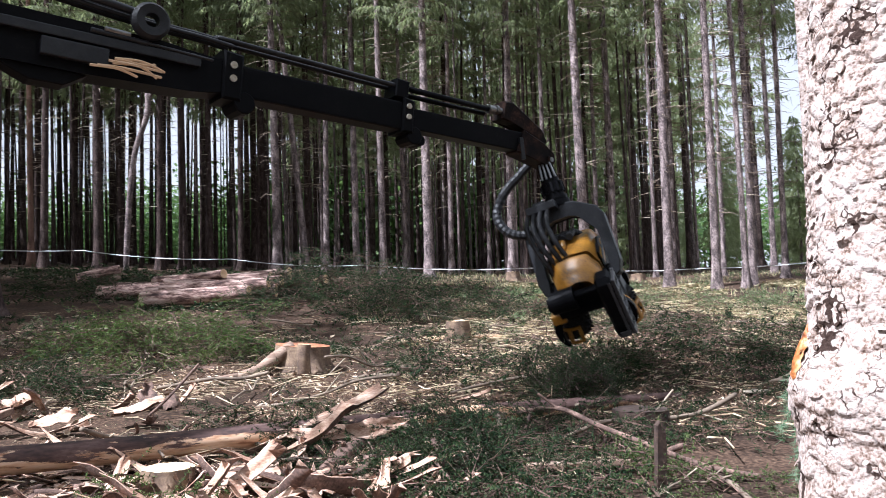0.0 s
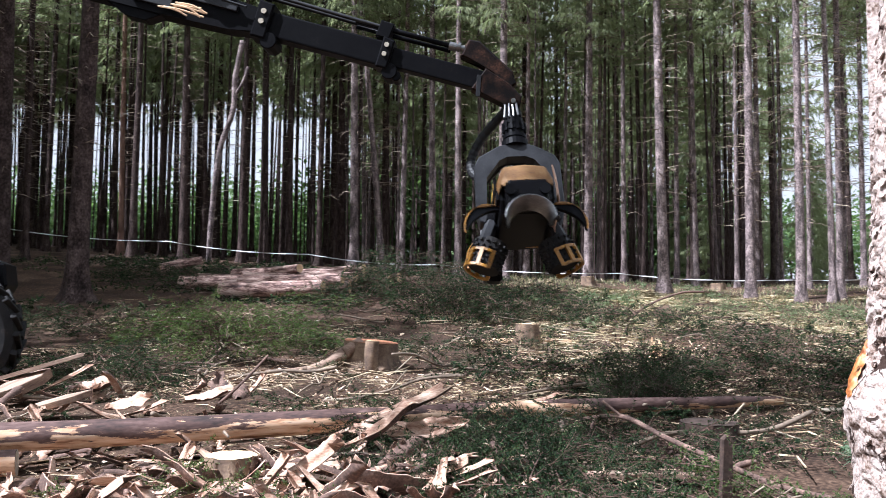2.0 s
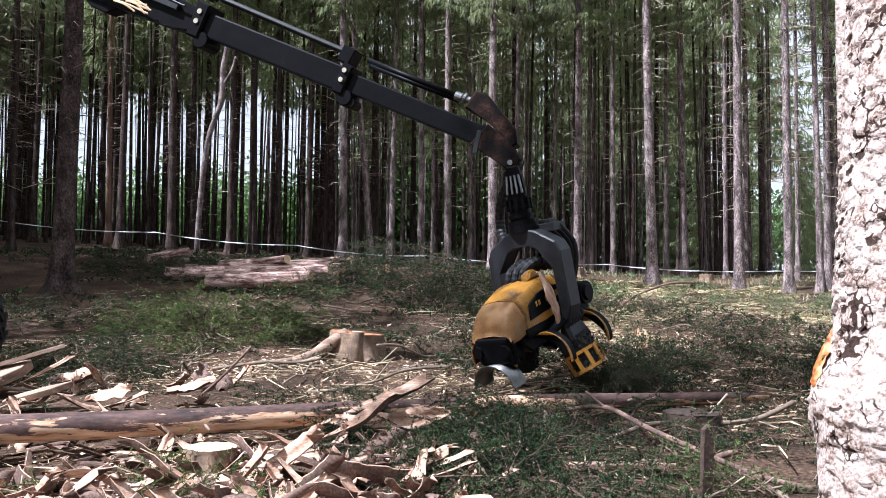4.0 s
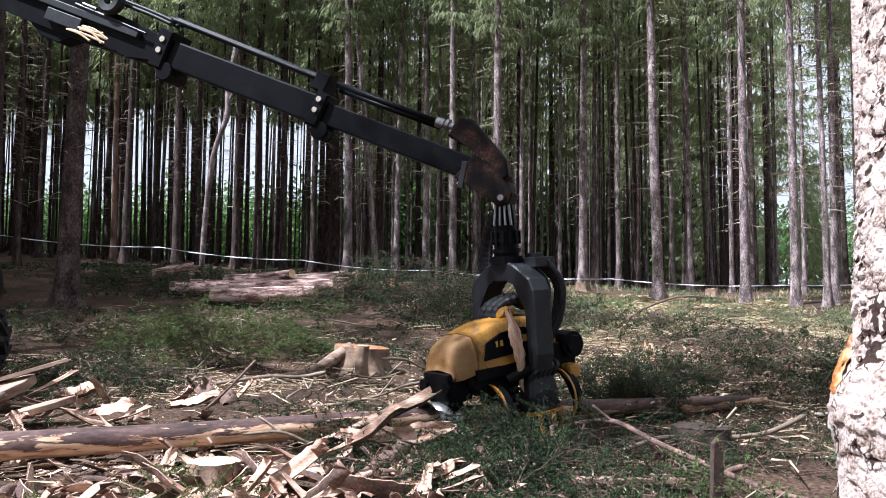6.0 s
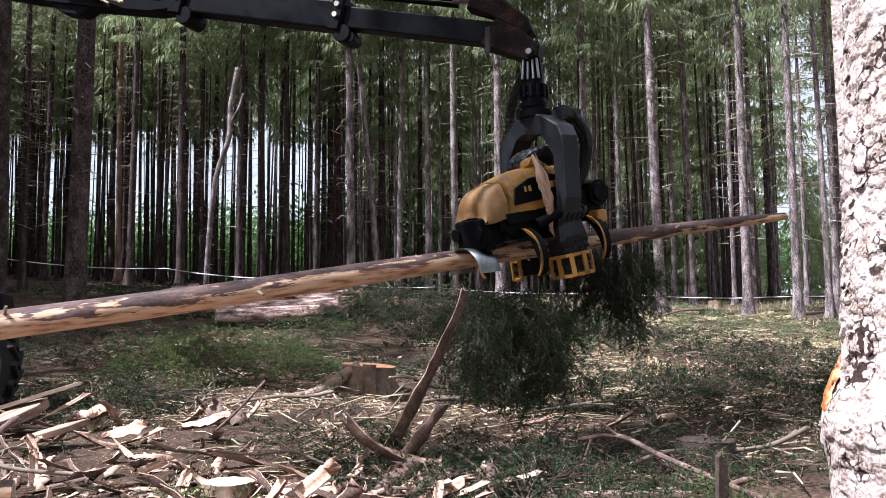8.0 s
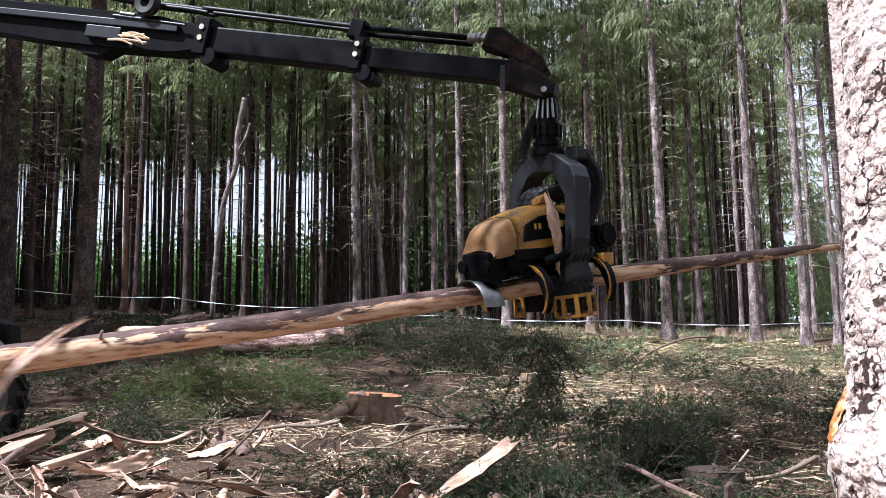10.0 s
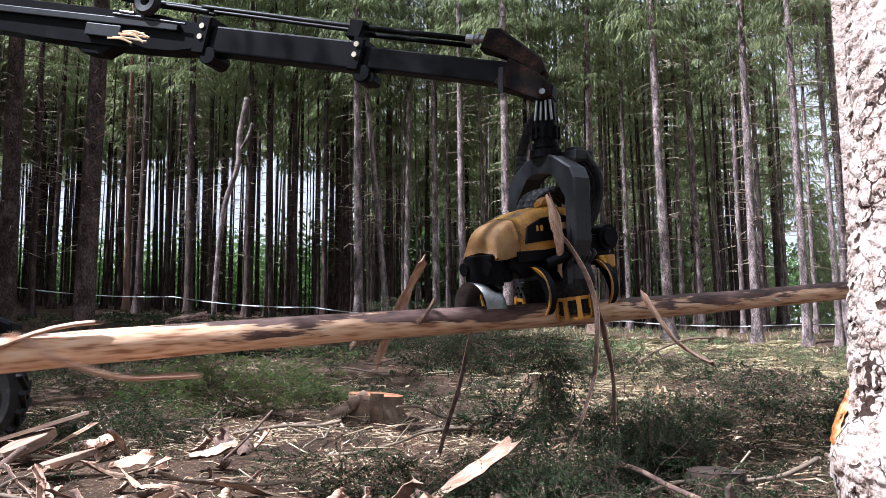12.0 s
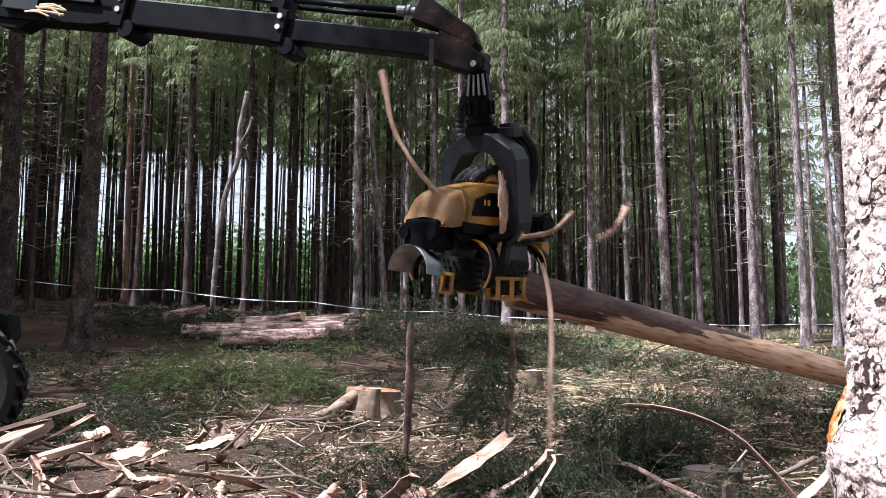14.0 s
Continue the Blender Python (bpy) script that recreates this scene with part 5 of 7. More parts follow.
slab(-5.75, 7.9, 1.3, 0.14, 0.04, 10, 0.1, 17, "long split slab of reddish wood propped on debris", 1)
slab(0.35, 5.75, 0.8, 0.14, 0.035, -6, 0.03, 2, "split slab of pale wood on the soil", 2)
slab(-4.6, 7.2, 0.6, 0.3, 0.06, 30, 0.06, 15, "broken chunk of split trunk", 4)
slab(-5.2, 7.7, 0.6, 0.32, 0.1, 60, 0.06, 20, "broken chunk of split trunk", 5)
slab(2.9, 8.4, 0.3, 0.18, 0.02, 10, 0.03, 0, "white torn sheet of inner bark", 7, M_OLD_CUT)
slab(3.0, 6.6, 0.35, 0.08, 0.015, 70, 0.05, 20, "white torn sheet of inner bark", 8, M_OLD_CUT)
s = Shape().plate([(-0.04, -0.1), (0.04, -0.1), (0.035, 0.25), (0.03, 0.4), (0.0, 0.37), (-0.015, 0.46), (-0.045, 0.43), (-0.035, 0.2)], -0.02, 0.02, bevel=0.008)
thing("broken_stake", "dark splintered stake standing in the soil", "stake", at=Matrix.Translation((1.19, 5.2, land(1.19, 5.2))) @ pose(0, 0, 0, 0, 3, 20), data=s.data("broken_stake", M_DARK_WOOD))


def branch(name, pts, r, label, twigs=()):
    s = Shape().pipe([(x, y, land(x, y) + z) for x, y, z in pts], r, 8)
    t = thing(name, label, "branch", data=s.data(name, M_STRIP_OUT, True))
    for i, line in enumerate(twigs):
        part("twig", Shape().pipe([(x, y, land(x, y) + z) for x, y, z in line], r * 0.6, 6).data("twig", M_STRIP_OUT, True), t)


branch("fallen_branch", [(0.45, 7.0, 0.22), (0.75, 6.7, 0.3), (1.0, 6.2, 0.22), (1.3, 5.8, 0.14), (1.6, 5.5, 0.08), (1.9, 5.35, 0.03)], 0.02, "long bare reddish branch lying over the debris",
       [[(0.55, 6.9, 0.24), (0.42, 6.5, 0.05), (0.36, 6.35, 0.0)], [(0.75, 6.7, 0.3), (0.6, 6.75, 0.42)]])
branch("fallen_branch", [(2.0, 15.9, 0.1), (2.5, 16.2, 0.4), (3.2, 16.8, 0.6), (3.7, 17.0, 0.62)], 0.022, "bare branch sticking up from a heap")
branch("fallen_branch", [(-3.05, 8.0, 0.05), (-2.85, 8.1, 0.25), (-2.65, 8.3, 0.5)], 0.014, "thin bare branch rising from the debris")
branch("fallen_branch", [(-0.5, 4.9, 0.03), (0.0, 5.15, 0.05), (0.5, 5.2, 0.05), (0.9, 5.3, 0.02)], 0.016, "thin bare branch on the soil")


# ---- pine bough behind the near trunk ----
def pine_bough():
    n, s = spray_arrays(np.random.RandomState(8), 0.55, 9, 90, 0.06, 0.0012, 0.3, 0.1)
    t = thing("pine_sapling", "drooping pine bough with long blue-green needles", "sapling", at=Matrix.Translation((1.34, 3.0, land(1.34, 3.0) - 0.15)))
    N, S = [], []
    for z, yaw, pitch, size in ((1.45, 180, 62, 0.7), (1.4, 165, 50, 0.6), (1.33, 195, 55, 0.72), (1.25, 180, 66, 0.75), (1.15, 160, 60, 0.65), (1.12, 190, 72, 0.7), (1.25, 175, 40, 0.6), (1.35, 200, 75, 0.8)):
        N.append(turn(n, 0.0, 0, z, yaw, pitch, 20, size))
        S.append(turn(s, 0.0, 0, z, yaw, pitch, 20, size))
    part("foliage", tri_mesh("foliage", (N, S), (M_PINE, M_TWIG)), t)
    part("stem", Shape().pipe([(0.08, 0.02, -0.1), (0.06, 0.02, 0.7), (0, 0, 1.47)], 0.014, 8).data("stem", M_STUMP), t)


pine_bough()


# ---- harvester ----
def ring_data(name, mat, profile, n=48):
    """A ring about the y axis from an outline of (radius, y)."""
    V, F, k = [], [], len(profile)
    for i in range(n):
        a = 2 * math.pi * i / n
        V += [(q * math.cos(a), y, q * math.sin(a)) for q, y in profile]
    for i in range(n):
        for j in range(k):
            F.append((i * k + j, i * k + (j + 1) % k, ((i + 1) % n) * k + (j + 1) % k, ((i + 1) % n) * k + j))
    return mesh(name, V, F, mat, smooth=False)


def machine():
    t = thing("harvester", "black and yellow forestry harvester on wide tyres", "forestry machine", at=Matrix.Translation((-6.78, 8.5, lie(-6.4, 8.46) - 0.07)) @ pose(0, 0, 0, 0, 0, 24))
    for x in (0.45, -1.35):
        w = part("wheel", ring_data("tyre", M_RUBBER, [(0.42, -0.3), (0.6, -0.34), (0.68, -0.3), (0.7, 0), (0.68, 0.3), (0.6, 0.34), (0.38, 0.3)]), t, "wide lugged tyre", Matrix.Translation((x, -0.2, 0.68)))
        lug = Shape().box((-0.035, -0.17, -0.03), (0.035, 0.17, 0.03), 0.012).data("lug", M_RUBBER)
        for i in range(22):
            a = 2 * math.pi * i / 22
            for e in (-1, 1):
                part("lug", lug, w, at=Matrix.Rotation(-a - e * 0.07, 4, "Y") @ Matrix.Translation((0.705, e * 0.16, 0)) @ Matrix.Rotation(e * 0.5, 4, "X"))
        part("rim", ring_data("rim", M_YELLOW, [(0.44, -0.33), (0.42, -0.2), (0.3, -0.12), (0.08, -0.1), (0.08, 0.1), (0.38, 0.1)]), w, "yellow wheel rim")
        bolt = Shape().tube((0.2, -0.15, 0), (0.2, -0.08, 0), 0.018, n=6).data("wheel_bolt", M_BRASS)
        for i in range(10):
            part("wheel_bolt", bolt, w, at=Matrix.Rotation(2 * math.pi * i / 10, 4, "Y"))
    s = Shape().box((-2.4, 0.35, 0.55), (-0.3, 1.5, 1.1), 0.05).plate([(-2.4, 1.1), (-0.13, 1.12), (-0.03, 1.3), (-0.05, 1.5), (-0.4, 1.66), (-2.4, 1.85)], 0.28, 1.7, bevel=0.03)
    part("body", s.data("body", M_BLACK), t)
    part("bonnet_stripe", Shape().box((-2.3, 0.272, 1.5), (-0.4, 0.282, 1.54), 0).data("bonnet_stripe", M_GREY), t)
    part("fender", Shape().plate([(-0.2, 1.1), (0.86, 1.12), (0.93, 1.25), (0.9, 1.5), (0.5, 1.66), (-0.2, 1.72)], 0.3, 1.2, bevel=0.03).data("fender", M_BLACK), t, "black sloping front fender")
    part("side_lamp", Shape().tube((0.72, 0.25, 1.46), (0.72, 0.31, 1.46), 0.055).data("side_lamp", M_LAMP), t, "round orange side lamp")


machine()


def build_boom():
    """x runs along the boom from the end of its outer section, z up across it."""
    t = thing("harvester_boom", "black telescopic crane boom with hydraulic hoses", "crane boom")
    s = Shape().plate([(-4.6, -0.14), (-2.2, -0.22), (-1.2, -0.22), (-0.35, -0.19), (0.02, -0.14), (0.02, 0.14), (-0.6, 0.19), (-4.6, 0.24)], -0.14, 0.14, bevel=0.02)
    s.plate([(-1.9, -0.2), (-1.6, -0.33), (-1.35, -0.33), (-1.15, -0.2)], -0.1, 0.1, bevel=0.01)
    part("outer_section", s.data("outer_section", M_BLACK), t)
    s = Shape().plate([(-0.09, -0.2), (0.09, -0.2), (0.1, 0.22), (-0.09, 0.24)], -0.17, 0.17, bevel=0.02)
    s.plate([(0.02 + 0.0, -0.14)] + arc((0.15, -0.2), 0.11, 150, -150 + 180, 6)[:1] + arc((0.13, -0.2), 0.1, 120, -160, 9), -0.15, 0.15, bevel=0.01)
    part("collar", s.data("collar", M_BLACK), t)
    for z in (0.11, -0.01):
        part("bolt", Shape().tube((0, -0.185, z), (0, -0.165, z), 0.032, n=12).data("bolt", M_BRASS), t, "pale worn bolt")
    # side rail and valve block on the outer section
    s = Shape().box((-3.9, -0.2, 0.02), (-0.3, -0.14, 0.1), 0.01).box((-1.55, -0.21, -0.14), (-1.05, -0.14, 0.0), 0.01).tube((-1.2, -0.2, 0.13), (-0.75, -0.2, 0.12), 0.02).tube((-0.75, -0.2, 0.12), (-0.2, -0.2, 0.1), 0.013)
    part("side_rail", s.data("side_rail", M_GREY), t)
    part("chrome_fitting", Shape().tube((-1.1, -0.21, 0.16), (-0.9, -0.21, 0.155), 0.02).data("chrome_fitting", M_STEEL), t, "bright steel fitting")
    for y, z in ((-0.12, 0.33), (-0.06, 0.37), (0.0, 0.34), (0.06, 0.37)):
        s = Shape().pipe([(-4.6, y, z + 0.17), (-2.2, y, z + 0.1), (-0.9, y, z), (-0.3, y, z - 0.02), (0.0, y, z - 0.04)], 0.022, 7)
        part("hose", s.data("hose", M_HOSE, True), t)
    part("pipe", Shape().pipe([(-4.6, -0.16, 0.62), (-1.4, -0.16, 0.42), (-0.8, -0.16, 0.36)], 0.035, 10).data("pipe", M_GREY, True), t)
    part("hose_pulley", ring_data("hose_pulley", M_HOSE, [(0.06, -0.05), (0.13, -0.06), (0.155, -0.03), (0.135, 0), (0.155, 0.03), (0.13, 0.06), (0.06, 0.05)], 32), t, "round black hose pulley", Matrix.Translation((-0.75, -0.22, 0.3)))
    q = random.Random(2)
    for i in range(7):
        a, b = q.uniform(-1.2, -1.0), q.uniform(-0.16, -0.06)
        s = Shape().pipe([(a, -0.21, b), (a + 0.2, -0.24, b + q.uniform(-0.02, 0.03)), (a + q.uniform(0.3, 0.5), -0.23, b + q.uniform(-0.06, 0.02))], 0.012, 5)
        part("caught_splinter", s.data("caught_splinter", M_WOOD), t, "pale wood splinter caught on the boom")

    mid = part("middle_section", Shape().box((-2.2, -0.115, -0.145), (0.0, 0.115, 0.145), 0.02).data("middle_section", M_BLACK), t)
    s = Shape().plate([(-0.07, -0.17), (0.07, -0.17), (0.08, 0.17), (-0.06, 0.2)], -0.145, 0.145, bevel=0.02).plate(arc((0.1, -0.18), 0.095, 140, -160, 10), -0.12, 0.12, bevel=0.01).plate(arc((0.19, -0.21), 0.06, 90, -200, 8), -0.1, 0.1, bevel=0.01)
    part("collar", s.data("collar", M_BLACK), mid)
    for z in (0.1, -0.01):
        part("bolt", Shape().tube((0, -0.165, z), (0, -0.14, z), 0.028, n=12).data("bolt", M_BRASS), mid, "pale worn bolt")
    s = Shape().plate([(-0.16, 0.18), (0.0, 0.18), (0.02, 0.36), (-0.14, 0.37)], -0.13, 0.1, bevel=0.01)
    part("hose_clamp", s.data("hose_clamp", M_BLACK), mid)
    for y, z in ((-0.09, 0.3), (-0.02, 0.32), (0.05, 0.3)):
        s = Shape().pipe([(-2.0, y, z + 0.05), (-1.2, y, z + 0.03), (-0.5, y, z + 0.01), (-0.05, y, z)], 0.024, 7)
        part("hose", s.data("hose", M_HOSE, True), mid)

    tip = part("inner_section", Shape().box((-2.4, -0.09, -0.11), (-0.38, 0.09, 0.11), 0.015).data("inner_section", M_BLACK), t)
    s = Shape().plate([(-0.5, -0.13), (-0.4, 0.14), (-0.1, 0.04), (0.08, -0.07), (0.09, -0.17), (0.0, -0.235), (-0.12, -0.2)], -0.12, 0.12, bevel=0.015)
    part("tip_bracket", s.data("tip_bracket", M_RUSTY), tip, "rust-worn tip bracket")
    s = Shape().plate([(-0.72, 0.21), (-0.68, 0.42), (-0.55, 0.43), (-0.1, 0.19), (-0.02, 0.06), (-0.08, -0.02), (-0.3, 0.14), (-0.5, 0.2)], -0.1, 0.1, bevel=0.02)
    part("tip_link", s.data("tip_link", M_RUSTY), tip, "rust-worn link plate")
    part("wear_edge", Shape().box((-0.46, -0.126, -0.12), (-0.41, -0.1, 0.13), 0.004, Matrix.Rotation(-0.2, 4, "Y")).data("wear_edge", M_GREY), tip)
    s = Shape().tube((-2.0, -0.05, 0.31), (-0.86, -0.05, 0.3), 0.03).tube((-2.0, 0.05, 0.27), (-0.86, 0.05, 0.27), 0.026)
    part("cylinder", s.data("cylinder", M_BLACK, True), tip)
    s = Shape().tube((-0.88, -0.05, 0.3), (-0.8, -0.05, 0.3), 0.05).tube((-0.8, -0.05, 0.3), (-0.7, -0.05, 0.31), 0.036).tube((-0.78, -0.05, 0.31), (-0.75, -0.05, 0.31), 0.055)
    part("gland", s.data("gland", M_STEEL), tip, "bright cylinder gland")
    part("pin", Shape().tube((0, -0.14, -0.15), (0, 0.14, -0.15), 0.045).data("pin", M_RUSTY), tip)
    part("pin_head", Shape().tube((0, -0.15, -0.15), (0, -0.138, -0.15), 0.028).data("pin_head", M_STEEL), tip)
    return t, mid, tip


BOOM, BOOM_MID, BOOM_TIP = build_boom()


def build_rotator():
    """Hangs from the pin at its origin, 0.58 m long, down -z."""
    t = thing("rotator", "black swivel link with ribbed rotator housing", "rotator")
    part("link", Shape().plate([(-0.06, 0.04), (0.06, 0.04), (0.09, -0.1), (0.1, -0.24), (-0.1, -0.24), (-0.09, -0.1)], -0.06, 0.06, bevel=0.015).data("link", M_BLACK), t)
    for x in (-0.06, -0.02, 0.02, 0.06):
        part("hose_end", Shape().tube((x, -0.09, -0.06), (x * 1.3, -0.11, -0.25), 0.013, n=8).data("hose_end", M_STEEL), t, "bright hose end")
    s = Shape()
    z = -0.24
    for i, (r0, dz) in enumerate(((0.105, 0.05), (0.125, 0.03), (0.115, 0.05), (0.13, 0.03), (0.115, 0.06), (0.135, 0.04), (0.12, 0.03), (0.15, 0.05))):
        s.tube((0, 0, z), (0, 0, z - dz), r0, r0 * 0.97, n=24)
        z -= dz
    for i in range(12):
        a = i * math.pi / 6
        s.box((0.115, -0.014, -0.42), (0.14, 0.014, -0.3), 0.004, Matrix.Rotation(a, 4, "Z"))
    part("housing", s.data("housing", M_BLACK), t)
    s = Shape().pipe([(-0.06, 0.1, 0.1), (-0.28, 0.08, -0.04), (-0.54, 0.04, -0.22), (-0.7, 0.02, -0.46), (-0.64, 0.0, -0.68), (-0.44, 0, -0.78), (-0.22, 0.0, -0.7), (-0.06, 0.0, -0.58)], 0.05, 10, ribs=0.14)
    hose = part("hose", s.data("hose", M_HOSE), t, "thick ribbed hose")
    return t, hose


ROTATOR, SWIVEL_HOSE = build_rotator()


def knife_data(side, r0=0.33, thick=0.045, sweep=138):
    """A curved delimbing knife that hangs from its hinge at the origin."""
    c = (side * 0.08, -r0)
    outer = [(c[0] + side * r0 * math.cos(radians(a)), c[1] + r0 * math.sin(radians(a))) for a in np.linspace(100, 100 - sweep, 16)]
    inner = [(c[0] + side * (r0 - 0.02 - 0.075 * math.sin(math.pi * i / 15)) * math.cos(radians(a)), c[1] + (r0 - 0.02 - 0.075 * math.sin(math.pi * i / 15)) * math.sin(radians(a))) for i, a in enumerate(np.linspace(100 - sweep, 100, 16))]
    return outer, inner, thick


def build_head():
    """Origin on top of the yoke; x towards the nose, y to the side, z up."""
    t = thing("processing_grapple", "yellow and black timber processor hanging in a grey yoke", "harvester head")
    # yoke: an arch in the cross plane
    W = 0.47
    outline = [(-0.1, 0.0), (0.1, 0.0), (0.2, -0.03), (W - 0.05, -0.16), (W, -0.26), (W + 0.01, -0.82), (W - 0.03, -0.95), (W - 0.09, -0.98), (W - 0.12, -0.9), (W - 0.11, -0.42), (0.2, -0.2), (0.1, -0.155),
               (-0.1, -0.155), (-0.2, -0.2), (-W + 0.11, -0.42), (-W + 0.12, -0.9), (-W + 0.09, -0.98), (-W + 0.03, -0.95), (-W - 0.01, -0.82), (-W, -0.26), (-W + 0.05, -0.16), (-0.2, -0.03)]
    part("yoke", Shape().plate(outline, -0.11, 0.09, "x", 0.014).data("yoke", M_GREY), t, "grey steel yoke")
    part("yoke_flange", Shape().tube((0, 0, -0.02), (0, 0, 0.05), 0.15, n=24).data("yoke_flange", M_BLACK), t)
    s = Shape().box((-0.3, -0.02, -0.06), (-0.08, 0.32, 0.03), 0.01).box((-0.24, 0.1, 0.0), (-0.14, 0.24, 0.07), 0.01)
    part("hose_bracket", s.data("hose_bracket", M_GREY), t)
    for y, d in ((0.3, 0), (0.22, 0.03), (0.14, 0.05), (0.06, 0.02)):
        s = Shape().pipe([(-0.22, y, 0.0), (-0.34 - d, y + 0.06, -0.22), (-0.34 - d, y + 0.02, -0.5), (-0.26, y - 0.05, -0.72), (-0.18, y - 0.05, -0.82)], 0.026, 8, ribs=0.08)
        part("hose", s.data("hose", M_HOSE), t)
    for y in (-0.14, -0.05, 0.04):
        s = Shape().pipe([(-0.2, 0.1 + y, -0.42), (0.0, 0.08 + y, -0.34), (0.16, y, -0.42), (0.2, y - 0.03, -0.6)], 0.042, 10, ribs=0.12)
        part("hose_loop", s.data("hose_loop", M_HOSE), t, "looped ribbed hose under the yoke")

    # body: turns on the pins of the yoke
    s = Shape().plate([(-0.5, -0.06), (-0.44, -0.16), (0.55, -0.2), (0.66, -0.1), (0.66, 0.06), (0.2, 0.1), (-0.5, 0.1)], -0.26, 0.26, bevel=0.02)
    s.box((-0.5, -0.3, -0.12), (0.1, 0.3, 0.12), 0.02).tube((0, -0.38, 0), (0, 0.38, 0), 0.09)
    body = part("body", s.data("body", M_BLACK), t, at=Matrix.Translation((0, 0, -0.9)))

    def skin(profile, n_side=6):
        """Lofted shell over sections (x, half width below, half width above, height, shoulder)."""
        V, F, rows = [], [], []
        for x, wb, wt, z0, h in profile:
            pts = [(-wb, z0), (-wb * 0.99, z0 + (h - z0) * 0.45), (-wt - 0.025, h - 0.06), (-wt - 0.012, h - 0.03), (-wt + 0.015, h - 0.01), (0, h + 0.01), (wt - 0.015, h - 0.01), (wt + 0.012, h - 0.03), (wt + 0.025, h - 0.06), (wb * 0.99, z0 + (h - z0) * 0.45), (wb, z0)]
            rows.append([len(V) + i for i in range(11)])
            V += [(x, a, b) for a, b in pts]
        for a, b in zip(rows, rows[1:]):
            F += [(a[i], a[i + 1], b[i + 1], b[i]) for i in range(10)]
        F += [tuple(rows[0]), tuple(rows[-1][::-1])]
        return V, F

    V, F = skin([(-0.12, 0.28, 0.2, 0.06, 0.40), (0.1, 0.29, 0.21, 0.04, 0.42), (0.3, 0.29, 0.215, 0.03, 0.405), (0.5, 0.282, 0.21, 0.02, 0.35), (0.56, 0.28, 0.21, 0.02, 0.332)])
    hood = part("hood", mesh("hood", V, F, M_YELLOW, smooth=True), body, "yellow hood")
    V, F = skin([(0.562, 0.277, 0.207, 0.02, 0.328), (0.6, 0.277, 0.207, 0.0, 0.317), (0.66, 0.275, 0.206, -0.01, 0.29), (0.72, 0.272, 0.204, -0.02, 0.245), (0.765, 0.268, 0.202, -0.02, 0.18), (0.785, 0.264, 0.2, -0.02, 0.11), (0.795, 0.262, 0.2, -0.02, 0.05)])
    part("nose", mesh("nose", V, F, M_DUSTY, smooth=True), body, "sloping yellow nose dusted with sawdust")
    V, F = skin([(-0.4, 0.2, 0.12, 0.04, 0.2), (-0.34, 0.24, 0.15, 0.04, 0.3), (-0.24, 0.26, 0.17, 0.05, 0.36), (-0.14, 0.27, 0.18, 0.06, 0.38)])
    part("rear_cowl", mesh("rear_cowl", V, F, M_YELLOW, smooth=True), body, "yellow rear cowl")
    part("filler_cap", Shape().plate(arc((0.08, 0.42), 0.09, 0, 180, 8), 0.02, 0.14, bevel=0.02).data("filler_cap", M_YELLOW), body)
    for e in (1, -1):
        o = [(0.5, 0.1), (0.46, 0.25), (0.3, 0.315), (0.06, 0.33), (-0.06, 0.3), (-0.08, 0.12)]
        lo, hi = (0.272, 0.298) if e > 0 else (-0.298, -0.272)
        s = Shape().plate(o, lo, hi, bevel=0.006)
        part("side_panel", s.data("side_panel", M_BLACK), body, "black side panel")
        part("lower_vent", Shape().plate([(0.6, -0.06), (0.6, 0.04), (-0.2, 0.02), (-0.2, -0.08)], lo * 0.99, hi * 0.985, bevel=0.006).data("lower_vent", M_BLACK), body)
        for x, w, h in ((0.36, 0.022, 0.05), (0.31, 0.03, 0.05), (0.17, 0.05, 0.06), (0.11, 0.045, 0.06), (0.05, 0.05, 0.06), (-0.01, 0.045, 0.06)):
            y = 0.301 * e
            part("print_bar", Shape().box((x - w / 2, y - 0.002, 0.2), (x + w / 2, y + 0.002, 0.2 + h), 0).data("print_bar", M_LABEL), body, "faded yellow print")
    # front: black cross head and the bright fixed knife
    s = Shape().box((0.6, -0.2, -0.22), (0.84, 0.2, 0.04), 0.03)
    for y in (-0.17, 0.17):
        s.tube((0.84, y, -0.08), (0.87, y, -0.08), 0.06).tube((0.75, y, -0.24), (0.75, y, 0.02), 0.05)
    part("cross_head", s.data("cross_head", M_BLACK), body)
    V, F = [], []
    for i in range(11):
        a = math.pi * (i / 10)
        for x, rr in ((0.72, 0.2), (0.95, 0.24)):
            V.append((x, rr * math.cos(a), -0.44 + rr * math.sin(a) * 0.95 + (0.02 if x > 0.9 else 0)))
    for i in range(11):
        a = math.pi * (i / 10)
        for x, rr in ((0.72, 0.222), (0.95, 0.25)):
            V.append((x, rr * math.cos(a), -0.44 + rr * math.sin(a) * 0.95 + (0.02 if x > 0.9 else 0)))
    F = [(2 * i, 2 * i + 1, 2 * i + 3, 2 * i + 2) for i in range(10)] + [(22 + 2 * i, 22 + 2 * i + 2, 22 + 2 * i + 3, 22 + 2 * i + 1) for i in range(10)] + [(2 * i + 1, 23 + 2 * i, 25 + 2 * i, 2 * i + 3) for i in range(10)]
    part("top_knife", mesh("top_knife", V, F, M_STEEL, smooth=True), body, "bright worn fixed knife")
    # rear: saw box
    s = Shape().plate([(-0.62, -0.44), (-0.56, -0.52), (-0.44, -0.53), (-0.37, -0.46), (-0.37, 0.18), (-0.42, 0.26), (-0.58, 0.26), (-0.64, 0.2)], -0.37, -0.2, bevel=0.03)
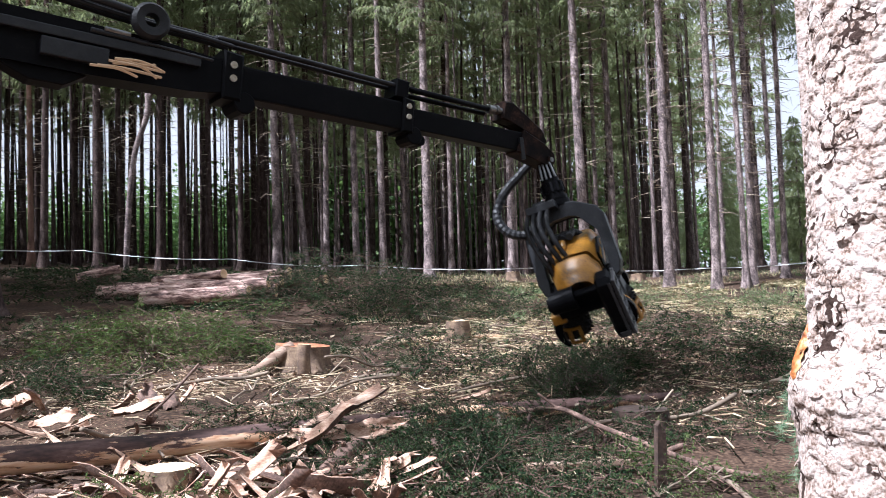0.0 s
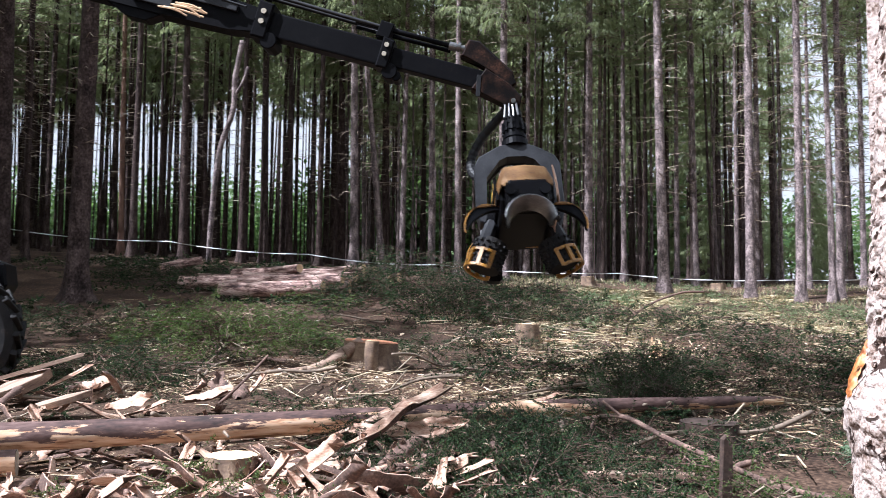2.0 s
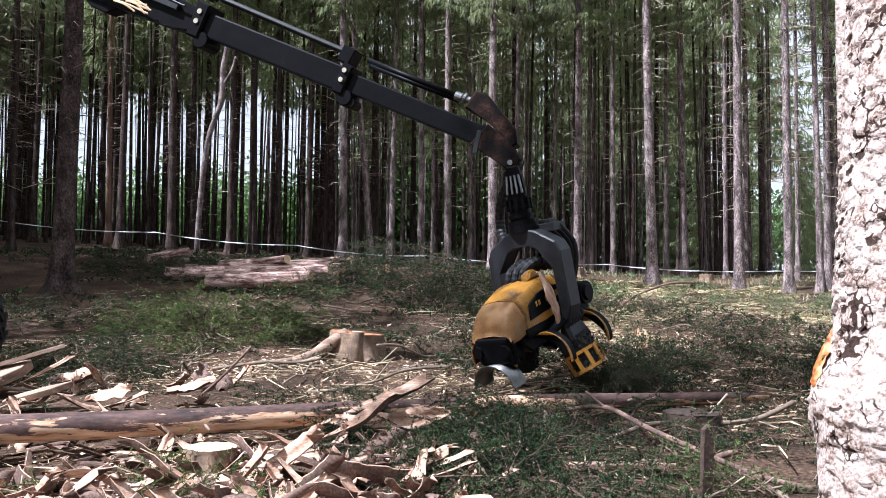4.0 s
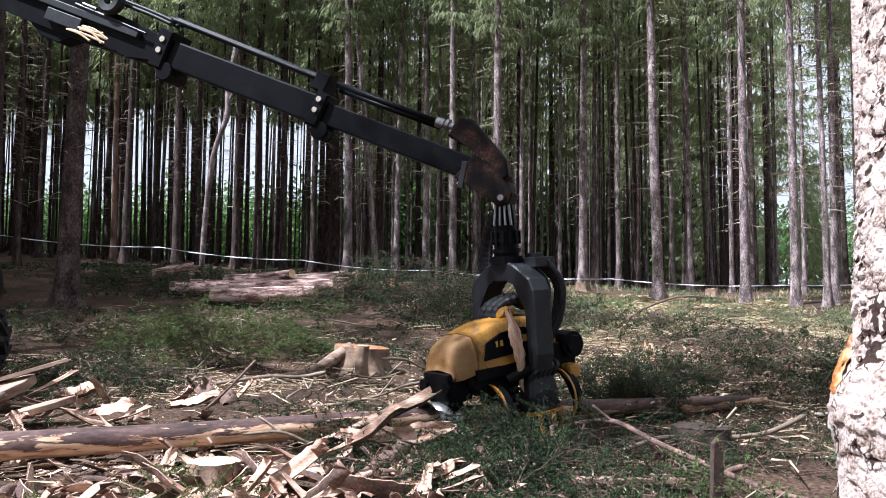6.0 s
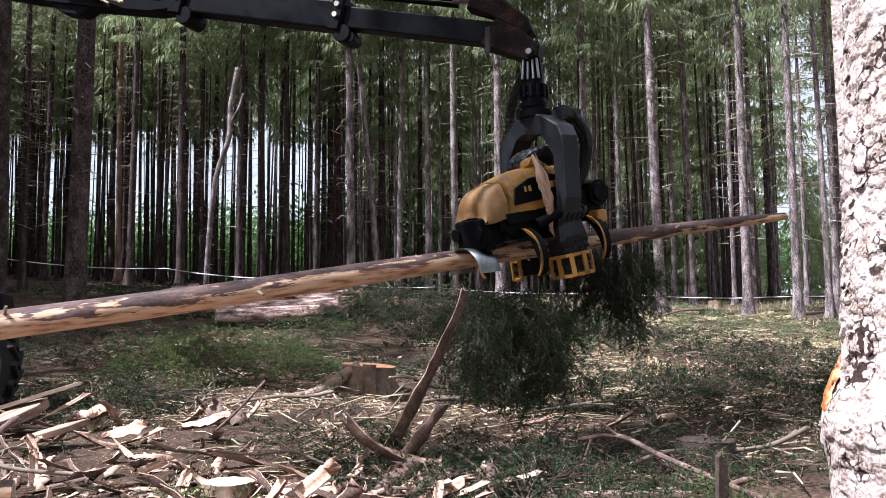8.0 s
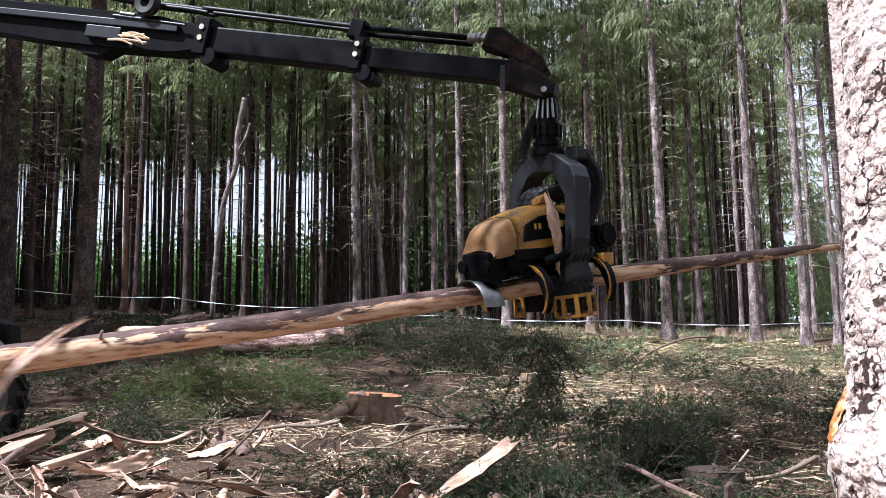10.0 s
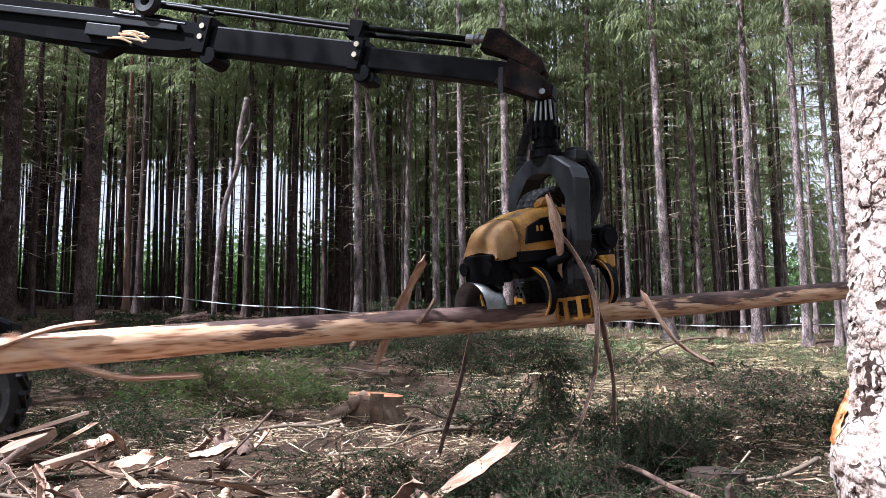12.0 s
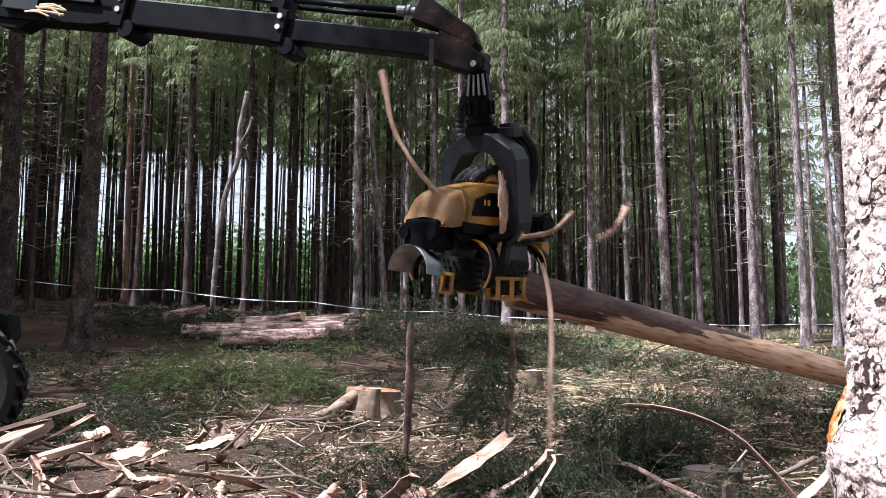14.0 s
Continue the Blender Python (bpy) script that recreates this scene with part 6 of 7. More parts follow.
    part("saw_box", s.data("saw_box", M_BLACK), body, "black saw box")
    # its ribbed outer cover, with open slots between the bars
    for x in (-0.635, -0.4):
        part("cover_rail", Shape().box((x, -0.41, -0.47), (x + 0.045, -0.372, 0.22), 0.008).data("cover_rail", M_PALE_GREY), body, "grey rail of the saw cover")
    for z in (-0.5, -0.36, -0.23, -0.1, 0.03, 0.16):
        part("cover_bar", Shape().box((-0.588, -0.41, z), (-0.402, -0.372, z + 0.055), 0.008).data("cover_bar", M_PALE_GREY), body, "grey bar of the saw cover")
    for x in (-0.63, -0.42):
        part("cover_rail", Shape().box((x, -0.36, -0.45) if x < -0.5 else (-0.66, -0.36, -0.45), (-0.642, -0.33, 0.2) if x < -0.5 else (-0.642, -0.25, -0.4), 0.004).data("cover_rail", M_PALE_GREY), body, "grey rail of the saw cover")
    part("saw_motor", Shape().tube((-0.46, 0.06, 0.08), (-0.46, 0.34, 0.08), 0.13, 0.12, 20).tube((-0.46, 0.34, 0.08), (-0.46, 0.37, 0.08), 0.09, 0.08, 20).data("saw_motor", M_BLACK), body, "round black saw motor")
    # feed rollers in their arms, one on each side
    rollers, knives = [], []
    for e in (1, -1):
        arm = part("roller_arm", Shape().plate([(-0.12, 0.06), (0.12, 0.06), (0.16, -0.18), (0.08, -0.42), (-0.1, -0.42), (-0.18, -0.18)], 0.0 if e > 0 else -0.13, 0.13 if e > 0 else 0.0, bevel=0.03).data("roller_arm", M_GREY), body, "grey roller arm", Matrix.Translation((-0.02, e * 0.27, -0.12)))
        s = Shape().tube((0, 0, -0.15), (0, 0, -0.46), 0.17, n=20)
        for i in range(16):
            a = i * math.pi / 8
            for z in (-0.2, -0.26, -0.32, -0.38, -0.43):
                s.box((0.165, -0.012, z - 0.012), (0.195, 0.012, z + 0.012), 0, Matrix.Rotation(a + z * 3, 4, "Z"))
        rollers.append((arm, e, 0))
        rollers.append((part("feed_roller", s.data("feed_roller", M_RUBBER), body, "black spiked feed roller"), e, 0))
        for z in (-0.48, -0.3):
            s = Shape().plate([(0.2 * math.cos(a), 0.2 * math.sin(a)) for a in np.linspace(-1.9, 1.9, 12)] + [(0.175 * math.cos(a), 0.175 * math.sin(a)) for a in np.linspace(1.9, -1.9, 12)], z - 0.03, z, "z", 0)
            rollers.append((part("cage_ring", s.data("cage_ring", M_YELLOW), body, "yellow ring of the roller guard"), e, 90 * e))
        for a in np.linspace(-1.9, 1.9, 7):
            s = Shape().box((0.178, -0.02, -0.5), (0.203, 0.02, -0.3), 0, Matrix.Rotation(a, 4, "Z"))
            rollers.append((part("cage_bar", s.data("cage_bar", M_YELLOW), body, "yellow bar of the roller guard"), e, 90 * e))
        for x, r0, mat in ((0.42, 0.25, M_STEEL), (-0.32, 0.25, M_YELLOW)):
            outer, inner, th = knife_data(e, r0)
            k = part("knife", Shape().plate(outer + inner, -0.03, 0.03, "x", 0.006).data("knife", M_BLACK), body, "curved delimbing knife", Matrix.Translation((x, e * 0.2, -0.1)))
            rim = [(a * 1.0, b) for a, b in outer] + [(a - e * 0.02 * math.cos(i * 0.19), b) for i, (a, b) in enumerate(reversed(outer))]
            s = Shape().plate(rim, 0.032, 0.05, "x", 0)
            knives.append((part("knife_rim", s.data("knife_rim", M_YELLOW), body, "yellow painted knife edge"), e, x))
            knives.append((k, e, x))
    s = Shape().tube((-0.38, -0.18, -0.1), (-0.38, 0.38, -0.14), 0.045).box((-0.44, 0.26, -0.2), (-0.32, 0.42, -0.08), 0.02)
    part("tilt_cylinder", s.data("tilt_cylinder", M_YELLOW), body, "yellow cylinder")
    part("knife_cylinder", Shape().tube((0.1, 0.36, -0.04), (0.32, 0.32, -0.1), 0.05).tube((-0.05, 0.36, -0.02), (0.1, 0.36, -0.04), 0.035).data("knife_cylinder", M_BLACK), body)
    for i in range(5):
        s = Shape().pipe([(-0.2 + 0.05 * i, 0.3, 0.0), (-0.18 + 0.06 * i, 0.42, -0.05), (-0.1 + 0.05 * i, 0.36, -0.16)], 0.022, 7)
        part("side_hose", s.data("side_hose", M_HOSE), body)
    me = strip_data(0.72, 0.115, 0.3, 0.4, 0.3, 77)
    me.materials[1] = M_STRIP_IN
    part("caught_bark", me, body, "pale bark strip hanging over the hood", Matrix.Translation((0.2, 0.37, 0.14)) @ Matrix(((-0.12, 0.99, 0.0, 0), (0.2, 0.02, 0.98, 0), (-0.97, -0.12, 0.2, 0), (0, 0, 0, 1))) @ pose(0, 0, 0, 180, 0, 0))
    return t, body, knives, rollers


HEAD, HEAD_BODY, KNIVES, ROLLERS = build_head()


# ---- the stem being worked ----
STEM_LEN = 18.0


def build_stem():
    """Its top end lies at the origin, the butt 18 m down -x."""
    t = thing("felled_spruce", "long felled spruce trunk, bark half torn off", "felled tree")
    n, segs = 28, 90
    V, F = [], []
    for i in range(segs + 1):
        s = STEM_LEN * i / segs
        d = float(np.interp(s, [0, 0.6, 2.7, 6, 12, 15.6, 17.4, 18], [0.08, 0.11, 0.165, 0.205, 0.26, 0.29, 0.34, 0.38]))
        for k in range(n):
            a = 2 * math.pi * k / n
            rr = d / 2 * (1 + 0.05 * noise.noise((s * 1.6, math.cos(a) * 1.4, math.sin(a) * 1.4)) + 0.02 * noise.noise((s * 6, math.cos(a) * 5, math.sin(a) * 5)))
            V.append((-s, rr * math.cos(a), rr * math.sin(a) + 0.02 * math.sin(s * 0.7)))
    F = [(i * n + k, i * n + (k + 1) % n, (i + 1) * n + (k + 1) % n, (i + 1) * n + k) for i in range(segs) for k in range(n)]
    part("bark", mesh("bark", V, F, M_STEM, smooth=True), t)
    for e, side in ((0, 1), (segs, -1)):
        ring = V[e * n:(e + 1) * n]
        c = [sum(p[i] for p in ring) / n for i in range(3)]
        W = [(p[0] + side * 0.003, p[1], p[2]) for p in ring] + [(c[0] + side * 0.006, c[1], c[2])]
        part("cut_end", mesh("cut_end", W, [(k, (k + 1) % n, n) for k in range(n)], M_CUT), t, "pale sawn end")
    q = random.Random(12)
    for i in range(14):
        s = q.uniform(0.5, 9)
        a = q.uniform(0, 6.28)
        r0 = float(np.interp(s, [0, 9], [0.06, 0.14]))
        ln = q.uniform(0.03, 0.1)
        part("branch_stub", Shape().tube((-s, r0 * 0.8 * math.cos(a), r0 * 0.8 * math.sin(a)), (-s + ln * 0.4, (r0 + ln) * math.cos(a), (r0 + ln) * math.sin(a)), 0.014, 0.009, 6).data("branch_stub", M_TWIG), t)
    return t


STEM = build_stem()

# boughs that the head drags up and drops again
BOUGHS = thing("bough_bunch", "bunch of green spruce boughs torn off the stem", "branches")
tagged(part("foliage", heap_mesh("foliage", FINE, 250, 0.5, 0.24, 0.75, 31, hang=True), BOUGHS), kind="stuff")
TAIL = thing("bough_bunch", "thin dark green bough hanging from the head", "branches")
tagged(part("foliage", heap_mesh("foliage", FINE, 60, 0.09, 0.09, 0.75, 33, hang=True), TAIL), kind="stuff")
REAR_BOUGHS = thing("bough_bunch", "bunch of green spruce boughs round the stem", "branches")
tagged(part("foliage", heap_mesh("foliage", FINE, 200, 0.4, 0.22, 0.6, 35, hang=True), REAR_BOUGHS), kind="stuff")
BUNDLE = [thing("bark_strip", "long torn bark strip hanging off the stem", "bark strip", "loose bark strips", data=strip_data(ln, w, 0.6, b, tw, 90 + i)) for i, (ln, w, b, tw) in enumerate(((1.5, 0.19, 0.5, 0.8), (0.9, 0.2, 0.9, 0.6), (1.0, 0.15, 1.3, 1.0)))]


def flying():
    rows = [(1.2, 0.09, 0.8, 0.6), (0.9, 0.07, 1.2, 0.8), (0.9, 0.09, 0.9, 1.2), (2.5, 0.085, -1.3, 0.7), (1.2, 0.09, 0.4, 0.5), (1.15, 0.08, -0.5, 0.5), (1.4, 0.13, 0.5, 0.6), (2.5, 0.1, -0.6, 0.8), (0.5, 0.1, 0.8, 0.8), (0.45, 0.11, 0.7, 1.0)]
    return [thing("bark_strip", "long curling strip of bark torn off by the rollers", "bark strip", "loose bark strips", data=strip_data(ln, w, 0.5, b, tw, 120 + i)) for i, (ln, w, b, tw) in enumerate(rows)]


FLYING = flying()
# fresh inner bark, pale on both sides
for i in (0, 2, 6, 7, 8, 9):
    FLYING[i].data.materials[1] = M_STRIP_IN


# ---- motion of the crane, the head, the stem and the debris ----
def along(a, b, up=(0, 0, 1)):
    """The pose at a whose x axis points to b, z as near to up as may be."""
    a, b = Vector(a), Vector(b)
    x = (b - a).normalized()
    y = Vector(up).cross(x).normalized()
    z = x.cross(y)
    m = Matrix((x, y, z)).transposed().to_4x4()
    m.translation = a
    return m


def spanning(a, b, roll=0.0):
    """A strip whose middle lies between a and b and whose length runs from a to b."""
    a, b = Vector(a), Vector(b)
    m = along((0, 0, 0), b - a) @ pose(0, 0, 0, roll)
    m.translation = (a + b) / 2
    return m


def motions():
    # seconds, end of the outer section, end of the inner section
    boom = [
        (0, (-2.04, 7.11, 3.58), (1.07, 9.37, 3.30)),
        (0.5, (-2.18, 7.48, 3.75), (1.10, 9.33, 3.37)),
        (1, (-2.36, 7.66, 4.02), (0.71, 9.22, 3.70)),
        (1.5, (-2.62, 8.21, 4.37), (0.27, 9.23, 3.94)),
        (2, (-3.03, 9.17, 4.79), (-0.10, 9.29, 4.00)),
        (2.5, (-3.33, 9.70, 4.89), (0.03, 9.32, 3.58)),
        (3, (-3.67, 9.72, 4.97), (-0.05, 9.12, 3.40)),
        (3.5, (-3.68, 9.70, 4.92), (0.10, 8.81, 3.19)),
        (6, (-3.69, 8.37, 4.24), (-0.06, 7.53, 2.69)),
        (6.5, (-3.68, 8.34, 4.30), (-0.03, 7.53, 2.81)),
        (7, (-3.63, 8.31, 4.55), (0.00, 7.49, 3.31)),
        (7.5, (-3.64, 8.43, 4.88), (0.12, 7.42, 3.75)),
        (8, (-3.64, 8.46, 5.17), (0.17, 7.48, 4.24)),
        (8.5, (-3.49, 8.45, 5.18), (0.28, 7.52, 4.36)),
        (9, (-3.42, 8.44, 5.09), (0.30, 7.54, 4.26)),
        (11.5, (-3.46, 8.33, 5.02), (0.23, 7.41, 4.12)),
        (12, (-3.44, 8.33, 5.02), (0.23, 7.43, 4.13)),
        (12.5, (-3.46, 8.29, 5.00), (0.22, 7.43, 4.15)),
        (13, (-3.41, 8.09, 4.93), (0.18, 7.48, 4.19)),
        (13.5, (-3.79, 8.16, 5.06), (-0.06, 7.36, 4.18)),
        (14, (-4.20, 7.97, 5.12), (-0.40, 7.07, 4.25)),
    ]
    # seconds, pin, top of the yoke, heading, nose down
    head = [
        (0, (1.06, 9.35, 3.15), (1.20, 9.25, 2.61), 70, -36),
        (0.5, (1.07, 9.33, 3.22), (1.00, 9.01, 2.74), 70, -36),
        (1, (0.69, 9.21, 3.56), (0.69, 9.11, 2.98), 62, -34),
        (1.5, (0.25, 9.21, 3.79), (0.36, 9.31, 3.22), 346, 3),
        (2, (-0.15, 9.28, 3.86), (-0.11, 9.08, 3.31), 275, 0),
        (2.5, (-0.04, 9.31, 3.44), (-0.30, 9.32, 2.92), 240, 14),
        (3, (-0.11, 9.12, 3.26), (-0.15, 9.20, 2.67), 212, 6),
        (3.5, (0.04, 8.83, 3.05), (0.16, 8.88, 2.43), 232, 9),
        (6, (-0.12, 7.55, 2.56), (-0.09, 7.58, 1.98), 217, 5),
        (6.5, (-0.09, 7.55, 2.67), (-0.05, 7.59, 2.10), 217, 5),
        (7, (-0.05, 7.50, 3.17), (-0.02, 7.58, 2.59), 217, 7),
        (7.5, (0.07, 7.44, 3.60), (0.07, 7.46, 3.02), 217, 8),
        (8, (0.13, 7.49, 4.10), (0.15, 7.52, 3.52), 217, 9),
        (8.5, (0.24, 7.53, 4.22), (0.24, 7.51, 3.64), 216, 7),
        (9, (0.26, 7.55, 4.11), (0.25, 7.55, 3.54), 217, 9),
        (11.5, (0.19, 7.42, 3.98), (0.18, 7.47, 3.40), 219, 6),
        (12, (0.19, 7.44, 3.98), (0.19, 7.48, 3.41), 219, 6),
        (12.5, (0.18, 7.44, 4.00), (0.18, 7.49, 3.43), 219, 1),
        (13, (0.15, 7.48, 4.04), (0.16, 7.50, 3.47), 222, -9),
        (13.5, (-0.10, 7.37, 4.03), (-0.10, 7.35, 3.45), 224, -8),
        (14, (-0.43, 7.08, 4.11), (-0.41, 7.22, 3.55), 230, -10),
    ]
    # seconds, top end of the stem, way from butt to top
    stem = [
        (0, (2.63, 8.77, 0.48), (0.898, 0.440, -0.009)),
        (0.5, (2.63, 8.73, 0.88), (0.897, 0.440, 0.037)),
        (1, (2.64, 8.75, 0.54), (0.897, 0.441, -0.012)),
        (1.5, (2.63, 8.76, 0.57), (0.897, 0.442, -0.008)),
        (2, (2.63, 8.75, 0.59), (0.897, 0.442, 0.000)),
        (2.5, (2.63, 8.75, 0.59), (0.897, 0.443, -0.003)),
        (3, (2.63, 8.74, 0.55), (0.897, 0.441, -0.008)),
        (3.5, (2.64, 8.73, 0.53), (0.897, 0.441, -0.010)),
        (6, (2.58, 8.90, 0.63), (0.899, 0.438, 0.013)),
        (6.5, (2.54, 8.87, 0.86), (0.899, 0.438, 0.026)),
        (7, (2.60, 8.86, 1.55), (0.896, 0.437, 0.085)),
        (7.5, (2.66, 8.75, 2.13), (0.892, 0.434, 0.129)),
        (8, (2.82, 8.85, 2.69), (0.890, 0.433, 0.144)),
        (8.5, (3.04, 8.89, 2.69), (0.893, 0.434, 0.121)),
        (9, (2.89, 8.86, 2.81), (0.886, 0.431, 0.170)),
        (11.5, (5.97, 10.31, 2.43), (0.897, 0.436, 0.074)),
        (12, (7.48, 11.07, 2.57), (0.896, 0.437, 0.078)),
        (12.5, (9.66, 12.14, 2.34), (0.898, 0.439, 0.031)),
        (13, (11.61, 13.16, -0.11), (0.884, 0.435, -0.171)),
        (13.5, (13.86, 14.22, -0.33), (0.886, 0.436, -0.160)),
        (14, (15.69, 15.12, -1.50), (0.879, 0.431, -0.202)),
    ]
    walk(BOOM, [(t, along(a, b)) for t, a, b in boom])
    reach = [(t, (Vector(b) - Vector(a)).length) for t, a, b in boom]
    walk(BOOM_MID, [(t, pose(ln * 0.485, 0, 0)) for t, ln in reach])
    walk(BOOM_TIP, [(t, pose(ln, 0, 0)) for t, ln in reach])

    def hung(p, y, turn_z):
        z = (Vector(p) - Vector(y)).normalized()
        x = Vector((math.cos(radians(turn_z)), math.sin(radians(turn_z)), 0))
        yy = z.cross(x).normalized()
        m = Matrix((yy.cross(z), yy, z)).transposed().to_4x4()
        return m

    def at(m, p):
        m = m.copy()
        m.translation = Vector(p)
        return m

    walk(ROTATOR, [(t, at(hung(p, y, -12), p)) for t, p, y, hd, dip in head])
    walk(SWIVEL_HOSE, [(t, pose(0, 0, 0, 0, 0, a)) for t, a in ((0, 5), (1.4, -5), (2, -30), (2.5, -58), (14, -58))])
    walk(HEAD, [(t, at(hung(p, y, hd), y)) for t, p, y, hd, dip in head])
    walk(HEAD_BODY, [(t, pose(0, 0, -0.9, 0, dip, 0)) for t, p, y, hd, dip in head])
    grips = [(0, -24), (1, -20), (1.5, 12), (2, 26), (3.5, 26), (5.4, 26), (5.9, -8), (8.9, -8), (11.5, -6), (13.6, -6), (14, -2)]
    for k, e, x in KNIVES:
        walk(k, [(t, pose(x, e * 0.2, -0.1, e * (a if x > 0 else a * 0.6), 0, 0)) for t, a in grips])
    for k, e, rz in ROLLERS:
        walk(k, [(t, pose(-0.02, e * 0.27, -0.12, e * max(a, 4) * 0.8, 0, 0) @ pose(0, 0, 0, 0, 0, rz)) for t, a in grips])
    walk(STEM, [(t, along(Vector(p) - Vector(u), p) @ pose(1, 0, 0)) for t, p, u in stem])

    # boughs: on the ground, carried up under the head, dropped
    walk(BOUGHS, [(0, pose(-0.20, 6.20, 0.29, -85, 0, 0)), (6.3, pose(-0.20, 6.20, 0.29, -85, 0, 0)), (7, pose(-0.39, 7.16, 1.10, 0, 0, 10)), (7.5, pose(-0.17, 7.17, 1.36, 0, 0, 14)), (8, pose(-0.12, 7.16, 1.94, 0, 0, 20)), (8.2, pose(-0.08, 7.18, 1.70, 0, 0, 24)), (8.5, pose(-0.00, 7.02, 1.29, 35, 10, 20)), (8.9, pose(0.32, 5.95, 0.44, 88, 0, 20)), (14, pose(0.32, 5.98, 0.45, 88, 0, 20))])
    walk(REAR_BOUGHS, [(0, pose(1.20, 8.10, 0.64, 90, 0, 0)), (6.1, pose(1.20, 8.10, 0.64, 90, 0, 0)), (6.5, pose(0.61, 7.60, 0.87, 0, 0, 0)), (7, pose(0.73, 7.85, 1.38, 0, 0, 0)), (7.5, pose(0.74, 7.82, 1.77, 0, 0, 0)), (8, pose(0.85, 7.81, 2.29, 0, 0, 0)), (8.25, pose(0.79, 7.81, 2.14, 0, 10, 20)), (8.5, pose(0.86, 7.66, 1.57, 40, 20, 10)), (8.9, pose(1.17, 7.05, 0.66, 90, 0, 10)), (14, pose(1.16, 7.08, 0.68, 90, 0, 10))])
    walk(TAIL, [(0, pose(0.70, 6.50, 0.51, 0, 88, 0)), (6.4, pose(0.70, 6.44, 0.55, 0, 88, 0)), (7, pose(0.15, 7.31, 0.99, 0, 30, 0)), (8, pose(0.20, 7.20, 1.78, 0, 0, 0)), (8.5, pose(0.05, 7.27, 1.86, 0, 0, 0)), (9, pose(0.01, 7.29, 1.86, 0, 0, 0)), (11.5, pose(0.21, 7.30, 1.70, 0, 0, 0)), (12, pose(0.16, 7.31, 1.70, 0, 0, 0)), (12.5, pose(0.25, 7.32, 1.69, 0, 0, 0)), (13, pose(0.10, 7.36, 1.72, 0, 0, 0)), (13.5, pose(0.03, 7.24, 1.74, 0, 0, 0)), (14, pose(-0.39, 7.05, 1.86, 0, 0, 0))])
    walk(BUNDLE[0], [(0, spanning((-1.90, 6.30, 0.54), (-0.70, 6.90, 0.64), 0)), (6, spanning((-1.90, 6.30, 0.54), (-0.70, 6.90, 0.64), 0)), (6.5, spanning((-0.94, 6.76, 0.71), (-1.28, 6.77, -0.13), 0)), (7, spanning((-0.88, 6.70, 1.22), (-1.13, 6.75, -0.13), 0)), (7.5, spanning((-0.86, 6.71, 1.34), (-1.10, 6.78, -0.01), 0)), (8, spanning((-0.63, 6.62, 1.83), (-0.92, 6.71, 0.53), 0)), (8.5, spanning((-0.79, 6.39, 0.88), (-0.89, 6.44, 0.35), 0)), (8.9, spanning((-0.83, 5.85, 0.52), (-0.53, 6.05, 0.59), 0)), (14, spanning((-0.83, 5.87, 0.53), (-0.54, 6.07, 0.60), 0))])
    walk(BUNDLE[1], [(0, spanning((-1.60, 6.10, 0.58), (-0.90, 6.30, 0.54), 0)), (6, spanning((-1.60, 6.10, 0.58), (-0.90, 6.30, 0.54), 0)), (6.5, spanning((-1.87, 6.48, 0.60), (-1.33, 6.55, 0.28), 0)), (7, spanning((-1.95, 6.42, 0.92), (-1.28, 6.50, 0.55), 0)), (7.5, spanning((-1.27, 6.40, 0.91), (-0.52, 6.49, 0.43), 0)), (8, spanning((-1.21, 6.25, 0.88), (-0.86, 6.33, 0.33), 0)), (8.4, spanning((-1.24, 5.63, 0.51), (-0.94, 5.43, 0.49), 0)), (14, spanning((-1.23, 5.67, 0.52), (-0.93, 5.47, 0.50), 0))])
    walk(BUNDLE[2], [(0, spanning((-1.30, 6.20, 0.64), (-0.60, 6.40, 0.55), 60)), (6, spanning((-1.30, 6.20, 0.64), (-0.60, 6.40, 0.55), 60)), (6.5, spanning((-1.11, 6.65, 0.67), (-0.85, 6.70, 0.17), 60)), (7, spanning((-1.33, 6.57, 1.02), (-0.84, 6.64, 0.49), 60)), (7.5, spanning((-1.01, 6.52, 0.85), (-1.39, 6.54, 0.13), 60)), (8, spanning((-0.67, 6.49, 1.01), (-1.09, 6.52, 0.25), 60)), (8.4, spanning((-1.04, 5.83, 0.52), (-0.74, 5.63, 0.51), 60)), (14, spanning((-1.03, 5.87, 0.53), (-0.73, 5.67, 0.52), 60))])
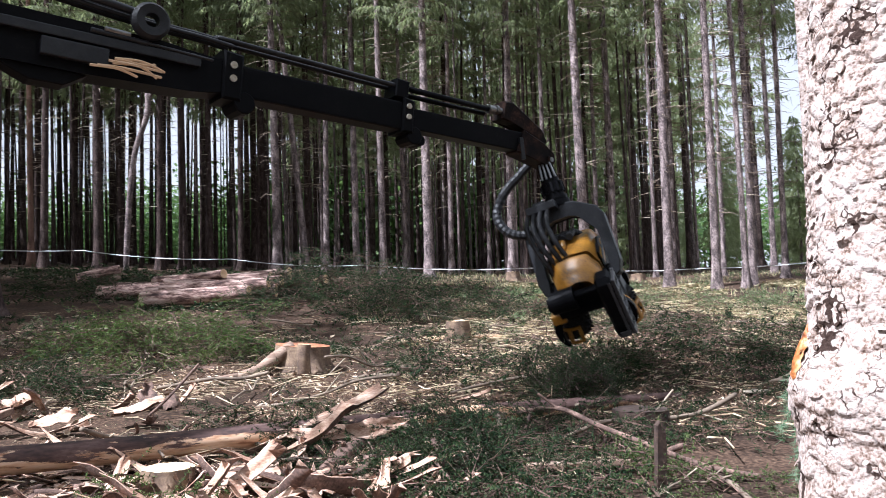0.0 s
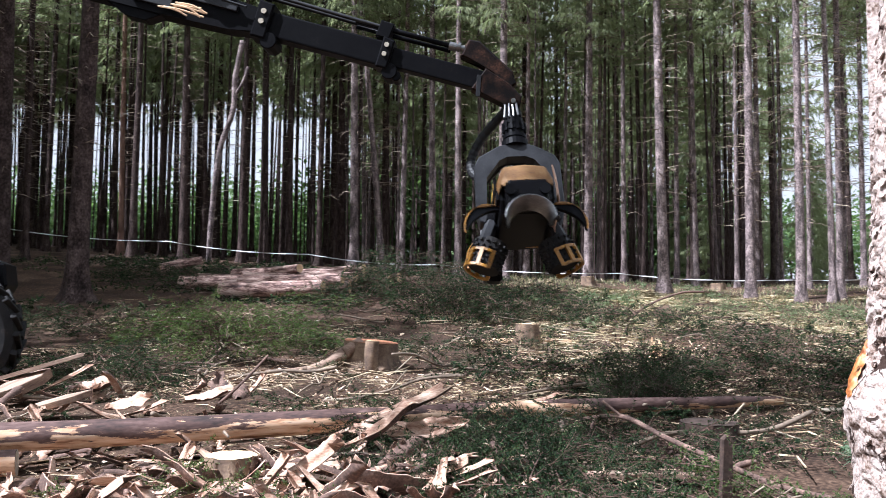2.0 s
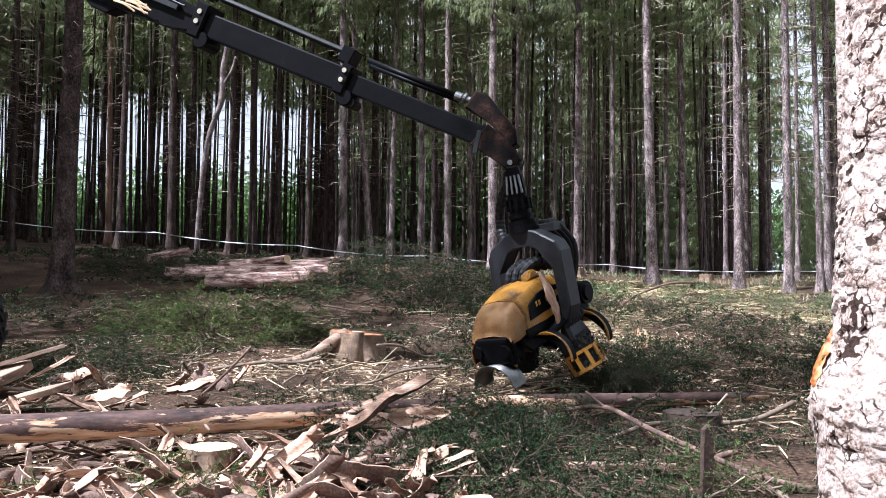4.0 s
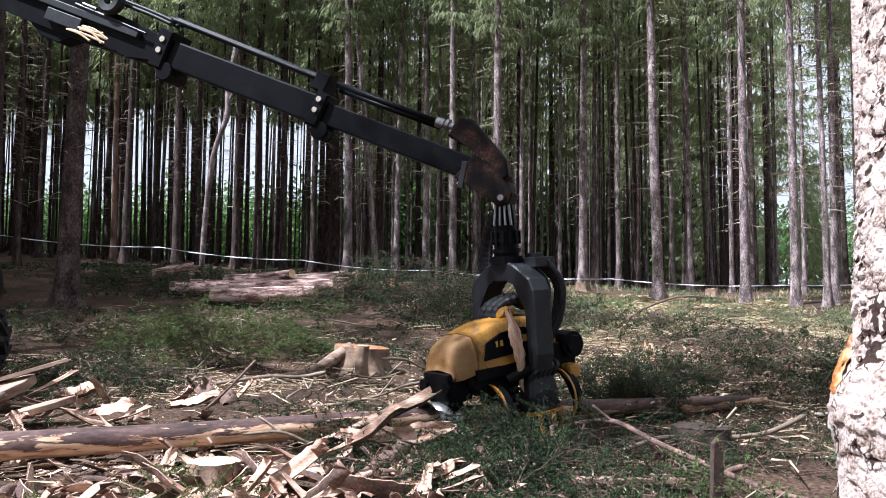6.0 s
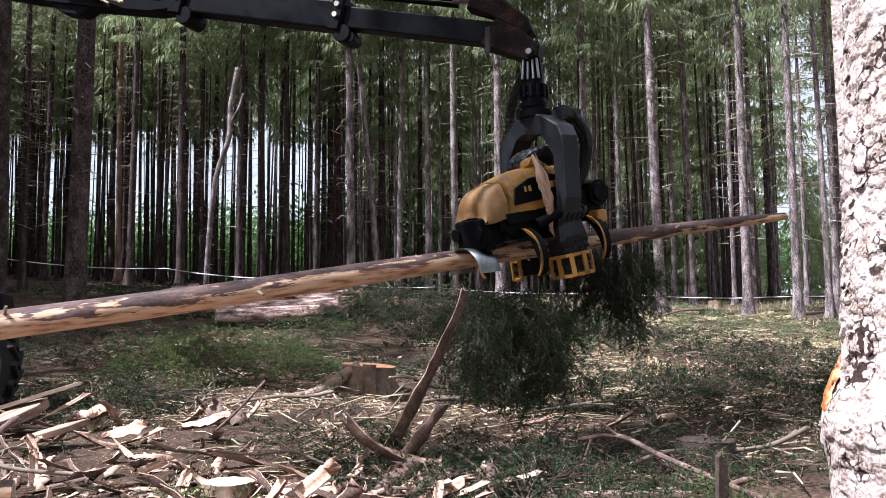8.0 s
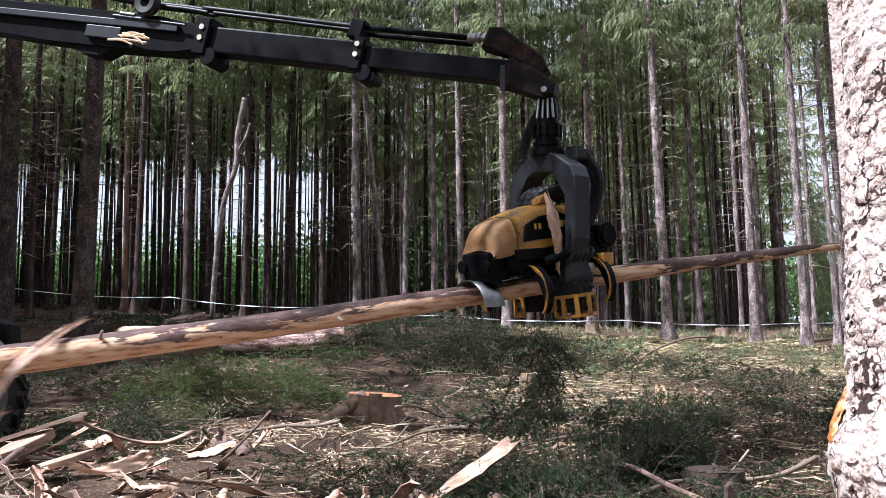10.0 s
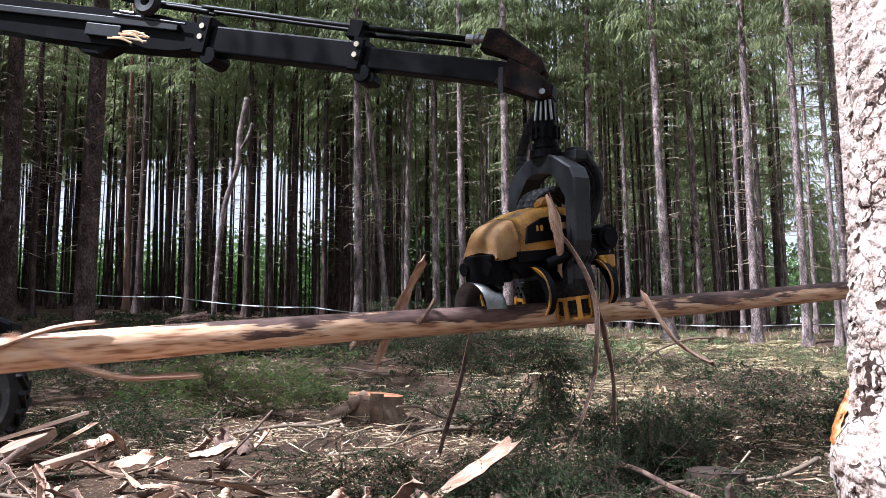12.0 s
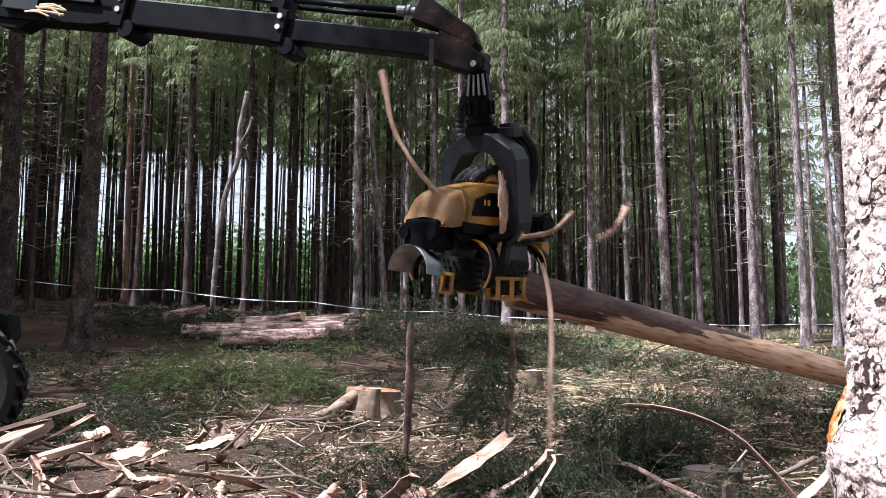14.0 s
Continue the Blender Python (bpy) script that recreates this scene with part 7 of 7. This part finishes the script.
    walk(FLYING[0], [(0, spanning((-4.52, 5.10, 0.29), (-6.22, 4.27, 0.25), 0)), (0.5, spanning((-4.52, 5.09, 0.31), (-6.23, 4.26, 0.18), 0)), (1, spanning((-4.52, 5.10, 0.35), (-6.22, 4.26, 0.31), 0)), (1.5, spanning((-4.52, 5.10, 0.34), (-6.22, 4.26, 0.30), 0)), (2, spanning((-4.52, 5.10, 0.31), (-6.22, 4.27, 0.25), 0)), (3.5, spanning((-4.52, 5.10, 0.32), (-6.22, 4.26, 0.28), 0)), (6, spanning((-4.56, 5.38, 0.41), (-6.26, 4.54, 0.39), 0)), (6.5, spanning((-4.61, 5.28, 0.53), (-6.31, 4.45, 0.48), 0)), (7, spanning((-4.53, 5.29, 0.74), (-6.23, 4.46, 0.58), 0)), (7.5, spanning((-4.44, 5.20, 0.98), (-6.12, 4.37, 0.73), 0)), (8, spanning((-4.25, 5.31, 1.42), (-5.94, 4.48, 1.14), 0)), (8.5, spanning((-4.07, 5.34, 1.61), (-5.77, 4.51, 1.39), 0)), (9, spanning((-4.15, 5.33, 1.32), (-5.83, 4.51, 0.99), 0)), (10.2, spanning((-3.16, 6.89, 1.91), (-1.87, 6.99, 1.99), 80)), (10.9, spanning((-1.48, 6.98, 2.31), (-0.38, 7.03, 2.69), 150)), (11.3, spanning((-1.15, 7.1, 2.85), (-0.84, 7.1, 3.6), 180)), (11.5, spanning((-1.2, 7.1, 2.98), (-0.89, 7.1, 3.77), 180)), (11.8, spanning((-1.3, 7.0, 2.0), (-0.9, 7.0, 2.9), 150)), (12.1, spanning((-1.35, 6.9, 1.15), (-0.91, 6.9, 2.15), 80)), (12.4, spanning((-0.94, 6.05, 0.50), (0.26, 6.15, 0.53), 0)), (14, spanning((-0.94, 6.07, 0.50), (0.26, 6.18, 0.54), 0))])
    walk(FLYING[1], [(0, spanning((-4.07, 5.32, 0.30), (-4.88, 4.92, 0.28), 0)), (0.5, spanning((-4.08, 5.31, 0.35), (-4.88, 4.92, 0.29), 0)), (1, spanning((-4.07, 5.32, 0.36), (-4.88, 4.92, 0.34), 0)), (1.5, spanning((-4.07, 5.32, 0.36), (-4.88, 4.92, 0.34), 0)), (2, spanning((-4.07, 5.32, 0.33), (-4.88, 4.92, 0.30), 0)), (3.5, spanning((-4.07, 5.32, 0.33), (-4.88, 4.92, 0.31), 0)), (6, spanning((-4.11, 5.60, 0.41), (-4.92, 5.20, 0.41), 0)), (6.5, spanning((-4.16, 5.50, 0.54), (-4.97, 5.11, 0.53), 0)), (7, spanning((-4.08, 5.51, 0.80), (-4.89, 5.12, 0.71), 0)), (7.5, spanning((-3.99, 5.40, 1.04), (-4.79, 5.02, 0.93), 0)), (8, spanning((-3.81, 5.52, 1.49), (-4.61, 5.13, 1.36), 0)), (8.5, spanning((-3.63, 5.55, 1.68), (-4.43, 5.16, 1.56), 0)), (9, spanning((-3.71, 5.55, 1.40), (-4.51, 5.16, 1.25), 0)), (11.5, spanning((-0.59, 6.77, 1.28), (-1.03, 6.83, 0.54), 0)), (11.9, spanning((-0.93, 6.83, 2.28), (-1.33, 6.84, 1.90), 0)), (12, spanning((-0.91, 6.84, 2.27), (-1.36, 6.91, 1.32), 0)), (12.3, spanning((-1.03, 6.72, 1.51), (-1.38, 6.80, 0.57), 0)), (12.6, spanning((-0.44, 5.76, 0.47), (0.26, 5.86, 0.51), 0)), (14, spanning((-0.43, 5.78, 0.47), (0.27, 5.88, 0.52), 0))])
    walk(FLYING[2], [(0, spanning((-5.50, 4.83, 0.27), (-6.31, 4.43, 0.25), 0)), (0.5, spanning((-5.50, 4.83, 0.24), (-6.31, 4.43, 0.18), 0)), (1, spanning((-5.50, 4.83, 0.33), (-6.31, 4.43, 0.31), 0)), (1.5, spanning((-5.50, 4.83, 0.32), (-6.31, 4.43, 0.30), 0)), (2, spanning((-5.50, 4.83, 0.27), (-6.31, 4.43, 0.25), 0)), (3.5, spanning((-5.50, 4.83, 0.29), (-6.31, 4.43, 0.27), 0)), (6, spanning((-5.54, 5.11, 0.40), (-6.35, 4.71, 0.39), 0)), (6.5, spanning((-5.59, 5.01, 0.50), (-6.40, 4.62, 0.48), 0)), (7, spanning((-5.51, 5.03, 0.66), (-6.31, 4.63, 0.58), 0)), (7.5, spanning((-5.40, 4.93, 0.85), (-6.20, 4.54, 0.73), 0)), (8, spanning((-5.23, 5.04, 1.26), (-6.03, 4.65, 1.14), 0)), (8.5, spanning((-5.05, 5.07, 1.49), (-5.85, 4.68, 1.38), 0)), (9, spanning((-5.12, 5.07, 1.15), (-5.92, 4.68, 0.99), 0)), (11.5, spanning((1.57, 7.00, 1.08), (1.88, 7.12, 0.42), 0)), (12, spanning((0.97, 7.2, 2.46), (1.52, 7.2, 1.03), 0)), (12.3, spanning((1.34, 6.97, 1.21), (1.63, 7.11, 0.36), 0)), (12.7, spanning((1.46, 5.88, 0.49), (2.06, 5.98, 0.53), 0)), (14, spanning((1.47, 5.88, 0.49), (2.06, 5.98, 0.54), 0))])
    walk(FLYING[3], [(0, spanning((-5.59, 4.57, 0.26), (-7.75, 3.52, 0.21), 0)), (0.5, spanning((-5.60, 4.57, 0.22), (-7.75, 3.52, 0.06), 0)), (1, spanning((-5.59, 4.57, 0.32), (-7.75, 3.52, 0.27), 0)), (1.5, spanning((-5.59, 4.57, 0.31), (-7.75, 3.52, 0.26), 0)), (2, spanning((-5.59, 4.57, 0.27), (-7.75, 3.52, 0.19), 0)), (3.5, spanning((-5.59, 4.57, 0.29), (-7.75, 3.52, 0.24), 0)), (6, spanning((-5.63, 4.85, 0.39), (-7.79, 3.79, 0.38), 0)), (6.5, spanning((-5.68, 4.75, 0.49), (-7.84, 3.70, 0.44), 0)), (7, spanning((-5.60, 4.77, 0.64), (-7.75, 3.72, 0.43), 0)), (7.5, spanning((-5.50, 4.67, 0.81), (-7.64, 3.63, 0.50), 0)), (8, spanning((-5.32, 4.78, 1.23), (-7.46, 3.74, 0.89), 0)), (8.5, spanning((-5.14, 4.81, 1.46), (-7.29, 3.77, 1.17), 0)), (9, spanning((-5.21, 4.81, 1.11), (-7.34, 3.77, 0.70), 0)), (11.5, spanning((0.09, 7.06, 1.90), (1.18, 7.36, 0.43), 0)), (12, spanning((0.01, 7.07, 1.92), (0.83, 7.24, 1.10), 0)), (12.5, spanning((0.19, 6.99, 1.88), (2.20, 7.35, 0.42), 0)), (12.8, spanning((0.25, 7.05, 1.72), (1.51, 7.34, 0.26), 0)), (13, spanning((0.53, 7.08, 1.81), (0.90, 7.28, 0.40), 0)), (13.4, spanning((0.87, 5.91, 0.48), (2.47, 6.02, 0.53), 0)), (14, spanning((0.87, 5.88, 0.49), (2.46, 5.98, 0.54), 0))])
    walk(FLYING[4], [(0, spanning((-6.40, 4.39, 0.24), (-7.48, 3.87, 0.22), 0)), (0.5, spanning((-6.40, 4.39, 0.17), (-7.48, 3.87, 0.08), 0)), (1, spanning((-6.40, 4.39, 0.30), (-7.48, 3.87, 0.28), 0)), (1.5, spanning((-6.40, 4.39, 0.29), (-7.48, 3.87, 0.26), 0)), (2, spanning((-6.40, 4.39, 0.24), (-7.48, 3.87, 0.20), 0)), (3.5, spanning((-6.40, 4.39, 0.27), (-7.48, 3.87, 0.24), 0)), (6, spanning((-6.44, 4.67, 0.39), (-7.52, 4.15, 0.38), 0)), (6.5, spanning((-6.49, 4.58, 0.47), (-7.57, 4.05, 0.44), 0)), (7, spanning((-6.40, 4.59, 0.57), (-7.48, 4.07, 0.46), 0)), (7.5, spanning((-6.29, 4.50, 0.71), (-7.37, 3.98, 0.55), 0)), (8, spanning((-6.12, 4.61, 1.12), (-7.19, 4.09, 0.95), 0)), (8.5, spanning((-5.94, 4.64, 1.37), (-7.01, 4.12, 1.22), 0)), (9, spanning((-6.01, 4.64, 0.97), (-7.07, 4.12, 0.76), 0)), (11.5, spanning((-0.51, 7.10, 1.91), (-0.56, 7.23, 0.92), 0)), (12, spanning((-0.46, 7.14, 1.80), (-0.86, 7.24, 0.66), 0)), (12.5, spanning((-0.43, 7.14, 1.83), (-0.72, 7.26, 0.65), 0)), (13, spanning((-0.42, 7.17, 1.96), (-0.59, 7.32, 0.73), 0)), (13.5, spanning((-0.56, 7.16, 1.95), (-0.68, 7.31, 0.68), 0)), (14, spanning((-0.97, 6.90, 1.85), (-1.08, 7.03, 0.60), 0))])
    walk(FLYING[5], [(0, spanning((-6.58, 4.08, 0.23), (-7.61, 3.58, 0.21), 0)), (0.5, spanning((-6.58, 4.08, 0.14), (-7.61, 3.58, 0.06), 0)), (1, spanning((-6.58, 4.08, 0.30), (-7.61, 3.58, 0.27), 0)), (1.5, spanning((-6.58, 4.08, 0.28), (-7.61, 3.58, 0.25), 0)), (2, spanning((-6.58, 4.08, 0.23), (-7.61, 3.58, 0.19), 0)), (3.5, spanning((-6.58, 4.08, 0.26), (-7.61, 3.58, 0.24), 0)), (6, spanning((-6.62, 4.36, 0.38), (-7.65, 3.86, 0.37), 0)), (6.5, spanning((-6.67, 4.27, 0.47), (-7.70, 3.76, 0.44), 0)), (7, spanning((-6.59, 4.28, 0.54), (-7.62, 3.78, 0.44), 0)), (7.5, spanning((-6.48, 4.19, 0.67), (-7.50, 3.69, 0.52), 0)), (8, spanning((-6.30, 4.30, 1.07), (-7.32, 3.80, 0.91), 0)), (8.5, spanning((-6.12, 4.33, 1.33), (-7.15, 3.84, 1.19), 0)), (9, spanning((-6.19, 4.33, 0.91), (-7.20, 3.83, 0.72), 0)), (11.5, spanning((0.54, 7.20, 1.90), (1.01, 7.40, 0.76), 0)), (12, spanning((0.51, 7.22, 1.84), (0.84, 7.33, 1.20), 0)), (12.5, spanning((0.47, 7.23, 1.78), (0.50, 7.32, 1.04), 0)), (13, spanning((0.60, 7.30, 1.71), (1.16, 7.44, 0.96), 0)), (13.5, spanning((0.33, 7.26, 1.85), (0.93, 7.44, 0.70), 0)), (14, spanning((-0.27, 6.96, 1.86), (-0.09, 7.14, 0.51), 0))])
    walk(FLYING[6], [(0, spanning((-7.66, 3.55, 0.21), (-8.47, 3.16, 0.19), 0)), (0.5, spanning((-7.66, 3.55, 0.06), (-8.46, 3.16, -0.01), 0)), (1, spanning((-7.66, 3.55, 0.27), (-8.47, 3.16, 0.25), 0)), (1.5, spanning((-7.66, 3.55, 0.25), (-8.47, 3.16, 0.23), 0)), (2, spanning((-7.66, 3.55, 0.19), (-8.46, 3.16, 0.16), 0)), (3.5, spanning((-7.66, 3.55, 0.23), (-8.47, 3.16, 0.21), 0)), (6, spanning((-7.70, 3.83, 0.37), (-8.51, 3.44, 0.36), 0)), (6.5, spanning((-7.75, 3.74, 0.43), (-8.56, 3.34, 0.40), 0)), (7, spanning((-7.66, 3.76, 0.43), (-8.47, 3.36, 0.36), 0)), (7.5, spanning((-7.54, 3.66, 0.51), (-8.35, 3.27, 0.40), 0)), (8, spanning((-7.36, 3.78, 0.90), (-8.16, 3.39, 0.76), 0)), (8.5, spanning((-7.19, 3.81, 1.17), (-8.00, 3.42, 1.07), 0)), (9, spanning((-7.25, 3.81, 0.71), (-8.04, 3.42, 0.55), 0)), (11.5, spanning((-4.30, 5.20, 1.44), (-5.10, 4.81, 1.38), 0)), (12, spanning((-2.78, 5.95, 1.54), (-3.58, 5.56, 1.47), 0)), (12.4, spanning((-0.81, 7.02, 2.54), (-0.50, 6.94, 3.43), 0)), (12.5, spanning((-0.83, 7.02, 2.58), (-0.65, 6.92, 3.50), 0)), (13, spanning((-1.63, 6.93, 3.94), (-0.23, 7.09, 3.68), 60)), (13.5, spanning((-1.73, 6.98, 2.73), (-0.71, 6.94, 3.74), 80)), (14, spanning((-1.16, 6.9, 4.13), (-0.95, 6.9, 2.69), 0))])
    walk(FLYING[7], [(0, spanning((-8.65, 3.31, 0.18), (-9.91, 2.69, 0.15), 0)), (0.5, spanning((-8.65, 3.31, -0.02), (-9.90, 2.69, -0.12), 0)), (1, spanning((-8.65, 3.31, 0.24), (-9.91, 2.69, 0.21), 0)), (1.5, spanning((-8.65, 3.31, 0.22), (-9.91, 2.69, 0.19), 0)), (2, spanning((-8.65, 3.31, 0.15), (-9.90, 2.69, 0.11), 0)), (3.5, spanning((-8.65, 3.31, 0.20), (-9.91, 2.69, 0.17), 0)), (6, spanning((-8.69, 3.58, 0.36), (-9.95, 2.97, 0.35), 0)), (6.5, spanning((-8.74, 3.49, 0.39), (-10.00, 2.88, 0.36), 0)), (7, spanning((-8.65, 3.51, 0.35), (-9.90, 2.90, 0.23), 0)), (7.5, spanning((-8.53, 3.42, 0.38), (-9.78, 2.81, 0.19), 0)), (8, spanning((-8.35, 3.53, 0.74), (-9.59, 2.93, 0.55), 0)), (8.5, spanning((-8.18, 3.57, 1.05), (-9.43, 2.96, 0.88), 0)), (9, spanning((-8.23, 3.57, 0.53), (-9.47, 2.96, 0.29), 0)), (12, spanning((-3.67, 5.51, 1.46), (-4.92, 4.91, 1.35), 0)), (12.5, spanning((-1.52, 6.56, 1.81), (-2.77, 5.94, 1.77), 0)), (13, spanning((0.08, 7.08, 2.30), (2.31, 7.31, 2.04), 40)), (13.5, spanning((0.16, 6.97, 2.42), (2.61, 7.33, 1.20), 75)), (13.8, spanning((0.32, 6.80, 2.03), (1.48, 7.04, 0.90), 0)), (14, spanning((-0.07, 7.0, 1.81), (0.39, 7.0, 0.35), 0))])
    walk(FLYING[8], [(0, spanning((-9.45, 2.67, 0.15), (-9.90, 2.45, 0.14), 0)), (0.5, spanning((-9.44, 2.67, -0.10), (-9.89, 2.45, -0.13), 0)), (1, spanning((-9.45, 2.67, 0.21), (-9.90, 2.45, 0.20), 0)), (1.5, spanning((-9.45, 2.67, 0.19), (-9.90, 2.45, 0.18), 0)), (2, spanning((-9.45, 2.67, 0.11), (-9.90, 2.45, 0.10), 0)), (3.5, spanning((-9.45, 2.67, 0.17), (-9.90, 2.45, 0.16), 0)), (6, spanning((-9.49, 2.94, 0.34), (-9.94, 2.73, 0.34), 0)), (6.5, spanning((-9.54, 2.85, 0.37), (-9.99, 2.63, 0.36), 0)), (7, spanning((-9.45, 2.87, 0.25), (-9.89, 2.65, 0.21), 0)), (7.5, spanning((-9.32, 2.78, 0.23), (-9.77, 2.57, 0.17), 0)), (8, spanning((-9.14, 2.90, 0.59), (-9.58, 2.68, 0.52), 0)), (8.5, spanning((-8.97, 2.93, 0.92), (-9.42, 2.71, 0.86), 0)), (9, spanning((-9.01, 2.93, 0.35), (-9.46, 2.72, 0.27), 0)), (12.5, spanning((-2.41, 6.11, 1.77), (-2.86, 5.89, 1.76), 0)), (13, spanning((-0.28, 7.18, 2.04), (-0.71, 6.96, 2.13), 0)), (13.5, spanning((-0.47, 6.92, 3.22), (-0.52, 7.00, 2.53), 0)), (14, spanning((0.28, 6.9, 2.73), (0.06, 6.9, 2.46), 0))])
    walk(FLYING[9], [(0, spanning((-9.90, 2.45, 0.14), (-10.30, 2.25, 0.13), 0)), (0.5, spanning((-9.89, 2.45, -0.14), (-10.30, 2.25, -0.17), 0)), (1, spanning((-9.90, 2.45, 0.20), (-10.30, 2.25, 0.19), 0)), (1.5, spanning((-9.90, 2.45, 0.17), (-10.30, 2.25, 0.16), 0)), (2, spanning((-9.90, 2.45, 0.09), (-10.30, 2.25, 0.08), 0)), (3.5, spanning((-9.90, 2.45, 0.16), (-10.30, 2.25, 0.15), 0)), (6, spanning((-9.94, 2.72, 0.33), (-10.34, 2.53, 0.33), 0)), (6.5, spanning((-9.99, 2.63, 0.35), (-10.39, 2.43, 0.33), 0)), (7, spanning((-9.89, 2.65, 0.20), (-10.30, 2.45, 0.17), 0)), (7.5, spanning((-9.77, 2.56, 0.17), (-10.17, 2.37, 0.11), 0)), (8, spanning((-9.58, 2.68, 0.52), (-9.98, 2.48, 0.46), 0)), (8.5, spanning((-9.42, 2.71, 0.85), (-9.82, 2.51, 0.80), 0)), (9, spanning((-9.46, 2.71, 0.26), (-9.85, 2.52, 0.19), 0)), (12.5, spanning((-2.86, 5.89, 1.75), (-3.26, 5.69, 1.74), 0)), (13, spanning((-0.71, 6.96, 2.12), (-1.11, 6.77, 2.20), 0)), (13.5, spanning((-0.02, 6.92, 3.60), (-0.81, 6.87, 3.42), 0)), (14, spanning((0.91, 7.0, 2.96), (0.61, 7.0, 2.34), 0))])


motions()
